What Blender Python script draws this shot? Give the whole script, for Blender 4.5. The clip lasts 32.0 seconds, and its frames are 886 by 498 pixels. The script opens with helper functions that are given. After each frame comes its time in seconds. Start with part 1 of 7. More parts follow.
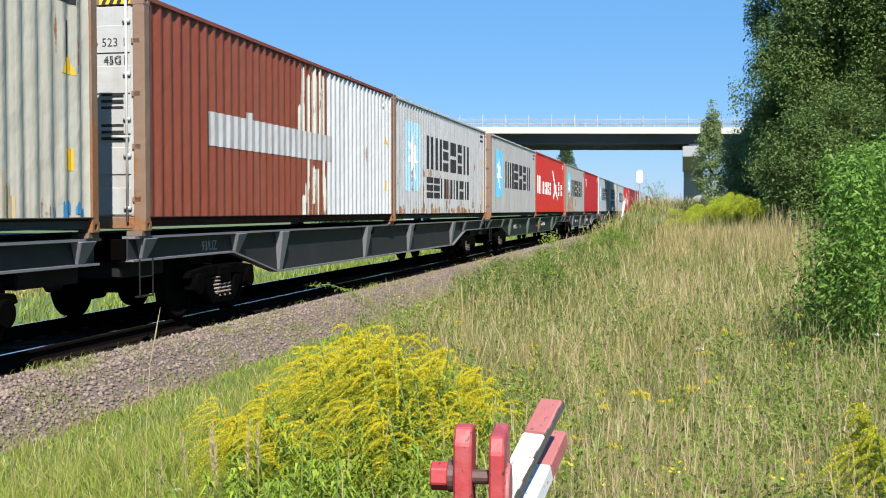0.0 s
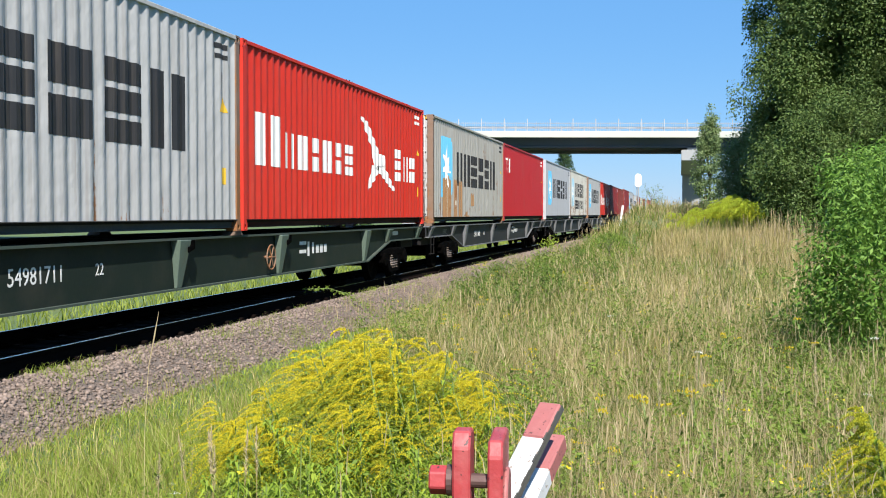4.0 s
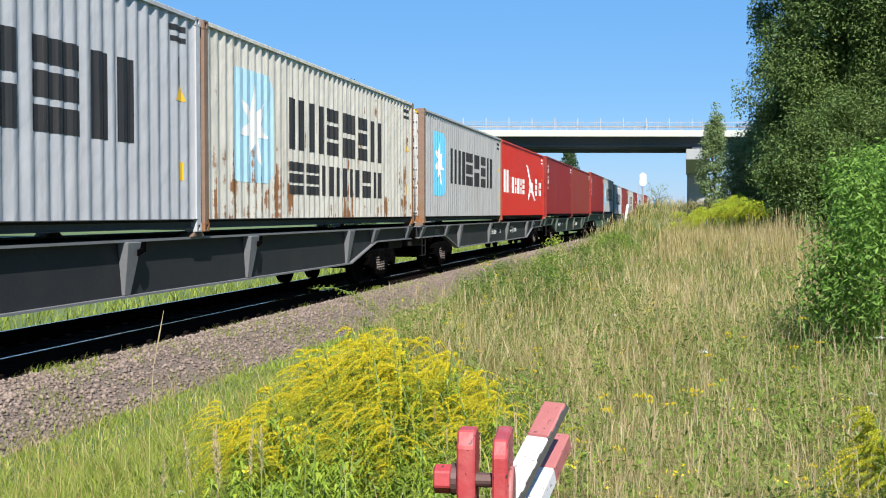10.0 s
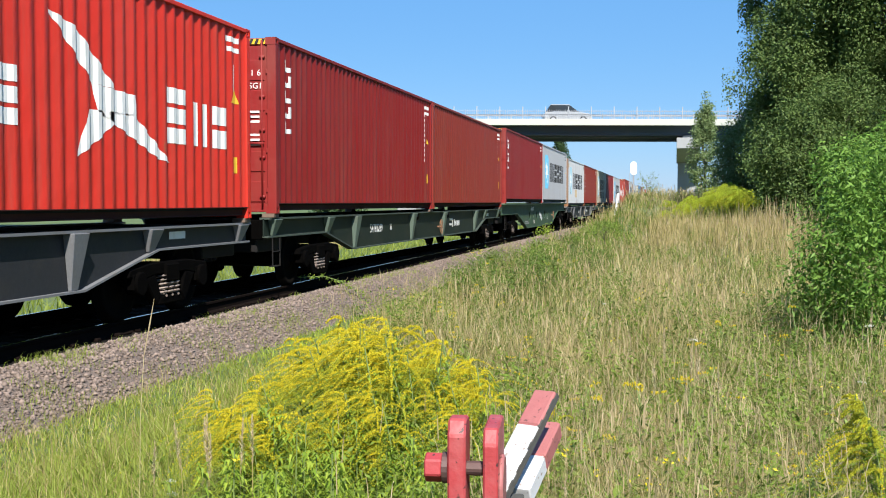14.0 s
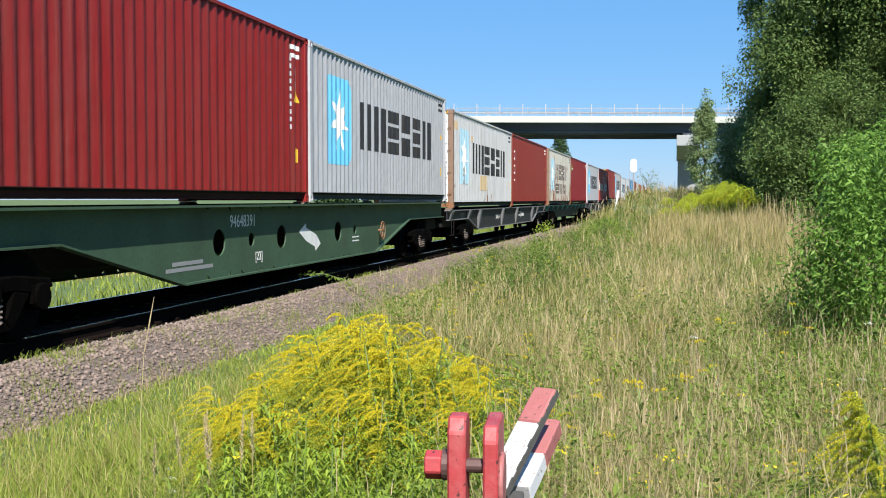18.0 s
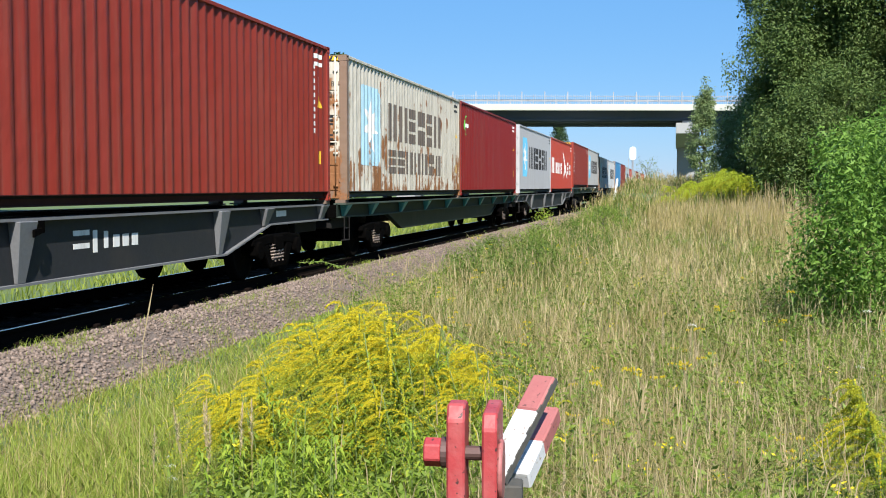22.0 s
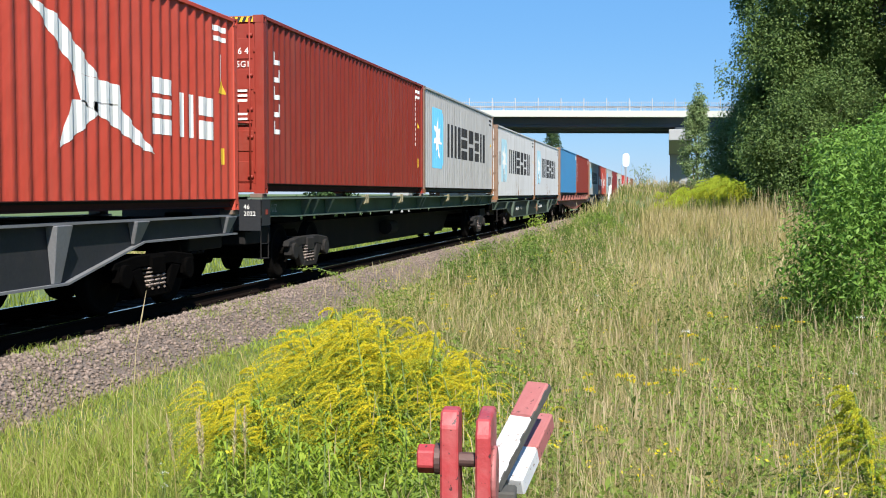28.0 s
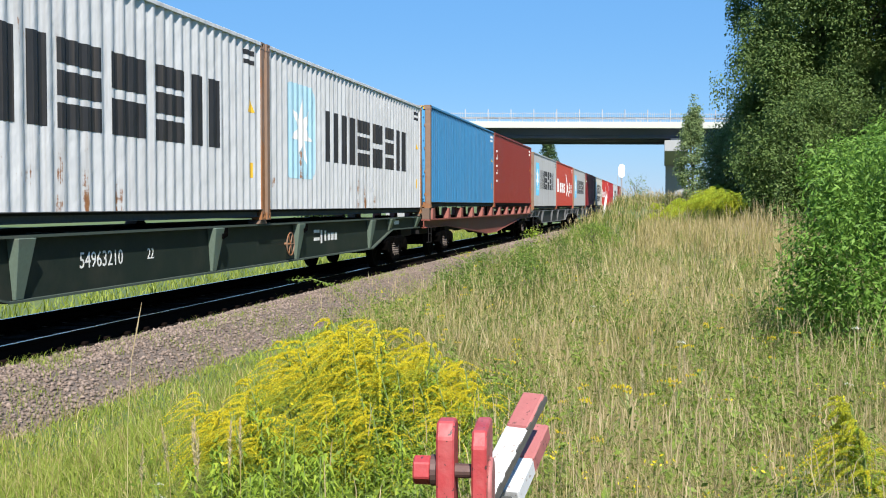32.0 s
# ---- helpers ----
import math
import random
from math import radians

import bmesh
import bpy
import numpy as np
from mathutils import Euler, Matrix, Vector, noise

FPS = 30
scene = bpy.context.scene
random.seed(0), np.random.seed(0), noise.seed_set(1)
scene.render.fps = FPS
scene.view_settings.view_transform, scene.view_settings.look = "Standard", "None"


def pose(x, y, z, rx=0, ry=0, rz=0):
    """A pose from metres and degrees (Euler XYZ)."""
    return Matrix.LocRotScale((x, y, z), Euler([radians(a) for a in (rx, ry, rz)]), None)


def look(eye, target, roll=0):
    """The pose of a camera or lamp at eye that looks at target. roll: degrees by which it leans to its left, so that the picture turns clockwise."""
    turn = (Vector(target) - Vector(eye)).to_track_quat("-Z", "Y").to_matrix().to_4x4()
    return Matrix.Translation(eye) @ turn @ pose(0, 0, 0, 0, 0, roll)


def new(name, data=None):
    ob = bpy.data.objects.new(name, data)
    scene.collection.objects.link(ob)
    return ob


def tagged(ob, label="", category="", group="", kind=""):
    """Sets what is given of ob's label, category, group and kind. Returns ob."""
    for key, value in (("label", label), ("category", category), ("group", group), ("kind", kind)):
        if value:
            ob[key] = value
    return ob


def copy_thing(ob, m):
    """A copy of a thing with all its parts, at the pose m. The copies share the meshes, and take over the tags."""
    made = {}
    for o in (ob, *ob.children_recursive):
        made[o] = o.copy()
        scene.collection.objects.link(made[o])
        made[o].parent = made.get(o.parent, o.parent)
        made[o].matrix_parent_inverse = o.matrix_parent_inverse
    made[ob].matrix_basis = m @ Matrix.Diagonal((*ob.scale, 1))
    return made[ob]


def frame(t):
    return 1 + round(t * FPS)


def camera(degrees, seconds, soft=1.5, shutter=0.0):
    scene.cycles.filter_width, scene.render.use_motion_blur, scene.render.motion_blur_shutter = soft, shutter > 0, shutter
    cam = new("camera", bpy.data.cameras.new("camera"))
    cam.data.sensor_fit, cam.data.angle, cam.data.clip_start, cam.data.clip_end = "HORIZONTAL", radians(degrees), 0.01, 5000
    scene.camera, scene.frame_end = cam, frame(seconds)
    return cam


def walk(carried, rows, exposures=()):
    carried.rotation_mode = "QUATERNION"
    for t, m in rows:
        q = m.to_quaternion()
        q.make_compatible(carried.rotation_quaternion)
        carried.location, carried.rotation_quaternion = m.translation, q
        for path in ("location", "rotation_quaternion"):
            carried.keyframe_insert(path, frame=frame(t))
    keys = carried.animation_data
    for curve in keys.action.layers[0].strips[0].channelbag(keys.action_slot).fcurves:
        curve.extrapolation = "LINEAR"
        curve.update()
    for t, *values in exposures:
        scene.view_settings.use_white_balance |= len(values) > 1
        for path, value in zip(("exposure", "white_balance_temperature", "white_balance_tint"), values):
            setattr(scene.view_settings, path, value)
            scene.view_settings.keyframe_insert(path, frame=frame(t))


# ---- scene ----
cam = camera(42.8, 32.0, soft=1.04)
EYE = (7.69, 0.0, 1.5)
walk(cam, [
    (0.0, pose(*EYE, 88.038, 0, 11.976)),
    (0.5, pose(*EYE, 88.008, 0, 12.031)),
    (1.0, pose(*EYE, 88.008, 0, 11.932)),
    (1.5, pose(*EYE, 87.965, 0, 11.679)),
    (2.0, pose(*EYE, 87.789, 0, 11.678)),
    (2.5, pose(*EYE, 87.965, 0, 11.679)),
    (3.0, pose(*EYE, 88.125, 0, 11.472)),
    (3.5, pose(*EYE, 88.184, 0, 11.725)),
    (5.5, pose(*EYE, 88.315, 0, 12.060)),
    (6.0, pose(*EYE, 88.315, 0, 12.104)),
    (6.5, pose(*EYE, 88.358, 0, 12.104)),
    (7.0, pose(*EYE, 88.402, 0, 12.104)),
    (7.5, pose(*EYE, 88.447, 0, 12.061)),
    (8.0, pose(*EYE, 88.476, 0, 12.105)),
    (8.5, pose(*EYE, 88.315, 0, 12.145)),
    (9.0, pose(*EYE, 88.271, 0, 12.145)),
    (9.5, pose(*EYE, 88.330, 0, 12.145)),
    (10.0, pose(*EYE, 88.184, 0, 12.144)),
    (10.5, pose(*EYE, 88.139, 0, 12.171)),
    (11.0, pose(*EYE, 88.023, 0, 12.226)),
    (11.5, pose(*EYE, 88.096, 0, 11.990)),
    (12.0, pose(*EYE, 88.139, 0, 11.933)),
    (12.5, pose(*EYE, 88.096, 0, 11.891)),
    (13.0, pose(*EYE, 87.659, 0, 11.721)),
    (13.5, pose(*EYE, 87.644, 0, 11.677)),
    (14.0, pose(*EYE, 87.615, 0, 11.677)),
    (14.5, pose(*EYE, 87.659, 0, 11.636)),
    (16.5, pose(*EYE, 87.570, 0, 11.676)),
    (17.0, pose(*EYE, 87.483, 0, 11.676)),
    (17.5, pose(*EYE, 87.483, 0, 11.634)),
    (18.0, pose(*EYE, 87.483, 0, 11.676)),
    (18.5, pose(*EYE, 87.439, 0, 11.634)),
    (19.0, pose(*EYE, 87.527, 0, 11.676)),
    (19.5, pose(*EYE, 87.396, 0, 11.719)),
    (20.0, pose(*EYE, 87.396, 0, 11.760)),
    (20.5, pose(*EYE, 87.396, 0, 11.634)),
    (21.0, pose(*EYE, 87.396, 0, 11.592)),
    (21.5, pose(*EYE, 87.308, 0, 11.633)),
    (22.0, pose(*EYE, 86.870, 0, 11.628)),
    (22.5, pose(*EYE, 86.827, 0, 11.587)),
    (23.0, pose(*EYE, 86.870, 0, 11.587)),
    (23.5, pose(*EYE, 86.957, 0, 11.462)),
    (24.0, pose(*EYE, 86.957, 0, 11.420)),
    (24.5, pose(*EYE, 86.957, 0, 11.377)),
    (25.0, pose(*EYE, 86.957, 0, 11.377)),
    (25.5, pose(*EYE, 86.915, 0, 11.335)),
    (27.5, pose(*EYE, 87.089, 0, 11.337)),
    (28.0, pose(*EYE, 87.192, 0, 11.297)),
    (28.5, pose(*EYE, 87.396, 0, 11.312)),
    (29.0, pose(*EYE, 87.527, 0, 11.299)),
    (29.5, pose(*EYE, 87.599, 0, 11.300)),
    (30.0, pose(*EYE, 87.659, 0, 11.257)),
    (30.5, pose(*EYE, 87.615, 0, 11.256)),
    (31.0, pose(*EYE, 87.629, 0, 11.088)),
    (31.5, pose(*EYE, 87.659, 0, 11.089)),
    (32.0, pose(*EYE, 87.746, 0, 11.089)),
])

# ---- daylight ----
SUN_TO = Vector((0.258, -0.665, 0.70))
world = bpy.data.worlds.new("sky")
scene.world = world
world.use_nodes = True
wn = world.node_tree.nodes
sky = wn.new("ShaderNodeTexSky")
sky.sky_type, sky.sun_disc = "NISHITA", False
sky.sun_elevation, sky.sun_rotation = radians(44.5), radians(158.8)
sky.air_density, sky.dust_density, sky.ozone_density = 1.0, 0.0, 4.0
wn["Background"].inputs["Strength"].default_value = 0.0477
deeper = wn.new("ShaderNodeHueSaturation")
deeper.inputs["Saturation"].default_value = 1.3
world.node_tree.links.new(sky.outputs[0], deeper.inputs["Color"])
even = wn.new("ShaderNodeMix")
even.data_type = "RGBA"
even.inputs[0].default_value = 0.6
even.inputs[7].default_value = (2.1, 5.2, 10.5, 1)
world.node_tree.links.new(deeper.outputs[0], even.inputs[6])
world.node_tree.links.new(even.outputs[2], wn["Background"].inputs["Color"])
sun = new("sun", bpy.data.lights.new("sun", "SUN"))
sun.data.energy, sun.data.angle, sun.data.color = 5.0, radians(0.53), (1.0, 0.95, 0.87)
sun.matrix_world = look(SUN_TO * 50, (0, 0, 0))
scene.view_settings.exposure = 1.10


# ---- materials ----
COLOUR_SCALE = 0.83  # scales every base colour down to balance the raised exposure


def nodes(name):
    m = bpy.data.materials.new(name)
    m.use_nodes = True
    nt = m.node_tree
    return m, nt, nt.nodes["Principled BSDF"]


def put(nt, kind, **inputs):
    n = nt.nodes.new(kind)
    for k, v in inputs.items():
        n.inputs[k.replace("_", " ")].default_value = v
    return n


def rgba(c):
    return (c[0] * COLOUR_SCALE, c[1] * COLOUR_SCALE, c[2] * COLOUR_SCALE, 1)


def blend(nt, fac, a, b, mode="MIX"):
    n = nt.nodes.new("ShaderNodeMix")
    n.data_type, n.blend_type = "RGBA", mode
    for s, v in ((n.inputs[0], fac), (n.inputs[6], a), (n.inputs[7], b)):
        if isinstance(v, bpy.types.NodeSocket):
            nt.links.new(v, s)
        else:
            s.default_value = v if isinstance(v, float) else rgba(v)
    return n.outputs[2]


def steps(nt, value, lo, hi):
    n = nt.nodes.new("ShaderNodeMapRange")
    nt.links.new(value, n.inputs[0])
    n.inputs[1].default_value, n.inputs[2].default_value = lo, hi
    return n.outputs[0]


def coords(nt, scale=(1, 1, 1), shift=(0, 0, 0)):
    c = nt.nodes.new("ShaderNodeTexCoord")
    mp = nt.nodes.new("ShaderNodeMapping")
    mp.inputs["Scale"].default_value, mp.inputs["Location"].default_value = scale, shift
    nt.links.new(c.outputs["Object"], mp.inputs[0])
    return mp.outputs[0]


def noise_of(nt, vec, scale, detail=4.0, rough=0.6):
    n = put(nt, "ShaderNodeTexNoise", Scale=scale, Detail=detail, Roughness=rough)
    nt.links.new(vec, n.inputs["Vector"])
    return n.outputs["Fac"]


def bump(nt, bsdf, height, strength, distance):
    b = put(nt, "ShaderNodeBump", Strength=strength, Distance=distance)
    nt.links.new(height, b.inputs["Height"])
    nt.links.new(b.outputs[0], bsdf.inputs["Normal"])


def surface(name, colour, rough=0.6, metal=0.0, fine=20.0, coarse=2.0, spread=0.25, dirt=(0.1, 0.08, 0.06), dirty=0.3, relief=0.3, depth=0.004, island=0.0, rand=0.0, shine=0.5, chips=None):
    """A worn plain surface: grain, stains in dirt's colour, relief."""
    m, nt, b = nodes(name)
    v = coords(nt)
    f, c = noise_of(nt, v, fine), noise_of(nt, v, coarse, 5)
    dark = tuple(x * (1 - spread) for x in colour)
    col = blend(nt, f, dark, tuple(min(1, x * (1 + spread)) for x in colour))
    col = blend(nt, steps(nt, c, 0.62 - 0.25 * dirty, 0.85), col, blend(nt, 0.6, col, dirt)) if dirty else col
    if chips:
        col = blend(nt, steps(nt, noise_of(nt, v, 75, 2, 0.5), 0.655, 0.68), col, chips)
        col = blend(nt, steps(nt, noise_of(nt, v, 24, 5, 0.7), 0.66, 0.70), col, chips)
    for amount, src, out in ((island, "ShaderNodeNewGeometry", "Random Per Island"), (rand, "ShaderNodeObjectInfo", "Random")):
        if amount:
            r = nt.nodes.new(src).outputs[out]
            h = nt.nodes.new("ShaderNodeHueSaturation")
            nt.links.new(steps(nt, r, 0, 1), h.inputs["Value"])
            mr = h.inputs["Value"].links[0].from_node
            mr.inputs[3].default_value, mr.inputs[4].default_value = 1 - amount, 1 + amount
            nt.links.new(col, h.inputs["Color"])
            col = h.outputs[0]
    nt.links.new(col, b.inputs["Base Color"])
    b.inputs["Roughness"].default_value, b.inputs["Metallic"].default_value = rough, metal
    b.inputs["Specular IOR Level"].default_value = shine
    if relief:
        bump(nt, b, f, relief, depth)
    return m


RUST = (0.15, 0.06, 0.028)


def paint(name, colour, rust=0.2, seed=0.0, rough=0.55, chalk=0.15):
    """Weathered container paint: chalking, runs of rust from above, scuffs."""
    m, nt, b = nodes(name)
    v = coords(nt, shift=(seed, seed * 1.7, 0))
    runs = noise_of(nt, coords(nt, (1.5, 7.0, 0.28), (seed, seed, 0)), 1.0, 6, 0.65)
    blot = noise_of(nt, coords(nt, (1, 0.8, 1.2), (seed, seed * 2, seed)), 0.9, 6, 0.7)
    grain = noise_of(nt, v, 30.0, 3)
    col = blend(nt, steps(nt, noise_of(nt, coords(nt, (1, 2.5, 0.5), (seed, 0, 0)), 0.7, 5), 0.3, 0.8), colour, tuple(min(1, c * (1 - chalk) + 0.5 * chalk * (0.4 + c)) for c in colour))
    col = blend(nt, steps(nt, runs, 0.52, 0.9), col, blend(nt, 0.45, col, (0.16, 0.13, 0.1)))
    drips = noise_of(nt, coords(nt, (3.0, 17.0, 0.45), (seed * 3, seed, 1)), 1.0, 4, 0.6)
    col = blend(nt, steps(nt, drips, 0.50, 0.74), col, blend(nt, 0.10 + 0.55 * rust, col, (0.20, 0.14, 0.09)))
    mul = nt.nodes.new("ShaderNodeMath")
    mul.operation = "MULTIPLY"
    nt.links.new(runs, mul.inputs[0])
    nt.links.new(blot, mul.inputs[1])
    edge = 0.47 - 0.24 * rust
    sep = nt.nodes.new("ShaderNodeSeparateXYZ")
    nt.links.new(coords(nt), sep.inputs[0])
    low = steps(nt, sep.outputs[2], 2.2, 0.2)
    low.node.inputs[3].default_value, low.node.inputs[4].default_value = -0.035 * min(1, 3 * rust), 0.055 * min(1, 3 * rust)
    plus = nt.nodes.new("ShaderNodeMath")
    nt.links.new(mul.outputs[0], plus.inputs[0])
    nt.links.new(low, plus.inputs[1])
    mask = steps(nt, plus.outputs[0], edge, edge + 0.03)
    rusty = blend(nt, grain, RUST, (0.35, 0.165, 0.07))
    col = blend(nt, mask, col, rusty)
    nt.links.new(col, b.inputs["Base Color"])
    b.inputs["Roughness"].default_value = rough
    b.inputs["Specular IOR Level"].default_value = 0.25
    bump(nt, b, grain, 0.15, 0.002)
    dents = put(nt, "ShaderNodeBump", Strength=0.5 + 0.4 * rust, Distance=0.04)
    nt.links.new(noise_of(nt, coords(nt, (1, 2.2, 1.6), (seed, seed, seed)), 1.3, 3, 0.55), dents.inputs["Height"])
    nt.links.new(dents.outputs[0], b.inputs["Normal"].links[0].from_node.inputs["Normal"])
    return m


def leafy(name, a, b2, rough=0.5, through_light=0.3):
    """Leaves and blades: colour varies from piece to piece, light shines through a little."""
    m, nt, b = nodes(name)
    r = nt.nodes.new("ShaderNodeNewGeometry").outputs["Random Per Island"]
    col = blend(nt, r, a, b2)
    col = blend(nt, steps(nt, noise_of(nt, coords(nt), 1.3, 3), 0.35, 0.7), col, blend(nt, 0.35, col, tuple(x * 0.6 for x in a)))
    nt.links.new(col, b.inputs["Base Color"])
    b.inputs["Roughness"].default_value = rough
    b.inputs["Specular IOR Level"].default_value = 0.22
    t = nt.nodes.new("ShaderNodeBsdfTranslucent")
    nt.links.new(col, t.inputs[0])
    mx = nt.nodes.new("ShaderNodeMixShader")
    mx.inputs[0].default_value = through_light
    nt.links.new(b.outputs[0], mx.inputs[1])
    nt.links.new(t.outputs[0], mx.inputs[2])
    nt.links.new(mx.outputs[0], nt.nodes["Material Output"].inputs[0])
    return m


# ---- mesh building ----
class Build:
    """Gathers faces of one mesh."""

    def __init__(self):
        self.v, self.f, self.weld = [], [], False

    def add(self, vs, fs):
        n = len(self.v)
        self.v += [tuple(p) for p in vs]
        self.f += [tuple(i + n for i in f) for f in fs]
        return self

    def box(self, a, b):
        (x0, y0, z0), (x1, y1, z1) = a, b
        return self.add([(x, y, z) for z in (z0, z1) for y in (y0, y1) for x in (x0, x1)],
                        [(0, 2, 3, 1), (4, 5, 7, 6), (0, 1, 5, 4), (2, 6, 7, 3), (0, 4, 6, 2), (1, 3, 7, 5)])

    def prism(self, poly, axis, a, b):
        """poly in the plane across the axis (0: y,z; 1: x,z; 2: x,y), pulled from a to b."""
        def at(p, d):
            q = [p[0], p[1]]
            q.insert(axis, d)
            return q
        n = len(poly)
        return self.add([at(p, a) for p in poly] + [at(p, b) for p in poly],
                        [tuple(range(n)), tuple(range(2 * n - 1, n - 1, -1))] + [(i, (i + 1) % n, n + (i + 1) % n, n + i) for i in range(n)])

    def tube(self, p, q, r0, r1=None, n=10):
        p, q = Vector(p), Vector(q)
        r1 = r0 if r1 is None else r1
        z = (q - p).normalized()
        x = z.orthogonal().normalized()
        y = z.cross(x)
        ring = lambda c, r: [c + (x * math.cos(2 * math.pi * i / n) + y * math.sin(2 * math.pi * i / n)) * r for i in range(n)]
        return self.add(ring(p, r0) + ring(q, r1), [tuple(range(n))[::-1], tuple(range(n, 2 * n))] + [(i, (i + 1) % n, n + (i + 1) % n, n + i) for i in range(n)])

    def sweep(self, pts, r, n=5):
        """One round bar along a bent line."""
        pts = [Vector(p) for p in pts]
        vs = []
        for i, p in enumerate(pts):
            z = (pts[min(i + 1, len(pts) - 1)] - pts[max(i - 1, 0)]).normalized()
            x = z.cross(Vector((0, 0, 1)))
            x = x.normalized() if x.length > 1e-4 else Vector((1, 0, 0))
            y = z.cross(x)
            vs += [p + (x * math.cos(2 * math.pi * k / n) + y * math.sin(2 * math.pi * k / n)) * r for k in range(n)]
        fs = [(i * n + k, i * n + (k + 1) % n, (i + 1) * n + (k + 1) % n, (i + 1) * n + k) for i in range(len(pts) - 1) for k in range(n)]
        return self.add(vs, fs + [tuple(range(n))[::-1], tuple(range((len(pts) - 1) * n, len(pts) * n))])

    def lathe(self, prof, n=24, axis=0):
        """prof: (along, radius) pairs turned round an axis."""
        vs = []
        for a, r in prof:
            for i in range(n):
                p = [r * math.cos(2 * math.pi * i / n), r * math.sin(2 * math.pi * i / n)]
                p.insert(axis, a)
                vs.append(p)
        fs = [(j * n + i, j * n + (i + 1) % n, (j + 1) * n + (i + 1) % n, (j + 1) * n + i) for j in range(len(prof) - 1) for i in range(n)]
        return self.add(vs, fs + [tuple(range(n))[::-1], tuple(range((len(prof) - 1) * n, len(prof) * n))])

    def mesh(self, name, material, bevel=0.0, smooth=False):
        me = bpy.data.meshes.new(name)
        me.from_pydata(self.v, [], self.f)
        bm = bmesh.new()
        bm.from_mesh(me)
        if self.weld:
            bmesh.ops.remove_doubles(bm, verts=bm.verts, dist=1e-4)
        bmesh.ops.recalc_face_normals(bm, faces=bm.faces)
        if bevel:
            bmesh.ops.bevel(bm, geom=list(bm.edges), offset=bevel, segments=1, affect="EDGES", clamp_overlap=True)
        bm.to_mesh(me)
        bm.free()
        if smooth:
            me.shade_smooth()
        me.materials.append(material)
        return me


def part(name, built, material, parent, label="", bevel=0.0, smooth=False):
    me = built if isinstance(built, bpy.types.Mesh) else built.mesh(name, material, bevel, smooth)
    ob = new(name, me)
    ob.parent = parent
    return tagged(ob, label)


def thing(name, label, category, group="", kind=""):
    return tagged(new(name), label, category, group, kind)


def fast_mesh(name, verts, faces, material, smooth=False):
    me = bpy.data.meshes.new(name)
    me.from_pydata(verts, [], faces)
    me.materials.append(material)
    if smooth:
        me.shade_smooth()
    return me


# ---- the lie of the land ----
def rise(a, b, v):
    t = np.clip((np.asarray(v, float) - a) / (b - a), 0, 1)
    return t * t * (3 - 2 * t)


def land(x, y):
    """Height of the ground: track bed, verge, and a bank that climbs towards the bridge."""
    x, y = np.asarray(x, float), np.asarray(y, float)
    far = rise(20, 48, y)
    bank = rise(0, 1, (x - 3.0 - 0.45 * far) / (1.7 + 0.5 * far)) * (0.4 + 1.75 * rise(18, 62, y))
    left = -0.25 * rise(2.2, 5.0, -x)
    return -0.47 + bank + left + 0.04 * np.sin(x * 1.7 + 0.6 * y) * rise(2.4, 4, np.abs(x))


M_SOIL = surface("meadow_soil", (0.082, 0.125, 0.03), 0.9, fine=6, coarse=0.6, spread=0.4, dirt=(0.17, 0.15, 0.055), dirty=0.35, relief=0.8, depth=0.05)
xs = np.unique(np.concatenate([[-3000, -1500, -700, -300, -150, -80, -40, -20, -12], np.arange(-8, 24, 0.4), [26, 30, 40, 60, 100, 200, 500, 1500, 3000]]))
ys = np.unique(np.concatenate([[-3000, -1200, -500, -200, -80, -30, -12], np.arange(-6, 75, 1.0), [80, 90, 100, 120, 150, 200, 300, 500, 900, 1800, 3500]]))
gx, gy = np.meshgrid(xs, ys)
gv = np.stack([gx, gy, land(gx, gy)], -1).reshape(-1, 3)
w = len(xs)
gf = [(j * w + i, j * w + i + 1, (j + 1) * w + i + 1, (j + 1) * w + i) for j in range(len(ys) - 1) for i in range(w - 1)]
tagged(new("ground", fast_mesh("ground", gv.tolist(), gf, M_SOIL, True)), "grassy meadow ground with dry patches beside a railway", "ground", kind="structure")

# ---- track ----
M_BALLAST = surface("ballast_bed", (0.165, 0.128, 0.108), 0.95, fine=28, coarse=1.2, spread=0.5, dirt=(0.07, 0.06, 0.05), dirty=0.3, relief=1.0, depth=0.04)
M_STONE = surface("crushed_stone", (0.210, 0.160, 0.134), 0.9, fine=40, coarse=0.9, spread=0.2, dirt=(0.12, 0.085, 0.06), dirty=0.6, relief=0.3, island=0.36)
M_STONE_ONE = surface("crushed_stone_single", (0.21, 0.162, 0.137), 0.9, fine=40, coarse=6, spread=0.2, dirty=0.0, relief=0.3, rand=0.36)
# Sleepers and rails are near-black: the train's shade is put into their colours.
M_SLEEPER = surface("sleeper_concrete_shaded", (0.018, 0.015, 0.013), 0.95, shine=0.04, fine=30, coarse=3, dirty=0.6, dirt=(0.03, 0.025, 0.02))
M_RAIL = surface("rail_rust_shaded", (0.010, 0.007, 0.006), 0.95, fine=60, coarse=4, spread=0.3, dirt=(0.02, 0.015, 0.012), shine=0.02)
M_RAILTOP = surface("rail_polished_head", (0.80, 0.81, 0.82), 0.13, 1.0, fine=80, coarse=5, spread=0.06, dirty=0.0, relief=0.0)

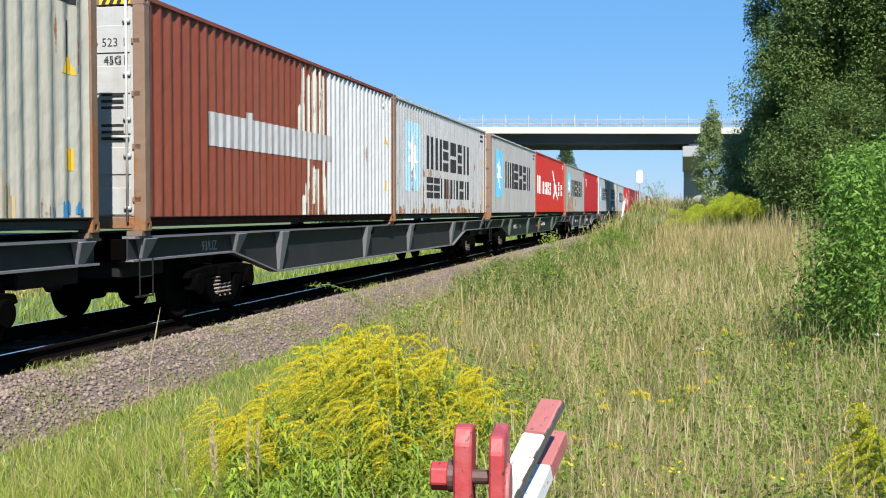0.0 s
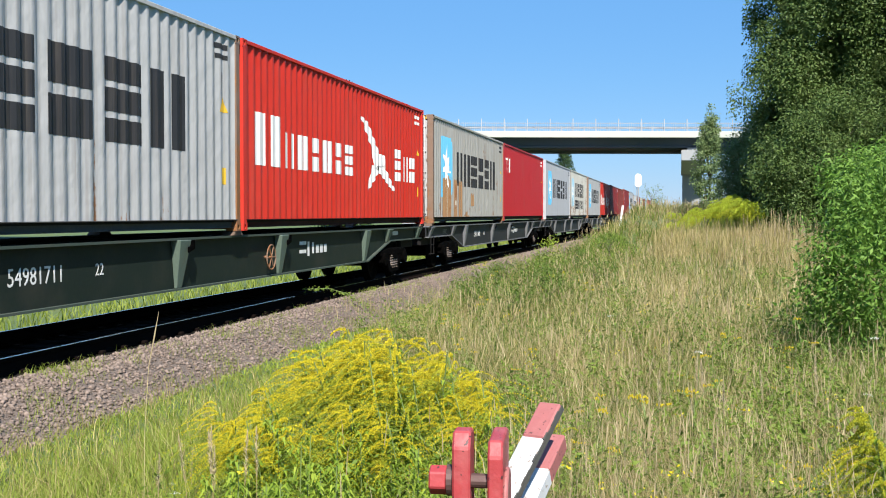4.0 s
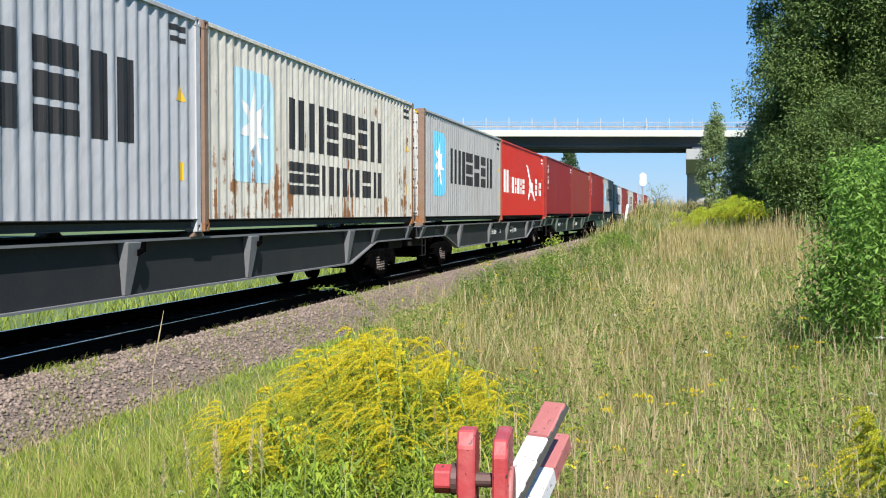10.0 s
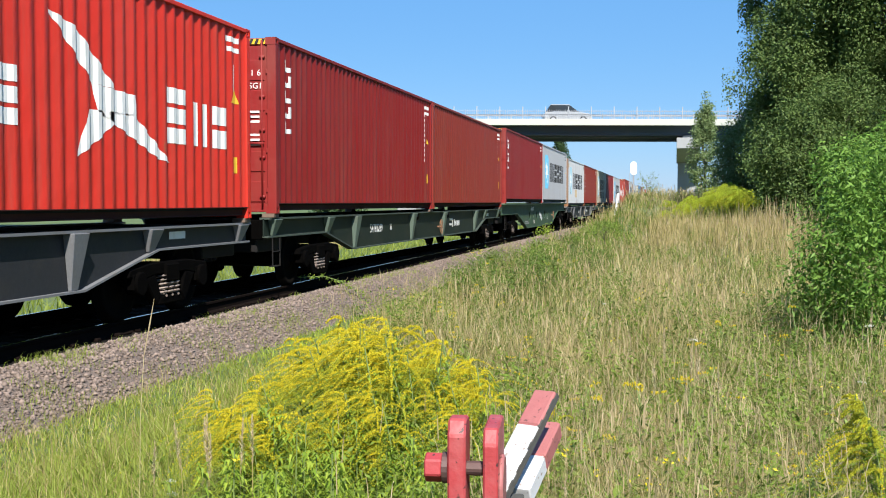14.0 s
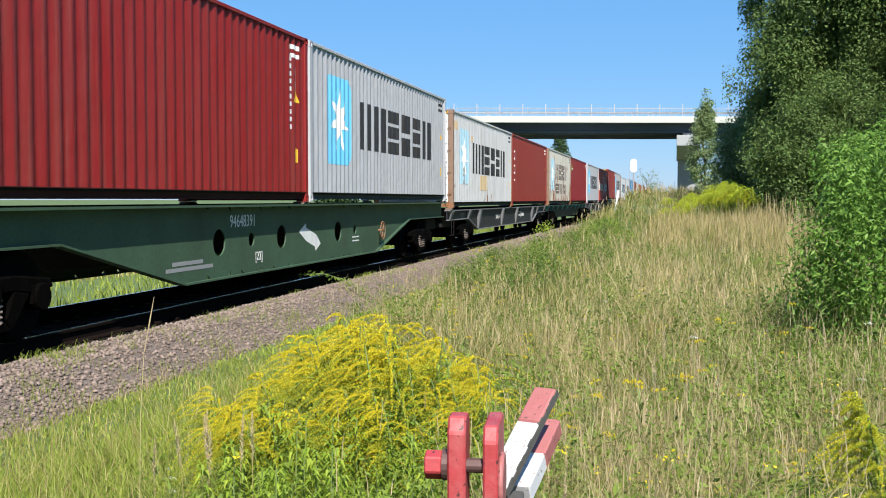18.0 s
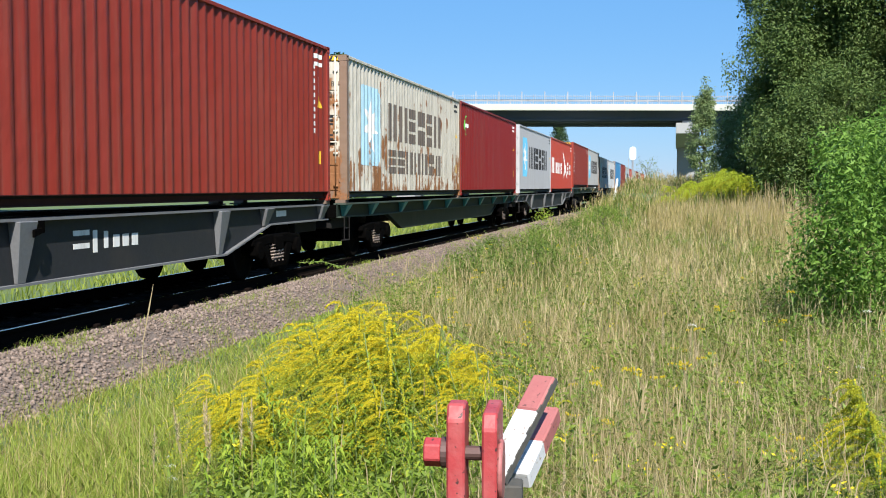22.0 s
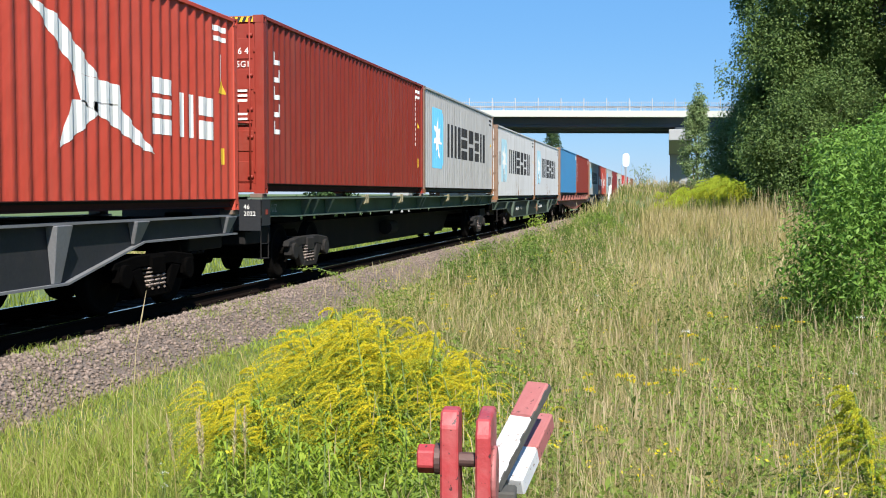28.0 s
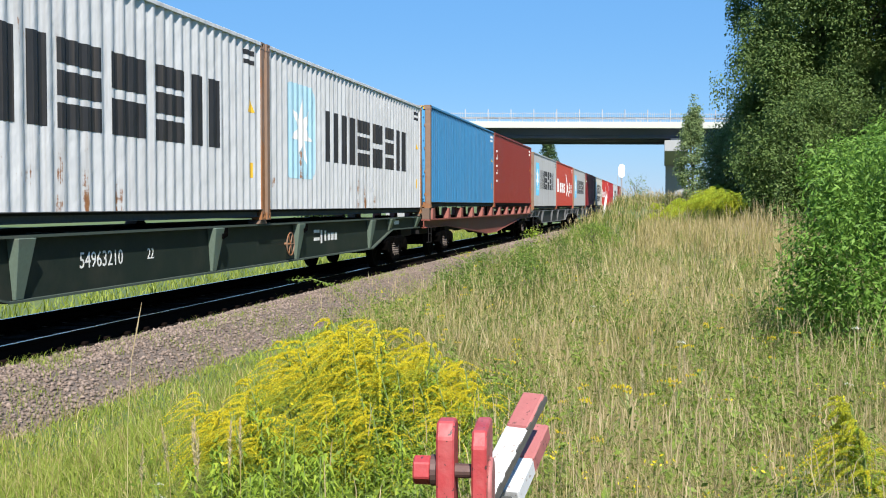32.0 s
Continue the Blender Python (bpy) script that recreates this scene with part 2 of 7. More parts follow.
ballast = thing("ballast", "grey-pink crushed stone ballast shoulder under the rails", "ballast", kind="structure")
section = [(-2.35, -0.5), (-1.75, -0.17), (-1.3, -0.14), (-0.85, -0.2), (0.85, -0.2), (1.3, -0.14), (1.75, -0.17), (2.35, -0.5)]
# Oil stain and the train's shade share this one near-black colour.
M_OILSHADE = surface("oily_shaded_ballast", (0.012, 0.010, 0.009), 0.95, fine=28, coarse=2, spread=0.4, dirt=(0.022, 0.018, 0.015), dirty=0.3, relief=1.0, depth=0.04, shine=0.1)
part("oily_bed", Build().prism([(-0.72, -0.21), (0.72, -0.21), (0.70, -0.192), (-0.70, -0.192)], 1, -400, 900), M_OILSHADE, ballast, "stones between the rails, dark from oil and painted train shade")
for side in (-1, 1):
    part("oily_bed", Build().prism([(side * 0.845, -0.21), (side * 1.13, -0.175), (side * 1.13, -0.155), (side * 0.86, -0.19)], 1, -400, 900), M_OILSHADE, ballast, "stones beside the rail, dark from oil and painted train shade")
part("bed", Build().prism(section, 1, -400, 900), M_BALLAST, ballast)

track = thing("railway_track", "broad-gauge railway track with worn steel rails on concrete sleepers", "track", kind="structure")
rail_profile = [(-0.066, -0.18), (0.066, -0.18), (0.066, -0.168), (0.012, -0.14), (0.009, -0.05), (0.036, -0.035), (0.037, -0.006), (0.03, -0.0015), (-0.03, -0.0015), (-0.037, -0.006), (-0.036, -0.035), (-0.009, -0.05), (-0.012, -0.14), (-0.066, -0.168)]
for side in (-1, 1):
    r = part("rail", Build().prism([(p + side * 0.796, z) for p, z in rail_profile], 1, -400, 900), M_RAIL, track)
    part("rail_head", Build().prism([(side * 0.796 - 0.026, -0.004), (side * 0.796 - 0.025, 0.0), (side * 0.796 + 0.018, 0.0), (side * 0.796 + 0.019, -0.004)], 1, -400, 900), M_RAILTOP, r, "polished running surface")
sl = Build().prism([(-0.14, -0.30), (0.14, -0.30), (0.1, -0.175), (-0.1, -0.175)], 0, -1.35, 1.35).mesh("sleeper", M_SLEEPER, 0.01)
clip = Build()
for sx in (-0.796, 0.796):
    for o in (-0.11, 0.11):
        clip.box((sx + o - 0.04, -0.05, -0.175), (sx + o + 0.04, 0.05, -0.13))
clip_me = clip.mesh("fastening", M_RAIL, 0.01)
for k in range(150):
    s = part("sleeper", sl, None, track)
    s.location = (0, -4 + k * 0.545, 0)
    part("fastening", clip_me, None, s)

# ---- container paints ----
GREY = (0.45, 0.45, 0.45)
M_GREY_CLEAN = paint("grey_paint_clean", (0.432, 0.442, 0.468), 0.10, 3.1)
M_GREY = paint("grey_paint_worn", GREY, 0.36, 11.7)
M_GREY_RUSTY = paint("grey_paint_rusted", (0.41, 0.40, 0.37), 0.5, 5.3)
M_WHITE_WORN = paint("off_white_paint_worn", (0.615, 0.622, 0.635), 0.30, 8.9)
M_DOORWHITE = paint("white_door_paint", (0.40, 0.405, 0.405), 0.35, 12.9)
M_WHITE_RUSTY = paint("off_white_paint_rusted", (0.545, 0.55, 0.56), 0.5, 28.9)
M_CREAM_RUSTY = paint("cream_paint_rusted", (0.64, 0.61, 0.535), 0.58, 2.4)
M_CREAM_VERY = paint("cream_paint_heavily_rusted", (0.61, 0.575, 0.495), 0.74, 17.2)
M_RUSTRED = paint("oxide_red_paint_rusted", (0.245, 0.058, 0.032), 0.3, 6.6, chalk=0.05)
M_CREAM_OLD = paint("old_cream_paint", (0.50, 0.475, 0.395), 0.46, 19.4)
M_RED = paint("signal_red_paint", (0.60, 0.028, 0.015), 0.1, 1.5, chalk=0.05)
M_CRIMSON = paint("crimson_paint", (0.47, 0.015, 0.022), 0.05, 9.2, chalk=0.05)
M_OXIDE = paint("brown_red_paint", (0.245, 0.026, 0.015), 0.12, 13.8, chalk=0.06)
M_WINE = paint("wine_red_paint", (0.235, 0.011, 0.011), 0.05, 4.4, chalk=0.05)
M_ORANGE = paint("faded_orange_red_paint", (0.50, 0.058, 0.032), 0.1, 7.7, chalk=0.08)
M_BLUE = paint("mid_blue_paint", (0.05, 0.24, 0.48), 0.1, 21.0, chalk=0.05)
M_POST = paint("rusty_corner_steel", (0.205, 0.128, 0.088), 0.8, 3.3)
# Near-black, so the colour itself holds the shade under containers and wagons.
M_UNDER = surface("shaded_underside", (0.014, 0.013, 0.013), 0.85, dirty=0.5, dirt=(0.03, 0.025, 0.02), shine=0.15)
# Bottom rails: the shade in their recess is painted as darker grey and red.
M_LOWSHADE_GREY = surface("bottom_rail_shade_grey", (0.075, 0.075, 0.073), 0.8, fine=18, coarse=1.5, spread=0.3, dirt=(0.14, 0.10, 0.07), dirty=0.5, shine=0.2)
M_LOWSHADE_RED = surface("bottom_rail_shade_red", (0.055, 0.012, 0.010), 0.8, fine=18, coarse=1.5, spread=0.3, dirt=(0.08, 0.04, 0.03), dirty=0.4, shine=0.2)
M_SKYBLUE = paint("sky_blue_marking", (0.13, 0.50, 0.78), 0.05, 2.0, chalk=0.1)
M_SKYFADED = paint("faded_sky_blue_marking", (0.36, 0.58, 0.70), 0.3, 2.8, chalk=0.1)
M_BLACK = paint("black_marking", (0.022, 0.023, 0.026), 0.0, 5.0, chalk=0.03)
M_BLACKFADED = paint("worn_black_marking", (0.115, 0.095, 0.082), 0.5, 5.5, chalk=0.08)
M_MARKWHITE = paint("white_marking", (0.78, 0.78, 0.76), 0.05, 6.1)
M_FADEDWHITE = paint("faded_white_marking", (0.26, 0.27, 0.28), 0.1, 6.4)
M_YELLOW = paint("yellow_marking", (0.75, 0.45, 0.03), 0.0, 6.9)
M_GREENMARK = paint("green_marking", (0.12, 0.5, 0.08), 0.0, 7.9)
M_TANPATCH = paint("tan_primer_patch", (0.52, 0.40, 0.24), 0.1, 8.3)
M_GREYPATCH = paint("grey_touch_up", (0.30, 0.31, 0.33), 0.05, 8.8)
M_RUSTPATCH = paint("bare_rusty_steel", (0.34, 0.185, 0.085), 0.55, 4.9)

# ---- a shipping container, forty feet, high-cube ----
LEN, WID, HGT = 12.19, 2.438, 2.896
Y0, Y1, NP = 0.17, 12.02, 42
PITCH = (Y1 - Y0) / NP
OUT, DEEP = 1.202, 0.031
FOLDS = [Y0 + (k + f) * PITCH for k in range(NP) for f in (0.0, 0.26, 0.5, 0.76)] + [Y1]


def skin(y):
    """Outer face of the corrugated side at y."""
    f = ((y - Y0) / PITCH) % 1.0
    d = 0 if f < 0.26 else (f - 0.26) / 0.24 if f < 0.5 else 1 if f < 0.76 else (1 - f) / 0.24
    return OUT - DEEP * d


def cut(poly, y, keep_more):
    res = []
    for i, p in enumerate(poly):
        q = poly[(i + 1) % len(poly)]
        a, b = ((p[0] - y), (q[0] - y)) if keep_more else ((y - p[0]), (y - q[0]))
        if a >= 0:
            res.append(p)
        if a * b < 0:
            t = a / (a - b)
            res.append((p[0] + t * (q[0] - p[0]), p[1] + t * (q[1] - p[1])))
    return res


def marking(polys, lift=0.003):
    """Flat shapes (y, z) laid over the corrugated side, fold by fold."""
    b = Build()
    b.weld = True
    for poly in polys:
        lo, hi = min(p[0] for p in poly), max(p[0] for p in poly)
        for a, c in zip(FOLDS, FOLDS[1:]):
            if c <= lo or a >= hi:
                continue
            piece = cut(cut(poly, a, True), c, False)
            if len(piece) >= 3:
                xa, xc = skin(a + 1e-5), skin(c - 1e-5)
                b.add([(xa + (xc - xa) * (y - a) / (c - a) + lift, y, z) for y, z in piece], [tuple(range(len(piece)))])
    return b


def bar(y0, y1, z0, z1):
    return [(y0, z0), (y1, z0), (y1, z1), (y0, z1)]


def side_panel(sign):
    b = Build()
    zb, zt = 0.165, HGT - 0.06
    vs = []
    for y in FOLDS:
        x = skin(y + 1e-6 if y < Y1 else y)
        if y >= Y1:
            x = OUT
        vs += [(sign * x, y, zb), (sign * x, y, zt)]
    n = len(FOLDS)
    return b.add(vs, [(2 * i, 2 * i + 2, 2 * i + 3, 2 * i + 1) for i in range(n - 1)])


MESH = {}


def shared(key, make):
    if key not in MESH:
        MESH[key] = make()
    return MESH[key]


def end_wall_build(door):
    b = Build()
    if door:
        b.box((-1.10, 0.03, 0.17), (-0.006, 0.075, HGT - 0.13))
    return b


def text_mesh(body, size, material, key):
    """Painted characters as a thin mesh, upright, facing -y."""
    def make():
        cu = bpy.data.curves.new("characters", "FONT")
        cu.body, cu.size, cu.extrude, cu.resolution_u = body, size, 0.0012, 2
        ob = bpy.data.objects.new("characters", cu)
        scene.collection.objects.link(ob)
        me = bpy.data.meshes.new_from_object(ob.evaluated_get(bpy.context.evaluated_depsgraph_get()))
        bpy.data.objects.remove(ob)
        bpy.data.curves.remove(cu)
        me.transform(Matrix.Rotation(radians(90), 4, "X"))
        me.materials.clear()
        me.materials.append(material)
        return me
    return shared(("text", body, size, key), make)


def hazard(sx):
    b = Build()
    for q in range(4):
        x = sx * (0.65 + 0.1 * q)
        b.prism([(x, HGT - 0.106), (x + 0.05, HGT - 0.106), (x + 0.085, HGT - 0.024), (x + 0.035, HGT - 0.024)], 1, 0.006, 0.012)
    return b


def container(label, paint_mat, post_mat=None, door_mat=None):
    post_mat = post_mat or paint_mat
    door_mat = door_mat or paint_mat
    c = thing("shipping_container", label, "container", "containers on the train")
    k = paint_mat.name
    # darker copy of the container's colour for the shaded bottom rail
    rail_shade = M_LOWSHADE_RED if paint_mat_colour[k][1] == 0 else M_LOWSHADE_GREY
    for s in (-1, 1):
        part("side_panel", shared(("side", s, k), lambda: side_panel(s).mesh("side_panel", paint_mat, 0, True)), None, c)
        part("top_rail", shared(("top", s, k), lambda: Build().box((s * 1.16, 0.12, HGT - 0.065), (s * 1.219, LEN - 0.12, HGT - 0.004)).mesh("top_rail", paint_mat, 0.006)), None, c)
        part("bottom_rail", shared(("bot", s, rail_shade.name), lambda: Build().prism([(s * 1.219, 0.172), (s * 1.125, 0.172), (s * 1.125, 0.045), (s * 1.165, 0.045), (s * 1.165, 0.055), (s * 1.135, 0.058), (s * 1.135, 0.158), (s * 1.219, 0.162)], 1, 0.12, LEN - 0.12).mesh("bottom_rail", rail_shade)), None, c)
        for y in (0.0, LEN - 0.16):
            part("corner_post", shared(("post", s, y, post_mat.name), lambda: Build().box((s * 1.06, y + 0.005, 0.1), (s * 1.216, y + 0.155, HGT - 0.1)).mesh("corner_post", post_mat, 0.012)), None, c)
            for z in (0.0, HGT - 0.118):
                def cast(y=y, z=z):
                    b = Build().box((s * 1.041, y, z), (s * 1.185, y + 0.162, z + 0.118))
                    for p0, p1, q0, q1 in ((0, 0.162, 0, 0.026), (0, 0.162, 0.092, 0.118), (0, 0.048, 0.026, 0.092), (0.114, 0.162, 0.026, 0.092)):
                        b.box((s * 1.184, y + p0, z + q0), (s * 1.219, y + p1, z + q1))
                    return b.mesh("corner_casting", post_mat)
                part("corner_casting", shared(("cast", s, y, z, post_mat.name), cast), None, c)
    def roof():
        b = Build()
        n = 58
        for i in range(n):
            a, d = 0.16 + i * 11.87 / n, 0.16 + (i + 1) * 11.87 / n
            m1, m2 = a + (d - a) * 0.35, a + (d - a) * 0.65
            z = HGT - 0.012
            b.add([(x, y, zz) for y, zz in ((a, z), (m1, z), (m1 + 0.02, z - 0.02), (m2, z - 0.02), (d, z)) for x in (-1.16, 1.16)], [(2 * q, 2 * q + 1, 2 * q + 3, 2 * q + 2) for q in range(4)])
        return b.mesh("roof", paint_mat)
    part("roof", shared(("roof", k), roof), None, c)
    part("underframe", shared(("under",), lambda: Build().box((-1.17, 0.12, 0.13), (1.17, LEN - 0.12, 0.16)).mesh("underframe", M_UNDER)), None, c)
    for y in (0.02, LEN - 0.10):
        part("header", shared(("head", y, post_mat.name), lambda: Build().box((-1.06, y, HGT - 0.12), (1.06, y + 0.08, HGT - 0.01)).mesh("header", post_mat, 0.008)), None, c)
        part("door_sill", shared(("sill", y, post_mat.name), lambda: Build().box((-1.06, y, 0.02), (1.06, y + 0.08, 0.165)).mesh("door_sill", post_mat, 0.008)), None, c)
    for sx in (-1, 1):
        part("hazard_plate", shared(("hazp", sx), lambda: Build().box((sx * 0.62, 0.010, HGT - 0.108), (sx * 1.04, 0.0185, HGT - 0.022)).mesh("hazard_plate", M_YELLOW)), None, c, "yellow corner plate with black stripes")
        part("hazard_stripes", shared(("hazs", sx), lambda: hazard(sx).mesh("hazard_stripes", M_BLACK)), None, c)
    for s in (0, 1):
        d = part("door", shared(("door", s, door_mat.name), lambda: Build().add([], []).add([(p[0] + (1.106 if s else 0), p[1], p[2]) for p in end_wall_build(True).v], end_wall_build(True).f).mesh("door", door_mat, 0.006)), None, c)
        for z in (0.36, 0.86, 1.36, 1.86, 2.36):
            part("door_rib", shared(("drib", s, z, door_mat.name), lambda: Build().box((0.06 if s else -1.02, 0.014, z - 0.17), (1.02 if s else -0.06, 0.0305, z + 0.17)).mesh("door_rib", door_mat, 0.008)), None, d)
        for o in (0.30, 0.98):
            x = o if s else -o
            def rod(x=x):
                b = Build().tube((x, -0.005, 0.1), (x, -0.005, HGT - 0.05), 0.017, n=8)
                for z in (0.25, 0.9, 1.35, 1.9, 2.55):
                    b.box((x - 0.045, -0.012, z), (x + 0.045, 0.03, z + 0.05))
                b.box((x - 0.2, -0.02, 1.14), (x + 0.03, 0.0, 1.17))
                return b.mesh("lock_rod", door_mat, 0, True)
            part("lock_rod", shared(("rod", x, door_mat.name), rod), None, d, "steel locking rod with handle")
        for z in (0.35, 1.0, 1.65, 2.3):
            x = 1.1 if s else -1.1
            part("hinge", shared(("hinge", s, z, post_mat.name), lambda: Build().box((x - 0.06, 0.005, z), (x + 0.06, 0.03, z + 0.07)).mesh("hinge", post_mat, 0.005)), None, d)
    part("front_wall", shared(("front", k), lambda: Build().box((-1.06, LEN - 0.08, 0.16), (1.06, LEN - 0.05, HGT - 0.12)).mesh("front_wall", paint_mat)), None, c)
    ink = M_BLACK if sum(paint_mat_colour[paint_mat.name]) > 0.9 else M_MARKWHITE
    door_ink = M_BLACK if sum(paint_mat_colour[door_mat.name]) > 0.9 else M_MARKWHITE
    code = NUMBERS.get(len(LOADED))
    LOADED.append(c)
    for body, size, z in ((code, 0.15, 2.27), ("45G1", 0.14, 2.06)) if code else ():
        me = text_mesh(body, size, door_ink, door_ink.name)
        tm = part("painted_code", me, None, c, "painted container code")
        wide = max(v.co.x for v in me.vertices)
        tm.location = (0.955 - wide, 0.0125, z)
    for wd, z in ((0.30, 1.66), (0.30, 1.58), (0.30, 1.50), (0.30, 1.28), (0.30, 1.20), (0.30, 1.12)):
        part("weight_line", shared(("nl", wd, z, door_ink.name), lambda: Build().box((0.93 - wd, 0.0115, z), (0.93, 0.0135, z + 0.035)).mesh("weight_line", door_ink)), None, c)
    # small stencils near the far end of the side
    part("stencil", shared(("stencil", ink.name), lambda: marking([bar(11.25, 11.75, 2.62, 2.70), bar(11.35, 11.75, 2.48, 2.55), bar(11.55, 11.62, 1.9, 2.3)]).mesh("stencil", ink)), None, c)
    part("warning_triangle", shared(("tri",), lambda: marking([[(11.45, 1.72), (11.75, 1.72), (11.6, 1.98)]]).mesh("warning_triangle", M_YELLOW)), None, c, "yellow warning triangle")
    part("warning_plate", shared(("plate",), lambda: marking([bar(11.52, 11.70, 0.68, 0.92)]).mesh("warning_plate", M_YELLOW)), None, c)
    return c


# door codes by place in the train; doors that face the next load stay plain
NUMBERS = {2: "596 523 1", 4: "275 082 0", 6: "156 652 8", 8: "015 5", 10: "648 352 7", 12: "267431 6", 14: "8800 6", 16: "66 023 3", 18: "343 8", 20: "469 2", 22: "58696 4", 24: "190 320"}
LOADED = []
paint_mat_colour = {"grey_paint_clean": (.5, .5, .5), "grey_paint_worn": (.5, .5, .5), "grey_paint_rusted": (.5, .5, .5), "off_white_paint_worn": (.6, .6, .6), "off_white_paint_rusted": (.6, .6, .6), "old_cream_paint": (.6, .6, .5), "cream_paint_rusted": (.6, .6, .5), "cream_paint_heavily_rusted": (.6, .6, .5), "oxide_red_paint_rusted": (.2, 0, 0), "signal_red_paint": (.5, 0, 0), "crimson_paint": (.4, 0, 0), "brown_red_paint": (.2, 0, 0), "wine_red_paint": (.2, 0, 0), "faded_orange_red_paint": (.5, 0, 0), "white_door_paint": (.6, .6, .6), "mid_blue_paint": (0, .2, .4)}


def rounded(y0, y1, z0, z1, r):
    pts = []
    for cy, cz, a0 in ((y1 - r, z1 - r, 0), (y0 + r, z1 - r, 90), (y0 + r, z0 + r, 180), (y1 - r, z0 + r, 270)):
        pts += [(cy + r * math.cos(radians(a0 + a)), cz + r * math.sin(radians(a0 + a))) for a in (0, 30, 60, 90)]
    return pts


def star_polys(cy, cz, ro, ri):
    ps = []
    for k in range(7):
        a = radians(90 + k * 360 / 7)
        l, r = a - math.pi / 7, a + math.pi / 7
        ps.append([(cy, cz), (cy + ri * math.cos(l), cz + ri * math.sin(l)), (cy + ro * math.cos(a) * 0.94, cz + ro * math.sin(a)), (cy + ri * math.cos(r), cz + ri * math.sin(r))])
    return ps


SHAPES = [
    [bar(0, 0.36, 0, 1), bar(0.60, 0.96, 0, 1)],
    [bar(0, 0.95, 0.72, 1), bar(0, 0.95, 0.36, 0.64), bar(0, 0.95, 0, 0.28)],
    [bar(0, 0.95, 0.56, 1), bar(0, 0.95, 0, 0.44)],
]


def block_row(c, y0, y1, z0, z1, order, gap, material):
    """A row of plain separate blocks in place of brand lettering, each a part."""
    n = len(order)
    step = (y1 - y0) / n
    for i, o in enumerate(order):
        a, wd = y0 + i * step, step - gap
        part("block_marking", shared(("blk", y0, y1, z0, i, material.name), lambda: marking([[(a + p * wd, z0 + q * (z1 - z0)) for p, q in poly] for poly in SHAPES[o]], 0.004).mesh("block_marking", material)), None, c)


def star_panel(c, faded=False, tall=False):
    blue, ink = (M_SKYFADED if faded else M_SKYBLUE), M_MARKWHITE
    part("blue_panel", shared(("panel", faded), lambda: marking([rounded(1.08, 2.70, 0.72, 2.42, 0.2)]).mesh("blue_panel", blue)), None, c, "sky-blue square marking")
    part("star", shared(("star",), lambda: marking(star_polys(1.89, 1.57, 0.66, 0.25), 0.006).mesh("star", ink)), None, c, "white star marking")


def grey_line(c, faded=False, worn_ink=False):
    star_panel(c, faded)
    m = M_BLACKFADED if worn_ink else M_BLACK
    block_row(c, 3.36, 10.55, 1.09, 2.08, (0, 0, 1, 2, 1, 0), 0.2, m)


def double_line(c, faded=True):
    star_panel(c, True)
    m = M_BLACKFADED if faded else M_BLACK
    block_row(c, 3.5, 9.5, 1.33, 2.19, (0, 0, 1, 2, 1, 0), 0.19, m)
    block_row(c, 3.5, 9.5, 0.57, 1.12, (1, 1, 0, 0, 0, 2, 0), 0.17, m)


def ribbon_line(c):
    block_row(c, 0.6, 1.85, 1.02, 1.85, (0,), 0.15, M_MARKWHITE)
    block_row(c, 1.9, 6.1, 1.02, 1.62, (0, 0, 2, 0, 2, 1), 0.2, M_MARKWHITE)
    block_row(c, 9.3, 10.1, 1.02, 1.75, (1,), 0.15, M_MARKWHITE)
    block_row(c, 10.1, 11.5, 1.02, 1.62, (0, 2), 0.2, M_MARKWHITE)
    def ribbon():
        p = [[(6.45, 2.30), (7.05, 2.18), (7.95, 1.58), (7.4, 1.60)], [(7.4, 1.60), (8.4, 1.55), (8.45, 1.30), (7.5, 1.28)], [(7.5, 1.30), (8.4, 1.32), (9.4, 0.76), (9.05, 0.80)], [(7.3, 1.30), (8.1, 1.30), (7.6, 1.0), (7.05, 0.74)]]
        return marking(p, 0.004).mesh("ribbon", M_MARKWHITE)
    part("ribbon", shared(("ham", 1), ribbon), None, c, "white ribbon-shaped marking")


def ragged(y0, y1, z0, z1, seed, fill=0.93, lift=0.005, low=0.72):
    """Narrow strips of uneven height, as rust or scraping leaves along the folds."""
    g = random.Random(seed)
    polys, y = [], y0
    while y < y1:
        wd = g.uniform(0.03, 0.11)
        edge = min(1.0, (y - y0 + 0.1) / 0.4, (y1 - y + 0.1) / 0.4) if low < 0.9 else 1.0
        top = z0 + (z1 - z0) * edge * g.uniform(low, 1.12 if low < 0.9 else 1.02)
        base = z0 + (0 if g.random() < 0.75 or low >= 0.9 else g.uniform(0, 0.3) * (z1 - z0))
        if g.random() < fill:
            polys.append([(y, base), (y + wd, base), (y + wd, top - g.uniform(0, 0.08)), (y + wd * 0.5, top), (y, top - g.uniform(0, 0.1))])
        y += wd
    return marking(polys, lift)


def upright_word(c, y, z0, z1):
    def make():
        n = 5
        h = (z1 - z0) / n
        return marking([q for i in range(n) for q in (bar(y, y + 0.3, z0 + i * h, z0 + i * h + 0.08), bar(y + 0.2 * (i % 2), y + 0.1 + 0.2 * (i % 2), z0 + i * h + 0.08, z0 + i * h + h * 0.75))], 0.004).mesh("upright_marking", M_MARKWHITE)
    part("upright_marking", shared(("up", y, z0, z1), make), None, c, "white marking running down the side")


def code_column(c, y=11.3):
    tagged(part("number_column", shared(("col", y), lambda: marking([bar(y, y + 0.1, 1.25 + 0.13 * i, 1.33 + 0.13 * i) for i in range(10)]).mesh("number_column", M_MARKWHITE)), None, c, "column of small white figures"), kind="stuff")


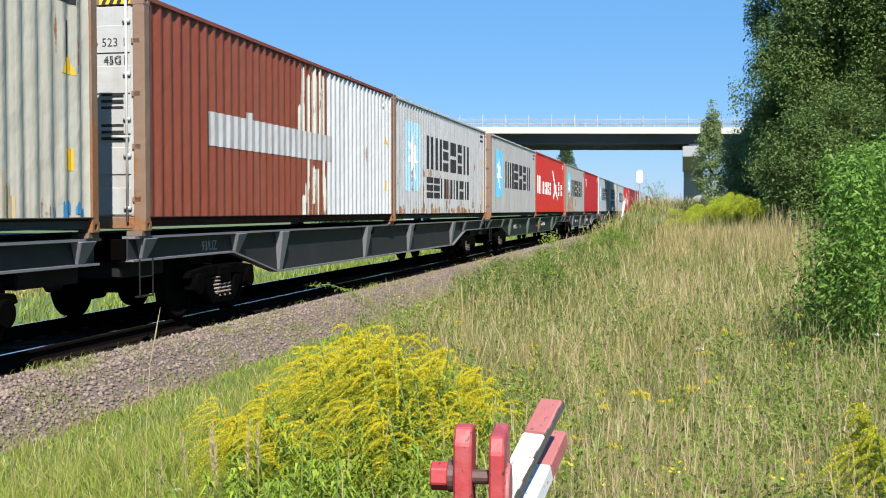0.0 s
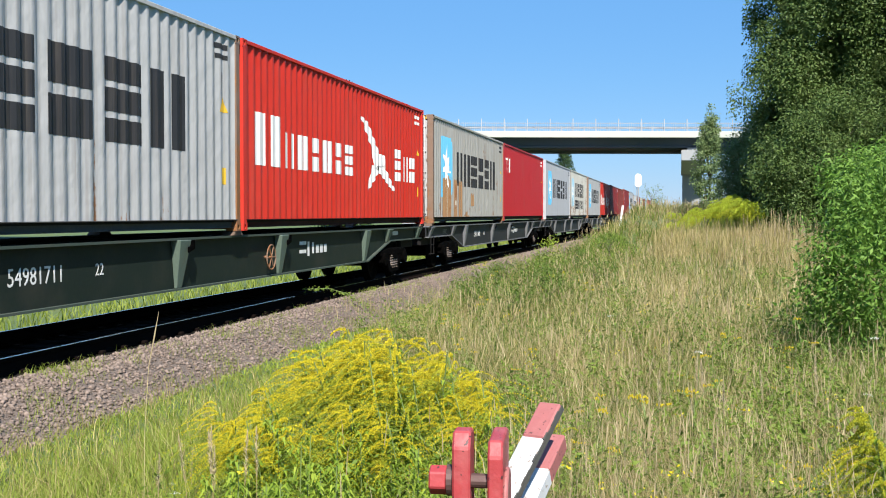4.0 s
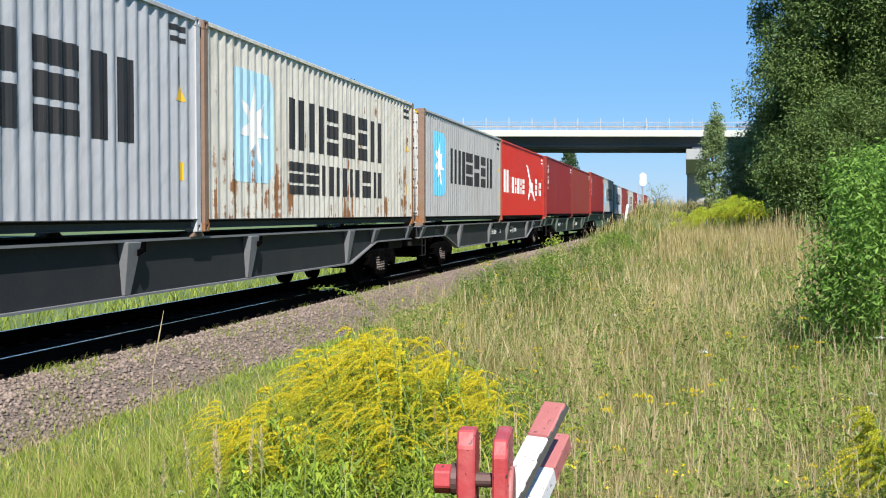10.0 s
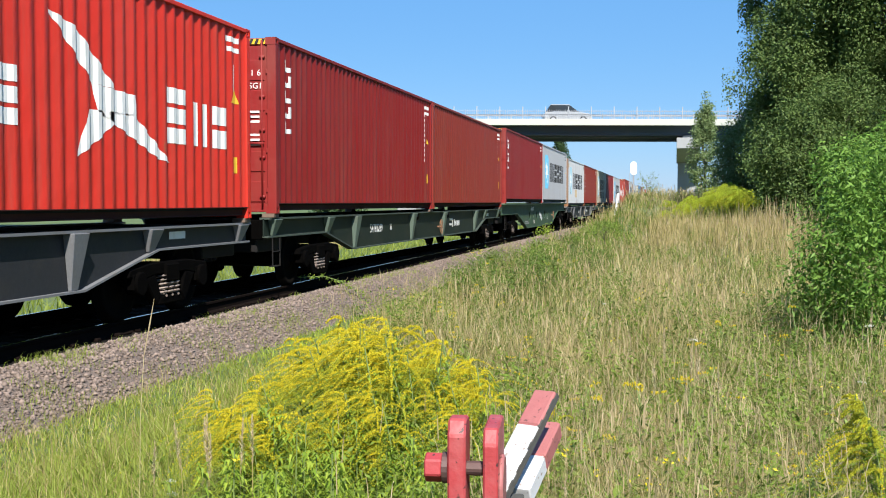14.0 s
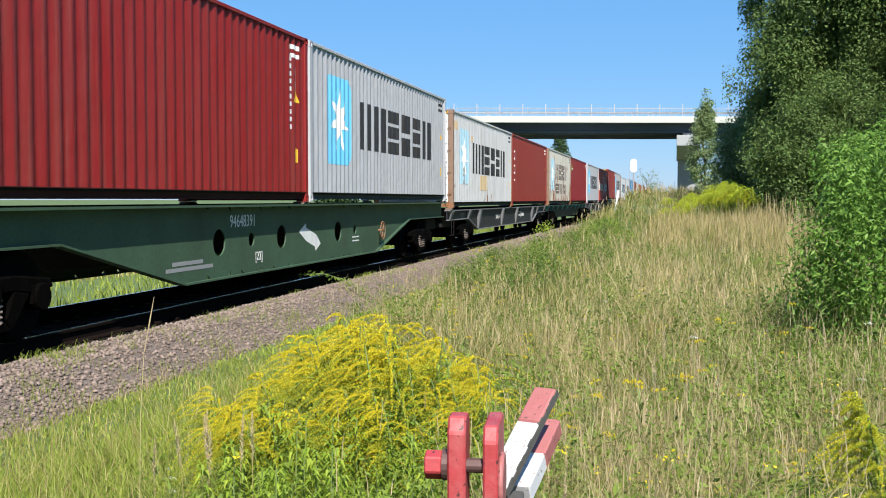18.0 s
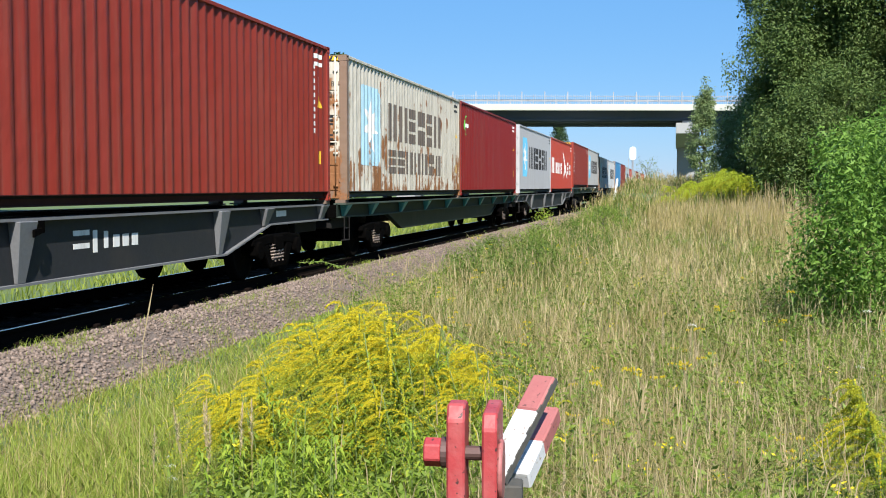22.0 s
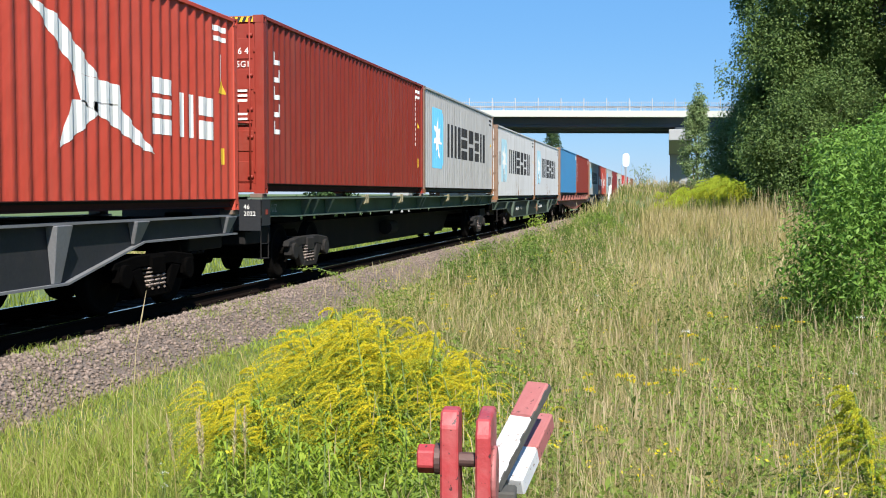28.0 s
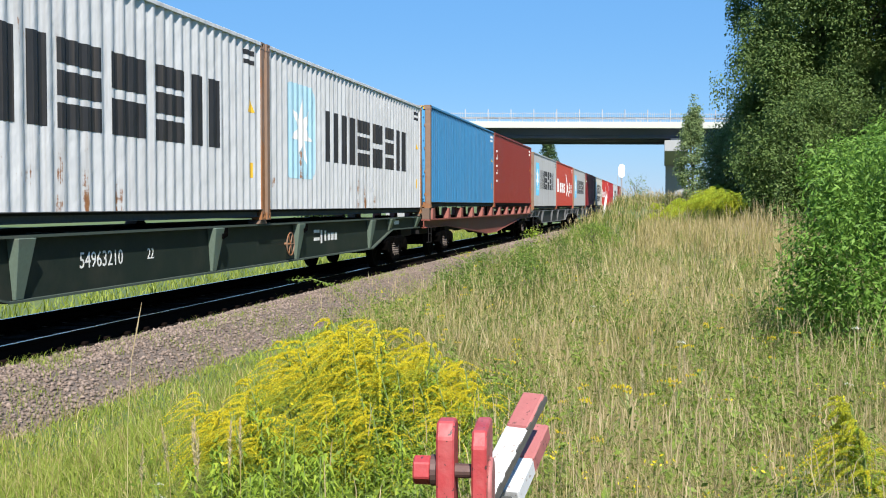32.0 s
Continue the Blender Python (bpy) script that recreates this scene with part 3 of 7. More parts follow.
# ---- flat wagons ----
# Grey and green web paints are darkened for the shade below the containers.
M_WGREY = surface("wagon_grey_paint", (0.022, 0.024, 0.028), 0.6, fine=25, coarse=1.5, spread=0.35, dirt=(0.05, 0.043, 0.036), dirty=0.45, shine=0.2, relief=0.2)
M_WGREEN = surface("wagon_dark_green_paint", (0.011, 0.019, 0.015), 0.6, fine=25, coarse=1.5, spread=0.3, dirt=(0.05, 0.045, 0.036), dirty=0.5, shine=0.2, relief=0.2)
M_WMID = surface("wagon_green_paint", (0.048, 0.098, 0.056), 0.65, fine=18, coarse=1.1, spread=0.4, dirt=(0.022, 0.024, 0.018), dirty=1.0, relief=0.2, shine=0.3)
M_WTEAL = surface("wagon_teal_paint", (0.045, 0.25, 0.27), 0.55, fine=25, coarse=1.5, dirty=0.3, relief=0.2)
M_WRED = surface("wagon_red_brown_paint", (0.20, 0.05, 0.035), 0.65, fine=25, coarse=1.5, dirty=0.5, relief=0.2)
# Gusset and edge tones are lightened for the sun that falls on them.
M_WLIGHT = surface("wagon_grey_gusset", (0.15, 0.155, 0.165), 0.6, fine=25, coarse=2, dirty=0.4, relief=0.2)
M_WSUNGREEN = surface("wagon_sunlit_dusty_green", (0.055, 0.075, 0.062), 0.7, fine=25, coarse=2, dirty=0.4, relief=0.2, shine=0.2)
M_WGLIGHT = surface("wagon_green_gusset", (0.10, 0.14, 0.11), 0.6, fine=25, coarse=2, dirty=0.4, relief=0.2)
# Bogies and wheels: black oily iron, with under-wagon shade in the colour too.
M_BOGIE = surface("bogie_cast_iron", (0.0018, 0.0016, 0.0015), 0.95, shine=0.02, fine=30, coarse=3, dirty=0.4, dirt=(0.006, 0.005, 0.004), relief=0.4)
M_BOGIELIGHT = surface("bogie_grey_paint", (0.017, 0.016, 0.0155), 0.8, shine=0.15, fine=30, coarse=3, dirty=0.5, dirt=(0.06, 0.05, 0.04), relief=0.4)
M_KHAKI = surface("khaki_lock_paint", (0.24, 0.21, 0.12), 0.65, dirty=0.4)
M_SPRING = surface("spring_steel", (0.21, 0.165, 0.14), 0.55, 0.3, dirty=0.4)
M_PEDESTAL = surface("rusty_pedestal_steel", (0.12, 0.078, 0.055), 0.8, fine=30, coarse=4, dirty=0.5, dirt=(0.06, 0.05, 0.045), relief=0.4)
M_WHEEL = surface("wheel_steel_shaded", (0.005, 0.0045, 0.004), 0.95, dirty=0.4, dirt=(0.01, 0.008, 0.007), shine=0.03)

BELLY = {"tiered": (0.90, 0.885, 1.0, 1.6), "flat_high": (0.92, 0.53, 3.0, 4.9), "flat": (0.88, 0.49, 3.0, 4.9), "deep": (1.00, 0.33, 4.0, 7.2), "straight": (1.12, 1.10, 1.0, 1.6), "curved": (0.85, 0.42, 3.4, 11.0)}
TOPS = {"tiered": 1.18, "flat_high": 1.24, "flat": 1.18, "deep": 1.415, "straight": 1.435, "curved": 1.08}
SEAT = {"tiered": 1.25, "flat_high": 1.31, "flat": 1.25, "deep": 1.46, "straight": 1.50, "curved": 1.40}
WLEN = 24.48
HOLES = ((8.5, 0.20), (9.8, 0.11), (11.2, 0.20), (14.5, 0.20), (15.7, 0.10), (16.9, 0.20))
FLANGE = {"flat": 1.155, "flat_high": 1.155, "tiered": 1.235, "deep": 1.235, "straight": 1.235, "curved": 1.235}


def belly(shape, y):
    shallow, deepz, a, b = BELLY[shape]
    y = min(y, WLEN - y)
    return shallow + (deepz - shallow) * min(1, max(0, (y - a) / (b - a)))


def side_beam(shape, s):
    a, b = BELLY[shape][2:]
    top = TOPS[shape]
    ysn = [-0.15, 0.0, a, b, WLEN - b, WLEN - a, WLEN, WLEN + 0.15]
    if shape == "curved":
        ysn = [-0.15, 0.0, a] + [a + (b - a) * q / 6 for q in range(1, 7)] + [WLEN - b + (b - a) * q / 6 for q in range(0, 7)] + [WLEN, WLEN + 0.15]
    low = [belly(shape, y) for y in ysn]
    m = Build()
    if shape == "deep":
        # web with round lightening holes cut through it
        m.weld = True
        cuts = [-0.15, a, b]
        for y, r in HOLES:
            cuts += [y - 0.45, y + 0.45]
        cuts = sorted(cuts + [WLEN - b, WLEN - a, WLEN + 0.15])
        for p, q in zip(cuts, cuts[1:]):
            hole = [(y, r) for y, r in HOLES if p - 0.01 < y - 0.45 and y + 0.45 < q + 0.01]
            x0, x1 = s * 1.035, s * 1.06
            if not hole:
                m.prism([(p, belly(shape, p)), (q, belly(shape, q)), (q, top - 0.02), (p, top - 0.02)], 0, x0, x1)
                continue
            (cy, r), cz, n = hole[0], 0.86, 24
            lo, hi = belly(shape, cy), top - 0.02
            ring, rim = [], []
            for k in range(n):
                ang = 2 * math.pi * k / n
                c0, s0 = math.cos(ang), math.sin(ang)
                ring.append((cy + r * 1.15 * c0, cz + r * s0))
                f = min(0.45 / abs(c0) if abs(c0) > 1e-6 else 1e9, ((hi - cz) / s0 if s0 > 0 else (lo - cz) / s0) if abs(s0) > 1e-6 else 1e9)
                rim.append((cy + f * c0, cz + f * s0))
            for x in (x0, x1):
                m.add([(x, *p2) for p2 in ring + rim], [(k, (k + 1) % n, n + (k + 1) % n, n + k) for k in range(n)])
            m.add([(x, *p2) for x in (x0, x1) for p2 in ring], [(k, (k + 1) % n, n + (k + 1) % n, n + k) for k in range(n)])
    else:
        outline = [(y, z) for y, z in zip(ysn, low)] + [(WLEN + 0.15, top - 0.02), (-0.15, top - 0.02)]
        m.prism(outline, 0, s * 1.035, s * 1.06)
    return m


def beam_flange(shape, s, upper):
    m, top = Build(), TOPS[shape]
    if upper:
        return m.box((s * 0.98, -0.15, top - 0.03), (s * FLANGE[shape], WLEN + 0.15, top))
    a, b = BELLY[shape][2:]
    ysn = [-0.15, 0.0, a, b, WLEN - b, WLEN - a, WLEN, WLEN + 0.15]
    if shape == "curved":
        ysn = [-0.15, 0.0, a] + [a + (b - a) * q / 6 for q in range(1, 7)] + [WLEN - b + (b - a) * q / 6 for q in range(0, 7)] + [WLEN, WLEN + 0.15]
    low = [belly(shape, y) for y in ysn]
    for i in range(len(ysn) - 1):
        q = [(ysn[i], low[i] - 0.012), (ysn[i + 1], low[i + 1] - 0.012), (ysn[i + 1], low[i + 1] + 0.014), (ysn[i], low[i] + 0.014)]
        m.prism(q, 0, s * 0.98, s * 1.13)
    return m


def gusset(shape, s, y):
    z = belly(shape, y)
    top = TOPS[shape]
    m = Build()
    wd = 0.07 if shape == "straight" else 0.17
    poly = [(y - wd, top - 0.03), (y + wd, top - 0.03), (y + wd * 0.45, z + 0.014), (y - wd * 0.45, z + 0.014)]
    m.add([(s * (FLANGE[shape] + 0.05 if shape.startswith("flat") else 1.232), p, q) if i < 2 else (s * 1.10, p, q) for i, (p, q) in enumerate(poly)] + [(s * 1.059, p, q) for p, q in poly], [(0, 1, 2, 3), (7, 6, 5, 4), (0, 4, 5, 1), (1, 5, 6, 2), (2, 6, 7, 3), (3, 7, 4, 0)])
    return m


GUSSETS = {"tiered": (0.2, 2.3, 5.1, 7.85, 10.75, 13.6, 16.5, 19.3, 22.1, 24.28), "flat_high": (0.2, 3.2, 5.1, 10.3, 14.2, 19.4, 21.3, 24.28), "flat": (0.2, 3.2, 5.1, 10.3, 14.2, 19.4, 21.3, 24.28), "deep": (), "straight": (0.2, 2.4, 2.9, 3.85, 6.1, 9.35, 12.1, 12.45, 15.35, 18.6, 20.6, 21.6, 22.1, 24.28), "curved": ()}
BOGIES = (2.65, 21.83)
R_WHEEL = 0.475


def side_frame(s):
    """Cast side frame of a freight bogie, spring opening in the middle."""
    m = Build()
    x0, x1 = s * 1.0, s * 1.12
    m.prism([(-1.20, 0.56), (-1.15, 0.66), (-0.55, 0.72), (0.55, 0.72), (1.15, 0.66), (1.20, 0.56), (0.75, 0.52), (0.45, 0.56), (-0.45, 0.56), (-0.75, 0.52)], 0, x0, x1)
    m.prism([(-0.75, 0.53), (-0.45, 0.57), (-0.30, 0.30), (-0.42, 0.16)], 0, x0, x1)
    m.prism([(0.75, 0.53), (0.42, 0.16), (0.30, 0.30), (0.45, 0.57)], 0, x0, x1)
    m.prism([(-0.42, 0.16), (-0.30, 0.27), (0.30, 0.27), (0.42, 0.16)], 0, x0, x1)
    return m


def wheel_mesh():
    prof = [(-0.065, 0.10), (-0.065, 0.14), (-0.03, 0.17), (-0.02, 0.36), (-0.065, 0.40), (-0.065, R_WHEEL), (0.035, R_WHEEL), (0.04, R_WHEEL + 0.03), (0.065, R_WHEEL + 0.03), (0.065, 0.40), (0.0, 0.36), (-0.01, 0.17), (0.08, 0.14), (0.08, 0.10)]
    return Build().lathe(prof, 28, 0)


def wagon(shape, body, gus, bogie_mat, label, number="", extras=(), colour_code=False):
    w0 = thing("flat_wagon", label, "railway wagon", "flat wagons of the train")
    key = (shape, body.name)
    # edges paler than the web: dust, and sunlight put into the colour
    edge_mat = {M_WGREY.name: M_WLIGHT, M_WGREEN.name: M_WSUNGREEN, M_WMID.name: M_WGLIGHT}.get(body.name, body)
    top = TOPS[shape]
    for s in (-1, 1):
        part("side_beam", shared(("beam", s) + key, lambda: side_beam(shape, s).mesh("side_beam", body)), None, w0)
        for upper in (True, False):
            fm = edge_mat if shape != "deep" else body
            part("beam_flange", shared(("flange", s, upper, fm.name, shape), lambda: beam_flange(shape, s, upper).mesh("beam_flange", fm)), None, w0, "dusty worn flange edge, mostly painted paler as if sunlit")
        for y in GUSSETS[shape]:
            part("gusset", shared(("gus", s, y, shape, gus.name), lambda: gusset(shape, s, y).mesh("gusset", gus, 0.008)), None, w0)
        if shape == "curved":
            for y in (0.6, 3.0, 5.2, 7.4, 9.6, 11.8, 14.0, 16.2, 18.4, 20.6, 22.8, 24.2):
                part("stake_stub", shared(("stub", s, y, body.name), lambda: Build().prism([(y - 0.22, top), (y + 0.22, top), (y + 0.12, SEAT[shape] - 0.002), (y - 0.12, SEAT[shape] - 0.002)], 0, s * 1.02, s * 1.20).mesh("stake_stub", body, 0.008)), None, w0)
        for y in (0.08, 12.16, 24.4):
            part("container_support", shared(("sup", s, y, shape), lambda: Build().prism([(y - (0.2 if y == 12.16 else 0.13), top), (y + (0.2 if y == 12.16 else 0.13), top), (y + 0.11, SEAT[shape] - 0.002), (y - 0.11, SEAT[shape] - 0.002)], 0, s * 0.98, s * 1.19).mesh("container_support", M_PEDESTAL, 0.006)), None, w0, "rust-brown container pedestal")
    if shape == "straight":
        for y in (6.1, 9.35, 15.35, 18.6):
            part("lock_block", shared(("lockb", y), lambda: Build().box((1.10, y + 0.10, top - 0.17), (1.215, y + 0.40, top + 0.02)).box((1.215, y + 0.13, top - 0.14), (1.245, y + 0.22, top + 0.05)).box((1.215, y + 0.29, top - 0.14), (1.245, y + 0.37, top + 0.05)).mesh("lock_block", M_KHAKI, 0.006)), None, w0, "khaki folding container lock")
        part("end_plate", Build().box((-1.2, -0.196, 0.9), (1.22, -0.1905, top - 0.03)), M_WGREY, w0, "dark end plate")
        part("side_plate", Build().box((1.236, -0.19, 0.98), (1.242, 0.2, top - 0.03)), M_WGREY, w0, "dark end plate")
        part("red_tag", Build().box((1.242, -0.02, 1.16), (1.246, 0.08, 1.24)), M_OXIDE, w0)
        for body2, zz in (("46", 1.25), ("2022", 1.14)):
            tb = part("date_marking", text_mesh(body2, 0.105, M_MARKWHITE, "w"), None, w0)
            tb.matrix_basis = Matrix.Translation((0.93, -0.198, zz))
    elif shape == "tiered":
        for s in (-1, 1):
            part("inner_web", Build().prism([(3.9, 0.90), (5.4, 0.50), (WLEN - 5.4, 0.50), (WLEN - 3.9, 0.90)], 0, s * 0.985, s * 1.005), body, w0, "deep recessed web below the side beam")
            part("web_flange", Build().prism([(3.85, 0.90), (5.36, 0.485), (WLEN - 5.36, 0.485), (WLEN - 3.85, 0.90), (WLEN - 3.9, 0.91), (WLEN - 5.4, 0.50), (5.4, 0.50), (3.9, 0.91)], 0, s * 0.93, s * 1.05), body, w0)
    elif shape.startswith("flat"):
        for y in GUSSETS[shape][3:5]:
            part("folded_lock", shared(("flock", y, shape), lambda: Build().box((1.10, y + 0.18, top - 0.16), (1.20, y + 0.30, top - 0.03)).prism([(y + 0.05, top - 0.12), (y + 0.2, top - 0.10), (y + 0.2, top - 0.16), (y + 0.05, top - 0.2)], 0, 1.2, 1.23).mesh("folded_lock", M_BOGIE, 0.006)), None, w0, "dark folded container lock")
    if shape == "straight":
        part("centre_sill", Build().prism([(-0.1, 0.80), (4.2, 0.80), (5.2, 0.27), (WLEN - 5.2, 0.27), (WLEN - 4.2, 0.80), (WLEN + 0.1, 0.80), (WLEN + 0.1, 0.93), (-0.1, 0.93)], 0, -0.3, 0.3), M_UNDER, w0)
        ends = [-0.1]
        for y in (5.4, 6.3, 7.9, 8.7, 10.1, 11.1, 13.3, 14.6, 15.5, 17.2, 18.4):
            ends += [y, y + (0.42 if int(y * 10) % 3 else 0.26)]
        ends.append(WLEN + 0.1)
        for p, q in zip(ends[::2], ends[1::2]):
            part("sill_web", Build().box((-0.02, p, 0.931), (0.02, q, 1.36)), M_UNDER, w0)
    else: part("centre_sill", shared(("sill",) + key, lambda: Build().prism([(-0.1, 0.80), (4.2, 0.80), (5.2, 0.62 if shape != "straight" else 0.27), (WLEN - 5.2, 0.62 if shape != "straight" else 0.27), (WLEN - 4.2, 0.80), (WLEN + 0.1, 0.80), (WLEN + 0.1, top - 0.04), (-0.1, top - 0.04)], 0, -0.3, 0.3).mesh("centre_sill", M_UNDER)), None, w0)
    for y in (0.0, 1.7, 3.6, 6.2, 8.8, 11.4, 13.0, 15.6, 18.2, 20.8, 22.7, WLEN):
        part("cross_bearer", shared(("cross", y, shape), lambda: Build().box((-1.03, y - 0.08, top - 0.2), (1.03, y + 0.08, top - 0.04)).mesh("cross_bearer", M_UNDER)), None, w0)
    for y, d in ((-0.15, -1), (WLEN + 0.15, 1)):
        # headstock would have the wagon's paint; near-black stands in for its shade
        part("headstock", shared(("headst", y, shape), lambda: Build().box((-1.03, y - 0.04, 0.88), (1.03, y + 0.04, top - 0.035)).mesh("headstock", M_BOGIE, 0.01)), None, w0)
        def coup(y=y, d=d):
            m = Build().box((-0.12, min(y, y + d * 0.36), 0.96), (0.12, max(y, y + d * 0.36), 1.12))
            m.prism([(-0.22, y + d * 0.28), (0.14, y + d * 0.28), (0.2, y + d * 0.40), (-0.05, y + d * 0.41), (-0.2, y + d * 0.38)], 2, 0.86, 1.20)
            return m.mesh("coupler", M_BOGIE, 0.015)
        part("coupler", shared(("coup", y), coup), None, w0, "automatic knuckle coupler")
        def hose(y=y, d=d):
            m = Build()
            pts = [(0.35, y + d * 0.05, 0.92), (0.37, y + d * 0.18, 0.7), (0.33, y + d * 0.33, 0.56), (0.2, y + d * 0.40, 0.55)]
            m.sweep(pts, 0.024, 8)
            return m.mesh("brake_hose", M_UNDER)
        part("brake_hose", shared(("hose", y), hose), None, w0)
        for s in (-1, 1):
            def step(y=y, s=s, d=d):
                m = Build()
                for o in (0.05, 0.40):
                    m.tube((s * 1.185, y - d * o, 0.44), (s * 1.185, y - d * o, 0.9), 0.011, n=6)
                m.box((s * 1.12, min(y - d * 0.05, y - d * 0.40), 0.43), (s * 1.20, max(y - d * 0.05, y - d * 0.40), 0.445))
                m.tube((s * 1.185, y - d * 0.05, 0.68), (s * 1.185, y - d * 0.40, 0.68), 0.01, n=6)
                return m.mesh("footstep", M_UNDER if d < 0 else body)
            if (s > 0) == (d < 0):
                part("footstep", shared(("step", y, s, body.name), step), None, w0)
        part("draft_gear", shared(("draft", y), lambda: Build().box((-0.9, min(y - d * 0.06, y - d * 1.3), 0.66), (0.9, max(y - d * 0.06, y - d * 1.3), 0.95)).mesh("draft_gear", M_UNDER, 0.02)), None, w0, "dark coupler housing under the wagon end")
    bk = bogie_mat.name
    for cy in BOGIES:
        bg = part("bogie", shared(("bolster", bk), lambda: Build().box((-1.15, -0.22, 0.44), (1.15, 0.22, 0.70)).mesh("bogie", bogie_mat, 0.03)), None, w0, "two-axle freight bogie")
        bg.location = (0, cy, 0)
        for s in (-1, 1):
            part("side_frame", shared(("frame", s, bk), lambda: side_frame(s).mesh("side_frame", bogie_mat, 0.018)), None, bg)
            for o in (-0.18, 0.0, 0.18):
                def coil(o=o, s=s):
                    m = Build()
                    n, turns = 34, 5
                    pts = [(s * 1.06 + 0.075 * math.cos(2 * math.pi * turns * q / n), o + 0.075 * math.sin(2 * math.pi * turns * q / n), 0.27 + 0.27 * q / n) for q in range(n + 1)]
                    m.sweep(pts, 0.017, 4)
                    return m.mesh("coil_spring", M_SPRING)
                part("coil_spring", shared(("coil", o, s), coil), None, bg, "bright worn coil spring")
            for o in (-0.925, 0.925):
                part("axle_box", shared(("abox", o, s, bk), lambda: Build().tube((s * 0.98, o, R_WHEEL), (s * 1.17, o, R_WHEEL), 0.15, n=14).box((s * 0.99, o - 0.16, 0.40), (s * 1.13, o + 0.16, 0.60)).mesh("axle_box", bogie_mat, 0.01)), None, bg)
        for o in (-0.36, 0.36):
            part("brake_beam", shared(("bbeam", o), lambda: Build().box((-0.95, o - 0.07, 0.30), (0.95, o + 0.07, 0.46)).mesh("brake_beam", M_UNDER, 0.02)), None, bg)
        for o in (-0.925, 0.925):
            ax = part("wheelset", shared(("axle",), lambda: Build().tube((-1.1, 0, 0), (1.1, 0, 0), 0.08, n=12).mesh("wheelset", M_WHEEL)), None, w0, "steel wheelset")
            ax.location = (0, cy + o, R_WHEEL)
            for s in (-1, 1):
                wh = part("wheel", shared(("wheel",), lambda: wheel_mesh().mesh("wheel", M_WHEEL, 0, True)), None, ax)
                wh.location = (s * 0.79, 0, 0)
                if s > 0:
                    wh.rotation_euler = (0, 0, math.pi)
            WHEELSETS.append((ax, cy + o))
    if shape == "deep":
        part("arrow_marking", Build().prism([(12.1, 0.92), (12.5, 1.06), (12.5, 0.98), (13.1, 0.84), (13.35, 0.66), (13.05, 0.54), (13.0, 0.62), (12.5, 0.74)], 0, 1.0606, 1.0635), M_MARKWHITE, w0, "white arrow-shaped marking")
        for zz, yy, wd in ((0.62, 6.9, 1.0), (0.54, 6.7, 1.55)):
            part("lettering_bar", Build().box((1.0605, yy, zz - 0.03), (1.0635, yy + wd, zz + 0.025)), M_FADEDWHITE, w0)
        for zz in (0.70, 0.62):
            part("lettering_bar", Build().box((1.0605, 15.5, zz), (1.0635, 16.0, zz + 0.025)), M_MARKWHITE, w0)
        tb = part("type_number", text_mesh("[22]", 0.2, M_MARKWHITE, "w"), None, w0)
        tb.matrix_basis = Matrix.Translation((1.062, 9.95, 0.52)) @ Matrix.Rotation(radians(90), 4, "Z")
    if number:
        tm = part("wagon_number", text_mesh(number, 0.27, M_MARKWHITE, "w"), None, w0, "white painted wagon number")
        tm.matrix_basis = Matrix.Translation((1.062, {"59930065": 11.0, "59931040": 7.0, "94648391": 8.9, "54303111": 9.0}.get(number, 6.4), top - (0.34 if shape == "deep" else 0.42))) @ Matrix.Rotation(radians(90), 4, "Z")
        if shape != "deep":
            t2 = part("type_number", text_mesh("22", 0.2, M_MARKWHITE, "w"), None, w0)
            t2.matrix_basis = tm.matrix_basis @ Matrix.Translation((1.75, 0, 0.03))
        for yy, zz, wd, hh in ((15.3, 0.80, 0.36, 0.06), (15.3, 0.95, 0.36, 0.06), (15.74, 0.74, 0.10, 0.26), (16.0, 0.78, 0.10, 0.2), (16.22, 0.78, 0.16, 0.15), (16.46, 0.78, 0.16, 0.15), (16.7, 0.78, 0.16, 0.15), (21.9, 1.0, 0.5, 0.1)):
            if shape != "deep": part("lettering_bar", shared(("lbar", yy, zz), lambda: Build().box((1.0605, yy, zz), (1.064, yy + wd, zz + hh)).mesh("lettering_bar", M_MARKWHITE)), None, w0)
    if colour_code and shape in ("flat", "straight"):
        tc = part("country_code", text_mesh("93/UZ", 0.2, M_FADEDWHITE, "f"), None, w0, "faded white painted code")
        tc.matrix_basis = Matrix.Translation((1.062, 2.0 if shape == "flat" else 0.5, top - 0.25)) @ Matrix.Rotation(radians(90), 4, "Z")
    def brake():
        m = Build()
        m.tube((0.45, 11.0, 0.62), (0.45, 11.8, 0.62), 0.18, n=16)
        m.tube((-0.5, 13.0, 0.6), (-0.5, 14.2, 0.6), 0.14, n=14)
        m.tube((0.2, 5.0, 0.66), (0.2, 19.5, 0.66), 0.02, n=6)
        return m.mesh("brake_gear", M_UNDER)
    if shape != "deep":
        part("brake_gear", shared(("brake",), brake), None, w0)
    if "handwheel" in extras:
        def hw():
            m = Build()
            n = 24
            ring = [(1.17, 0.2 * math.cos(2 * math.pi * q / n), 0.2 * math.sin(2 * math.pi * q / n)) for q in range(n + 1)]
            for p, q in zip(ring, ring[1:]):
                m.tube(p, q, 0.012, n=6)
            for q in range(3):
                a = math.pi * q / 3
                m.tube((1.17, -0.2 * math.cos(a), -0.2 * math.sin(a)), (1.17, 0.2 * math.cos(a), 0.2 * math.sin(a)), 0.01, n=6)
            m.tube((1.05, 0, 0), (1.18, 0, 0), 0.025, n=8)
            return m.mesh("handbrake_wheel", M_POST)
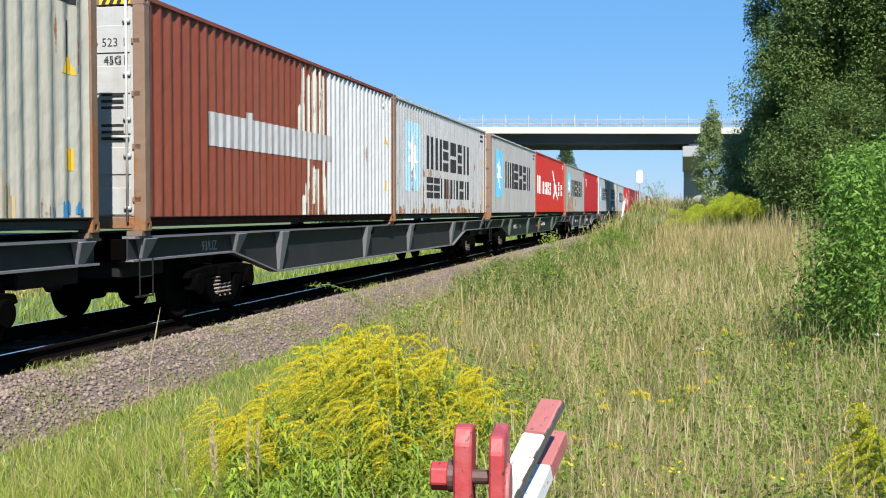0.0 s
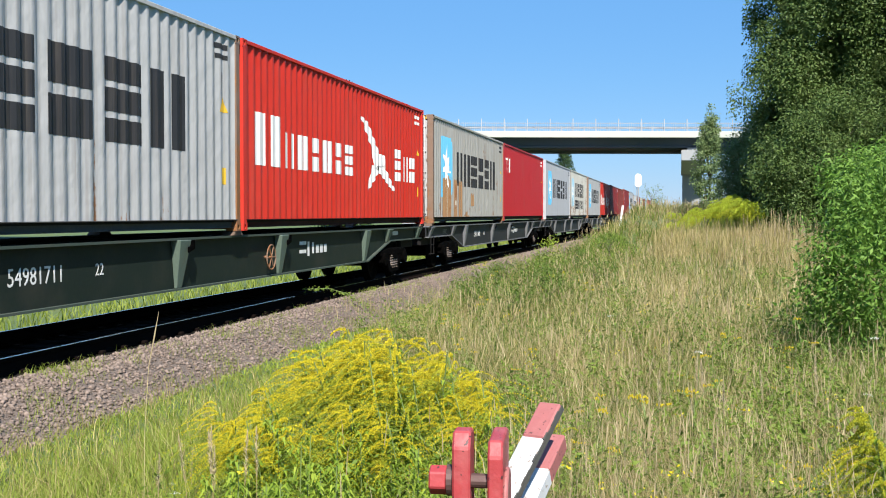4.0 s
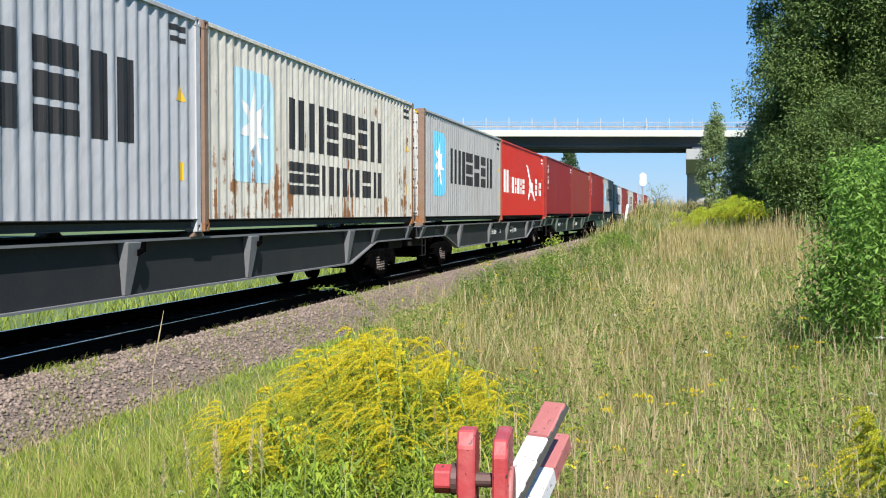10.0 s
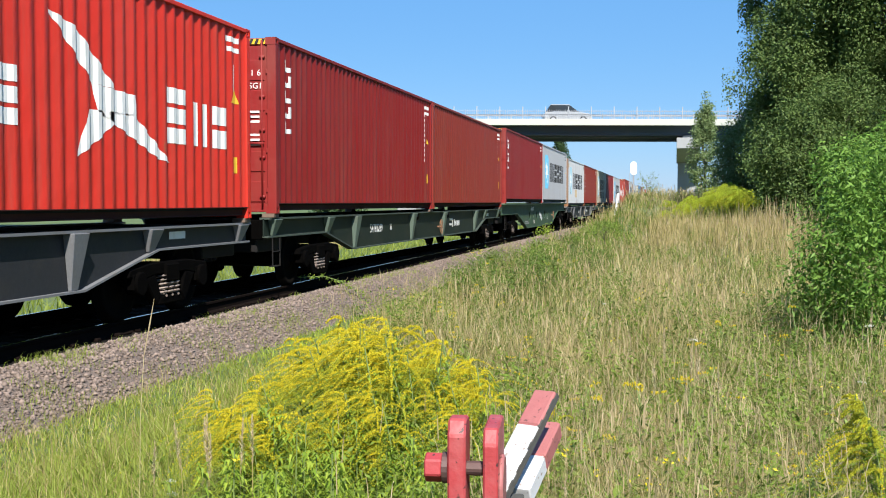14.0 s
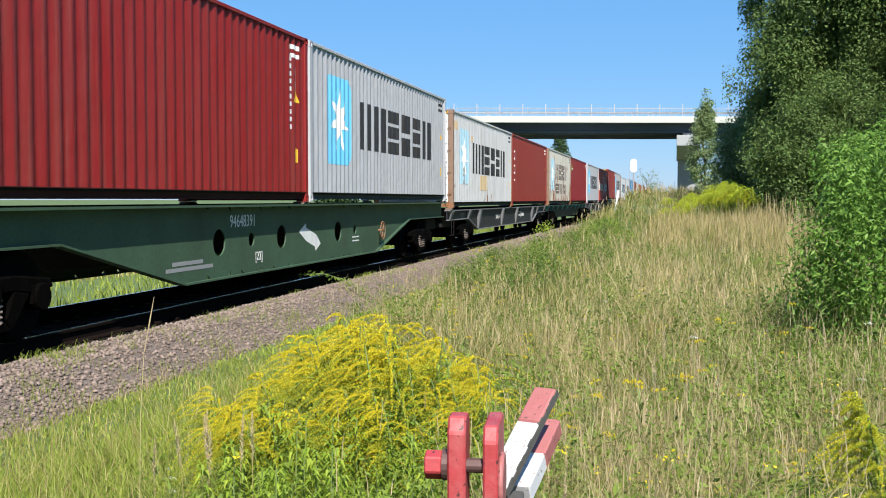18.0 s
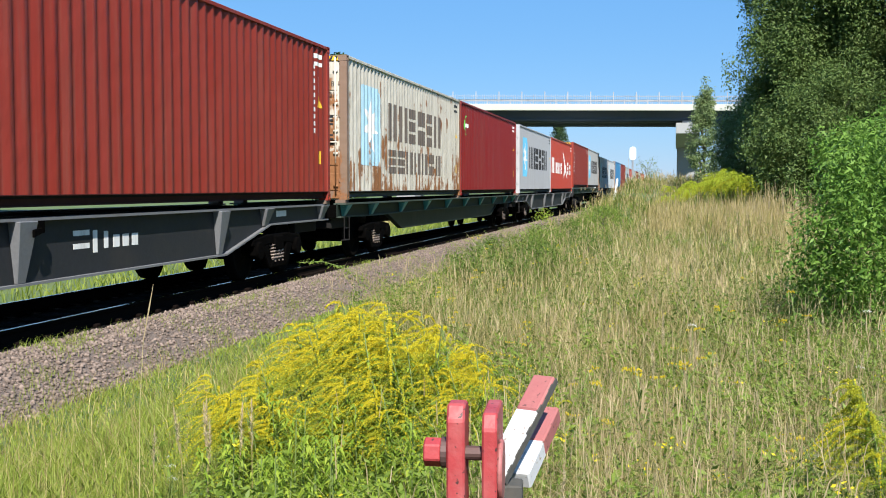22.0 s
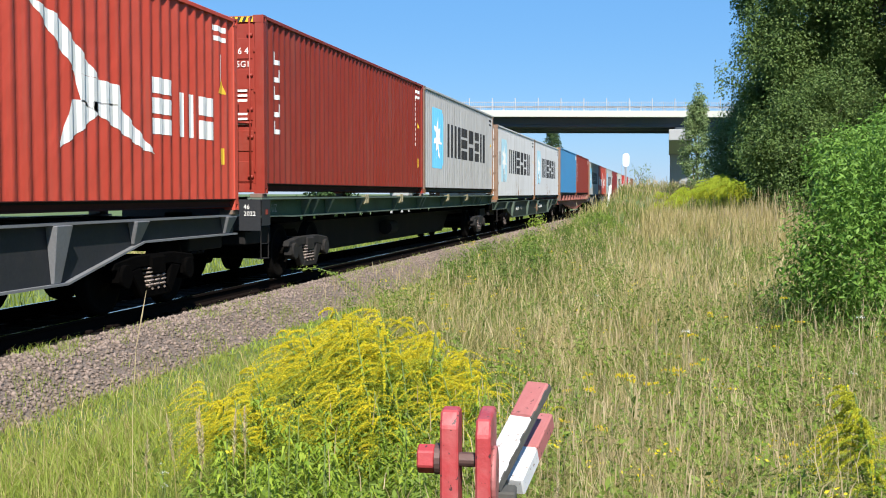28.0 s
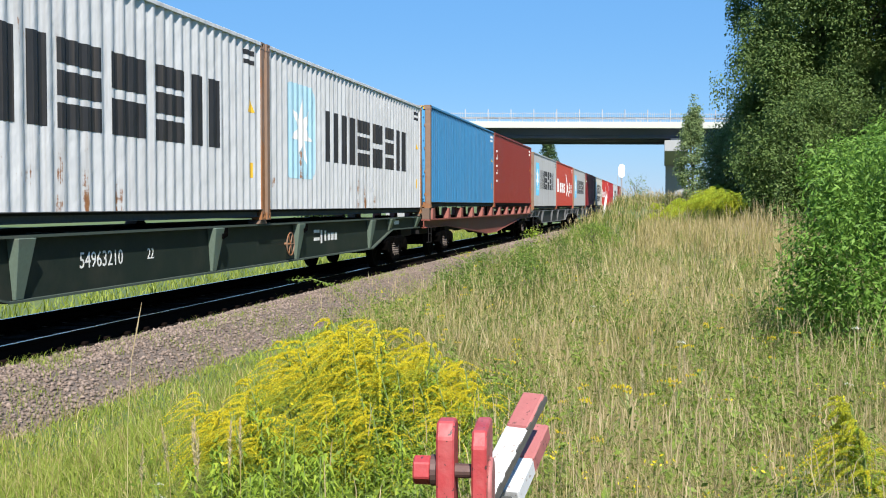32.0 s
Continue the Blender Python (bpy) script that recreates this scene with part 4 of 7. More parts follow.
        h = part("handbrake_wheel", shared(("hwheel",), hw), None, w0, "rusty handbrake wheel")
        h.location = (0, 13.6 if shape != "deep" else 17.6, 0.80)
    return w0


# ---- the train: wagon by wagon, each with two containers ----
WHEELSETS = []
TRAIN = []


def load(kind):
    if kind == "grey_clean":
        c = container("light grey corrugated steel shipping container with black block markings", M_GREY_CLEAN)
        grey_line(c)
    elif kind == "grey":
        c = container("worn light grey shipping container with blue panel and rust streaks", M_GREY, M_POST, door_mat=M_DOORWHITE)
        grey_line(c)
    elif kind == "grey_rusty":
        c = container("light grey shipping container with large rust patches", M_GREY_RUSTY, M_POST, door_mat=M_DOORWHITE)
        grey_line(c)
        for q, pp in enumerate(((1.3, 2.5, 0.17, 1.36), (2.95, 4.25, 0.17, 1.27), (5.75, 6.1, 0.5, 0.92), (4.5, 5.2, 0.17, 0.36))):
            tagged(part("rust_patch", shared(("rustp", q), lambda: ragged(*pp, q + 1, 0.98, 0.005, 0.93 if q < 3 else 0.6).mesh("rust_patch", M_RUSTPATCH)), None, c, "bare brown rust patch"), kind="stuff")
            tagged(part("pale_scrape", shared(("rusts", q), lambda: ragged(*pp, q + 21, 0.14, 0.008).mesh("pale_scrape", M_CREAM_VERY)), None, c, "cream scraped streaks in the rust"), kind="stuff")
    elif kind == "cream_old":
        c = container("old cream shipping container with dirt and rust streaks", M_CREAM_OLD, M_POST, door_mat=M_DOORWHITE)
        grey_line(c, True)
        part("blue_smear", shared(("smear",), lambda: ragged(11.2, 11.9, 0.17, 0.42, 77, 0.8).mesh("blue_smear", M_BLUE)), None, c, "smear of blue paint")
        tagged(part("scuffed_patch", shared(("scuff",), lambda: ragged(9.6, 10.6, 0.17, 0.8, 78, 0.4).mesh("scuffed_patch", M_TANPATCH)), None, c), kind="stuff")
    elif kind == "white":
        c = container("off-white worn shipping container with pale blue panel and patches", M_WHITE_WORN, M_POST)
        grey_line(c, True)
        for q, pp in enumerate(((4.9, 6.1, 0.55, 1.05), (0.3, 0.75, 2.35, 2.6), (3.2, 3.5, 2.1, 2.3))):
            part("primer_patch", shared(("primer", q), lambda: marking([bar(*pp)], 0.005).mesh("primer_patch", M_TANPATCH)), None, c, "tan primer patch")
    elif kind == "white_patch":
        c = container("off-white shipping container with a small grey repainted patch", M_WHITE_WORN, M_POST)
        grey_line(c, True)
        part("repaint_patch", marking([bar(0.50, 0.98, 1.36, 1.90)], 0.005), M_GREYPATCH, c, "grey repainted square")
    elif kind == "white_plain":
        c = container("off-white shipping container with pale blue panel and black block markings", M_WHITE_WORN, M_POST)
        grey_line(c, True)
    elif kind == "double":
        c = container("off-white shipping container with two rows of black block markings", M_WHITE_RUSTY, M_POST)
        double_line(c, False)
        tagged(part("rust_streaks", shared(("wrust",), lambda: ragged(0.2, 11.9, 0.17, 0.34, 61, 0.45).mesh("rust_streaks", M_RUSTPATCH)), None, c, "rust along the bottom edge"), kind="stuff")
        tagged(part("rust_run", shared(("wrun",), lambda: ragged(2.7, 5.2, 1.12, 1.33, 62, 0.5).mesh("rust_run", M_RUSTPATCH)), None, c, "rust running between the markings"), kind="stuff")
    elif kind == "double_cream":
        c = container("cream shipping container stained with rust under its markings", M_CREAM_RUSTY, M_POST)
        double_line(c, False)
    elif kind == "double_very":
        c = container("cream shipping container heavily streaked with brown rust", M_CREAM_VERY, M_POST)
        double_line(c, True)
    elif kind == "ribbon":
        c = container("bright red shipping container with white block markings", M_RED)
        ribbon_line(c)
    elif kind == "ribbon_orange":
        c = container("faded orange-red shipping container with white block markings", M_ORANGE)
        ribbon_line(c)
    elif kind == "patched":
        c = container("rusty red shipping container partly repainted in white", M_RUSTRED, M_POST, door_mat=M_DOORWHITE)
        part("repainted_panel", shared(("patchw",), lambda: marking([bar(7.4, 12.02, 0.17, 2.81)], 0.003).mesh("repainted_panel", M_WHITE_WORN)), None, c, "white repainted end panel streaked with rust")
        for q, pp in enumerate(((5.7, 7.4, 1.6, 2.81), (5.9, 7.4, 0.17, 1.2))):
            part("streaked_patch", shared(("patchr", q), lambda: ragged(*pp, q + 41, 0.75, 0.004).mesh("streaked_patch", M_CREAM_VERY)), None, c, "cream patch streaked with orange rust")
        part("repainted_stripe", shared(("patchs",), lambda: marking([bar(1.95, 7.7, 1.16, 1.64), bar(3.4, 3.6, 1.64, 1.74)], 0.006).mesh("repainted_stripe", M_GREY)), None, c, "pale grey stripe across the side")
    elif kind == "crimson":
        c = container("plain crimson shipping container with a small white mark", M_CRIMSON)
        part("corner_mark", shared(("cmark",), lambda: marking([bar(0.75, 0.95, 1.9, 2.32), bar(1.05, 1.25, 1.85, 2.3), bar(0.6, 1.25, 2.3, 2.38), bar(1.5, 1.62, 1.85, 2.38)], 0.004).mesh("corner_mark", M_MARKWHITE)), None, c)
        code_column(c)
    elif kind == "oxide":
        c = container("brown-red corrugated shipping container with scuffed side", M_OXIDE)
        code_column(c)
    elif kind == "oxide_word":
        c = container("brown-red shipping container with white upright marking", M_OXIDE)
        upright_word(c, 0.55, 1.0, 2.45)
        code_column(c)
    elif kind == "wine_word":
        c = container("wine-red shipping container with white upright marking", M_WINE)
        upright_word(c, 0.5, 1.35, 2.65)
        code_column(c)
    elif kind == "wine":
        c = container("wine-red shipping container with a small green and white mark", M_WINE)
        part("round_mark", shared(("gmark",), lambda: marking([[(1.0 + ro * math.cos(radians(a)) * 1.1, 2.2 + ro * math.sin(radians(a))) for ro, a in ((0.30, a0), (0.30, a0 + 24), (0.30 - k1, a0 + 24), (0.30 - k0, a0))] for a0, k0, k1 in ((60, 0, 0.04), (84, 0.04, 0.07), (108, 0.07, 0.09), (132, 0.09, 0.10), (156, 0.10, 0.10), (180, 0.10, 0.09), (204, 0.09, 0.07), (228, 0.07, 0.04), (252, 0.04, 0.0))], 0.004).mesh("round_mark", M_GREENMARK)), None, c, "green crescent marking")
        part("white_mark", shared(("wmark",), lambda: marking([bar(0.95, 1.5, 2.13, 2.25)], 0.004).mesh("white_mark", M_MARKWHITE)), None, c)
        code_column(c)
    elif kind == "blue":
        c = container("mid-blue corrugated shipping container on red-brown wagon", M_BLUE, M_POST, M_BLUE)
        code_column(c)
    return c


CONSIST = [
    ("flat", "grey", "", "crimson", "cream_old"),
    ("flat", "grey", "", "patched", "double"),
    ("flat", "green", "54981711", "grey", "ribbon"),
    ("flat", "grey", "59931040", "grey_rusty", "crimson"),
    ("flat", "grey", "", "grey_clean", "double_cream"),
    ("flat", "grey", "59930065", "grey", "ribbon"),
    ("flat_high", "green", "54783289", "wine_word", "oxide"),
    ("deep", "mid", "94648391", "wine_word", "grey_clean"),
    ("flat", "grey", "54303111", "white", "oxide_word"),
    ("tiered", "teal", "", "double_very", "wine"),
    ("flat", "grey", "", "grey_clean", "ribbon_orange"),
    ("straight", "mid", "", "oxide_word", "grey"),
    ("flat", "green", "54963210", "white_patch", "white_plain"),
    ("curved", "red", "", "blue", "oxide_word"),
    ("flat", "grey", "", "grey", "ribbon_orange"),
    ("flat", "grey", "", "grey", "wine"),
    ("flat", "grey", "", "double_cream", "ribbon"),
    ("flat", "grey", "", "crimson", "white"),
    ("flat", "grey", "", "oxide", "grey"),
]
PAINTS = {"grey": (M_WGREY, M_WLIGHT, M_BOGIE, "dark grey steel flat wagon carrying two containers"), "green": (M_WGREEN, M_WGLIGHT, M_BOGIE, "dark green steel flat wagon carrying two containers"),
          "mid": (M_WMID, M_WGLIGHT, M_BOGIELIGHT, "weathered green steel flat wagon carrying two containers"), "teal": (M_WGREEN, M_WTEAL, M_BOGIE, "dark flat wagon with teal gussets carrying two containers"),
          "red": (M_WRED, M_WRED, M_BOGIE, "rusty red-brown flat wagon carrying two containers")}
PITCH_W = 25.6
for i, (shape, colour, number, first, second) in enumerate(CONSIST):
    off = (i - 1) * PITCH_W
    body, gus, bog, label = PAINTS[colour]
    bog = M_BOGIE if shape == "deep" else bog
    w1 = wagon(shape, body, gus, bog, label, number, ("handwheel",) if colour in ("green", "mid") and shape != "straight" else (), colour in ("grey", "mid"))
    TRAIN.append((w1, off, 0.0))
    TRAIN.append((load(first), off, SEAT[shape]))
    TRAIN.append((load(second), off + 12.29, SEAT[shape]))


def train_at(t):
    """Place along the track of the second wagon's near end."""
    return 12.86 - 8.615 * t - 0.012887 * t * t

# ---- road bridge over the railway ----
M_CONC = surface("bridge_concrete", (0.31, 0.32, 0.33), 0.85, fine=12, coarse=0.5, spread=0.12, dirt=(0.3, 0.29, 0.26), dirty=0.5, relief=0.2)
M_FASCIA = surface("bridge_white_fascia", (0.44, 0.455, 0.41), 0.7, fine=10, coarse=0.4, spread=0.06, dirt=(0.5, 0.5, 0.45), dirty=0.3, relief=0.1)
# Girders and soffit: the shade below the deck is mixed into this grey.
M_GIRDER = surface("bridge_girder_shaded_grey", (0.07, 0.088, 0.118), 0.75, fine=8, coarse=0.4, spread=0.12, dirt=(0.15, 0.15, 0.15), dirty=0.4, relief=0.1)
M_GALV = surface("galvanised_steel", (0.36, 0.38, 0.41), 0.6, 0.2, dirty=0.2)
M_RAILGREY = surface("guard_rail_zinc", (0.30, 0.32, 0.35), 0.6, 0.1, dirty=0.2)
M_ROADTOP = surface("bridge_asphalt", (0.05, 0.05, 0.05), 0.9, dirty=0.2)

BR = Matrix.Translation((1.2, 92.6, 0)) @ Matrix.Rotation(radians(13), 4, "Z")
bridge = thing("road_bridge", "concrete road bridge with white edge beam crossing the railway", "bridge", kind="")
bridge.matrix_world = BR
X0, X1 = -60.0, 60.0
DECK = 12.0
part("deck_slab", Build().box((X0, 0.0, 7.79), (X1, DECK, 7.95)), M_CONC, bridge)
part("roadway", Build().box((X0, 1.3, 7.951), (X1, DECK - 1.3, 8.02)), M_ROADTOP, bridge)
for y, d in ((0.0, 1), (DECK, -1)):
    part("edge_beam", Build().box((X0, min(y, y + d * 0.35) - 0.02, 7.70), (X1, max(y, y + d * 0.35) + 0.02, 8.22)), M_FASCIA, bridge, "white painted edge beam", 0.02)
for y in (1.55, 3.8, 6.0, 8.2, 10.45):
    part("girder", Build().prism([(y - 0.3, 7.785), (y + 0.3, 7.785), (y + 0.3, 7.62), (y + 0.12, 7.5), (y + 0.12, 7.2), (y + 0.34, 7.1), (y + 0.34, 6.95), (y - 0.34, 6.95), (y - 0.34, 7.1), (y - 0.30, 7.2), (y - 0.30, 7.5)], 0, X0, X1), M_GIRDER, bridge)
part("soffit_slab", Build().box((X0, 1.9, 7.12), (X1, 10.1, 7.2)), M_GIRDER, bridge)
post_me = Build().box((-0.035, -0.03, 8.20), (0.035, 0.03, 9.22)).mesh("railing_post", M_GALV)
low_me = Build().box((-0.03, -0.03, 8.20), (0.03, 0.03, 8.62)).mesh("guard_post", M_GALV)
for y in (0.16, DECK - 0.16):
    for k in range(62):
        p = part("railing_post", post_me, None, bridge)
        p.location = (X0 + 2 + 1.86 * k, y, 0)
    part("guard_rail", Build().prism([(y + 0.10, 8.44), (y + 0.14, 8.47), (y + 0.10, 8.50), (y + 0.14, 8.56), (y + 0.10, 8.60), (y + 0.16, 8.60), (y + 0.18, 8.52), (y + 0.16, 8.44)], 0, X0, X1), M_RAILGREY, bridge, "corrugated steel guard rail")
    bars = Build()
    for k in range(640):
        bx = X0 + 2.09 + 0.18 * k
        bars.box((bx - 0.011, y - 0.011, 8.22), (bx + 0.011, y + 0.011, 8.98))
    tagged(part("railing_infill", fast_mesh("railing_infill", bars.v, bars.f, M_GALV), None, bridge, "thin upright railing bars"), kind="stuff")
    part("hand_rail", Build().tube((X0, y, 8.86), (X1, y, 8.86), 0.02, n=6), M_GALV, bridge)
for k in range(62):
    p = part("guard_post", low_me, None, bridge)
    p.location = (X0 + 2.93 + 1.86 * k, 0.24, 0)
for px in (6.6, -17.5):
    pier = part("pier", Build().box((0.1, 5.4, -0.8), (1.75, 8.9, 5.4)), M_CONC, bridge, "concrete bridge pier", 0.03)
    pier.matrix_basis = Matrix.Translation((px, 0.0, 0)) @ Matrix.Rotation(radians(-13), 4, "Z")
    part("pier_cap", Build().prism([(0.1, 5.85), (3.4, 4.9), (8.6, 4.9), (11.4, 5.85), (11.4, 6.72), (0.1, 6.72)], 0, 0.0, 1.85), M_CONC, pier, "pale hammerhead cap under the girders", 0.03)
    for yy in (1.4, 4.2, 7.0, 9.8):
        part("bearing", Build().box((0.5, yy - 0.25, 6.72), (1.3, yy + 0.25, 6.95)), M_CONC, pier)
for ax, hi in ((X0 + 2, 1), (X1 - 2, 1)):
    part("abutment", Build().box((ax - 2, 0.3, -0.8), (ax + 2, 11.7, 6.94)), M_CONC, bridge)

M_EMBANK = surface("embankment_grass", (0.07, 0.10, 0.03), 0.9, fine=3, coarse=0.3, spread=0.4, dirty=0.4, relief=0.5)
for a, b2 in ((X0 - 640, X0), (X1, X1 + 640)):
    em = thing("embankment", "grassy embankment carrying the road up to the bridge", "embankment", kind="structure")
    em.matrix_world = BR
    part("slope", Build().prism([(-14, -1.0), (0.2, 7.9), (DECK - 0.2, 7.9), (DECK + 14, -1.0)], 0, a, b2), M_EMBANK, em)
    part("roadway", Build().box((a, 1.3, 7.901), (b2, DECK - 1.3, 8.02)), M_ROADTOP, em)

# ---- cars that cross the bridge ----
M_CARRED = surface("red_car_paint", (0.42, 0.02, 0.02), 0.25, 0.2, spread=0.05, dirty=0.0, relief=0.0)
M_CARSILVER = surface("silver_car_paint", (0.6, 0.6, 0.6), 0.28, 0.6, spread=0.05, dirty=0.0, relief=0.0)
M_GLASSDARK = surface("tinted_car_glass", (0.03, 0.035, 0.04), 0.08, spread=0.05, dirty=0.0, relief=0.0)
M_TYRE = surface("tyre_rubber", (0.02, 0.02, 0.02), 0.85, dirty=0.2)
M_LAMPGLASS = surface("lamp_glass", (0.7, 0.7, 0.68), 0.15, spread=0.05, dirty=0.0, relief=0.0)


def car(label, paint_m, tall):
    c = thing("car", label, "car")
    roof = 1.46 + tall
    part("body", Build().prism([(-2.0, 0.35), (-2.02, 0.75), (-1.9, 0.95), (-1.0, 1.0), (-0.4, 1.0), (0.9, 0.98), (1.85, 0.82), (2.0, 0.6), (1.98, 0.32), (1.6, 0.24), (-1.7, 0.24)], 1, -0.84, 0.84), paint_m, c, "", 0.05)
    part("cabin", Build().prism([(-1.85, 0.96), (-1.45, roof), (0.1, roof), (0.95, 0.97)], 1, -0.70, 0.70), M_GLASSDARK, c, "dark window glass", 0.04)
    part("roof", Build().prism([(-1.5, roof - 0.05), (-1.42, roof + 0.03), (0.1, roof + 0.03), (0.2, roof - 0.06)], 1, -0.69, 0.69), paint_m, c, "", 0.02)
    for x, lab in ((1.93, "headlamp"), (-2.0, "tail_lamp")):
        for y in (-0.62, 0.62):
            part(lab, Build().box((x - 0.06, y - 0.14, 0.62), (x + 0.06, y + 0.14, 0.76)), M_LAMPGLASS if x > 0 else M_CARRED, c, "", 0.02)
    for x in (-1.25, 1.25):
        for y in (-0.8, 0.8):
            wl = part("tyre", Build().tube((0, -0.1, 0), (0, 0.1, 0), 0.31, n=18), M_TYRE, c, "", 0.02)
            wl.location = (x, y, 0.31)
            part("rim", Build().tube((0, -0.105, 0), (0, 0.105, 0), 0.2, n=14), M_GALV, wl)
    return c


red_car = car("small red hatchback car driving across the bridge", M_CARRED, 0.0)
silver_car = car("silver family car driving across the bridge", M_CARSILVER, 0.12)

# ---- signal and marker post beside the track ----
M_WHITEPAINT = surface("white_enamel", (0.80, 0.80, 0.78), 0.5, spread=0.05, dirty=0.2, relief=0.05)
M_STEELGREY = surface("grey_mast_paint", (0.28, 0.29, 0.30), 0.6, dirty=0.3)
signal = thing("railway_signal", "railway signal on a grey mast seen with its white board", "signal")
signal.location = (2.95, 128.0, -0.45)
part("mast", Build().tube((0, 0, 0), (0, 0, 6.3), 0.08, n=10), M_STEELGREY, signal)
part("board", Build().prism(rounded(-0.36, 0.36, 4.95, 6.45, 0.34), 1, -0.12, -0.08), M_WHITEPAINT, signal, "white rounded board")
part("lamp_box", Build().box((-0.18, -0.07, 5.1), (0.18, 0.2, 6.2)), M_STEELGREY, signal, "", 0.03)
part("ladder", Build().box((-0.5, 0.1, 0.2), (-0.46, 0.14, 5.2)).box((-0.2, 0.1, 0.2), (-0.16, 0.14, 5.2)).box((-0.5, 0.1, 1), (-0.16, 0.14, 1.04)).box((-0.5, 0.1, 2), (-0.16, 0.14, 2.04)).box((-0.5, 0.1, 3), (-0.16, 0.14, 3.04)).box((-0.5, 0.1, 4), (-0.16, 0.14, 4.04)), M_STEELGREY, signal)
marker = thing("marker_post", "leaning white concrete marker post beside the ballast", "post")
marker.matrix_world = Matrix.Translation((5.35, 45.0, float(land(5.35, 45)) + 0.25)) @ Matrix.Rotation(radians(8), 4, "Y")
part("shaft", Build().box((-0.045, -0.045, -0.4), (0.045, 0.045, 0.58)), M_WHITEPAINT, marker, "", 0.02)
part("cap_face", Build().prism([(-0.045, 0.58), (0.045, 0.58), (0.0, 0.62)], 1, -0.045, 0.045), M_WHITEPAINT, marker)

# ---- red and white crossing barrier near the camera ----
M_REDWOOD = surface("flaking_red_paint", (0.36, 0.04, 0.045), 0.55, fine=35, coarse=9, spread=0.2, dirt=(0.46, 0.2, 0.19), dirty=0.55, relief=0.6, depth=0.003, chips=(0.07, 0.025, 0.025))
M_PINKWOOD = surface("pale_pink_red_paint", (0.34, 0.115, 0.11), 0.65, fine=40, coarse=11, spread=0.15, dirt=(0.36, 0.09, 0.09), dirty=0.5, relief=0.6, depth=0.003, chips=(0.13, 0.05, 0.045))
M_WHITEWOOD = surface("flaking_white_paint", (0.56, 0.57, 0.59), 0.6, fine=40, coarse=8, spread=0.06, dirt=(0.42, 0.40, 0.37), dirty=0.4, relief=0.6, depth=0.003, chips=(0.30, 0.25, 0.22))
M_DARKSTEEL = surface("dark_steel_shaft", (0.10, 0.055, 0.05), 0.6, 0.3, dirty=0.3)
M_SHADE = surface("dark_wood_shade", (0.075, 0.075, 0.07), 0.9, fine=40, coarse=9, spread=0.35, dirty=0.5, shine=0.2)
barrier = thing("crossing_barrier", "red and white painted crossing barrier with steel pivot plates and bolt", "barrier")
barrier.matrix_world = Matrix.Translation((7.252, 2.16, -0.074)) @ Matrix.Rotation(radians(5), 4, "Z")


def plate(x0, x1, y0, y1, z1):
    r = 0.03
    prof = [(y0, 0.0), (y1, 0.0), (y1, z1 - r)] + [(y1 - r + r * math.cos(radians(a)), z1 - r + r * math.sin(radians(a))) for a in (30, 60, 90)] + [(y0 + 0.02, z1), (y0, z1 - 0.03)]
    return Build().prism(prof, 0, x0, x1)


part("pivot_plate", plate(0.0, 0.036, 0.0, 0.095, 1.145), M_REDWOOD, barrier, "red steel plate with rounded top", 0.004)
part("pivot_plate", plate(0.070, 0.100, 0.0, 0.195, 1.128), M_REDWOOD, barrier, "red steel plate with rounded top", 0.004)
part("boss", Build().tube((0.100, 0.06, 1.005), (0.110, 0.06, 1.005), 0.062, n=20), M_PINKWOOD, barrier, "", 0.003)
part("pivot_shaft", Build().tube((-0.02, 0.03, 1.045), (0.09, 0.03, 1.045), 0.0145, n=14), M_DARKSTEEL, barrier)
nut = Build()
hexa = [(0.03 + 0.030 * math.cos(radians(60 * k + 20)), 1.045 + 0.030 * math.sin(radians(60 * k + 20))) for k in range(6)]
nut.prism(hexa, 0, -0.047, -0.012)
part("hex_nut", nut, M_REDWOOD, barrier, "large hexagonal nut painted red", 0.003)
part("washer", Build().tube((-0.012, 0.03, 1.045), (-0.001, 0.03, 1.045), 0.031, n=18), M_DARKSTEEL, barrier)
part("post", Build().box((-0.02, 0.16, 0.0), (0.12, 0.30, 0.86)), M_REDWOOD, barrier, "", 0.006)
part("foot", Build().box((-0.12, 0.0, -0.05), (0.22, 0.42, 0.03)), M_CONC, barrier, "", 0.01)


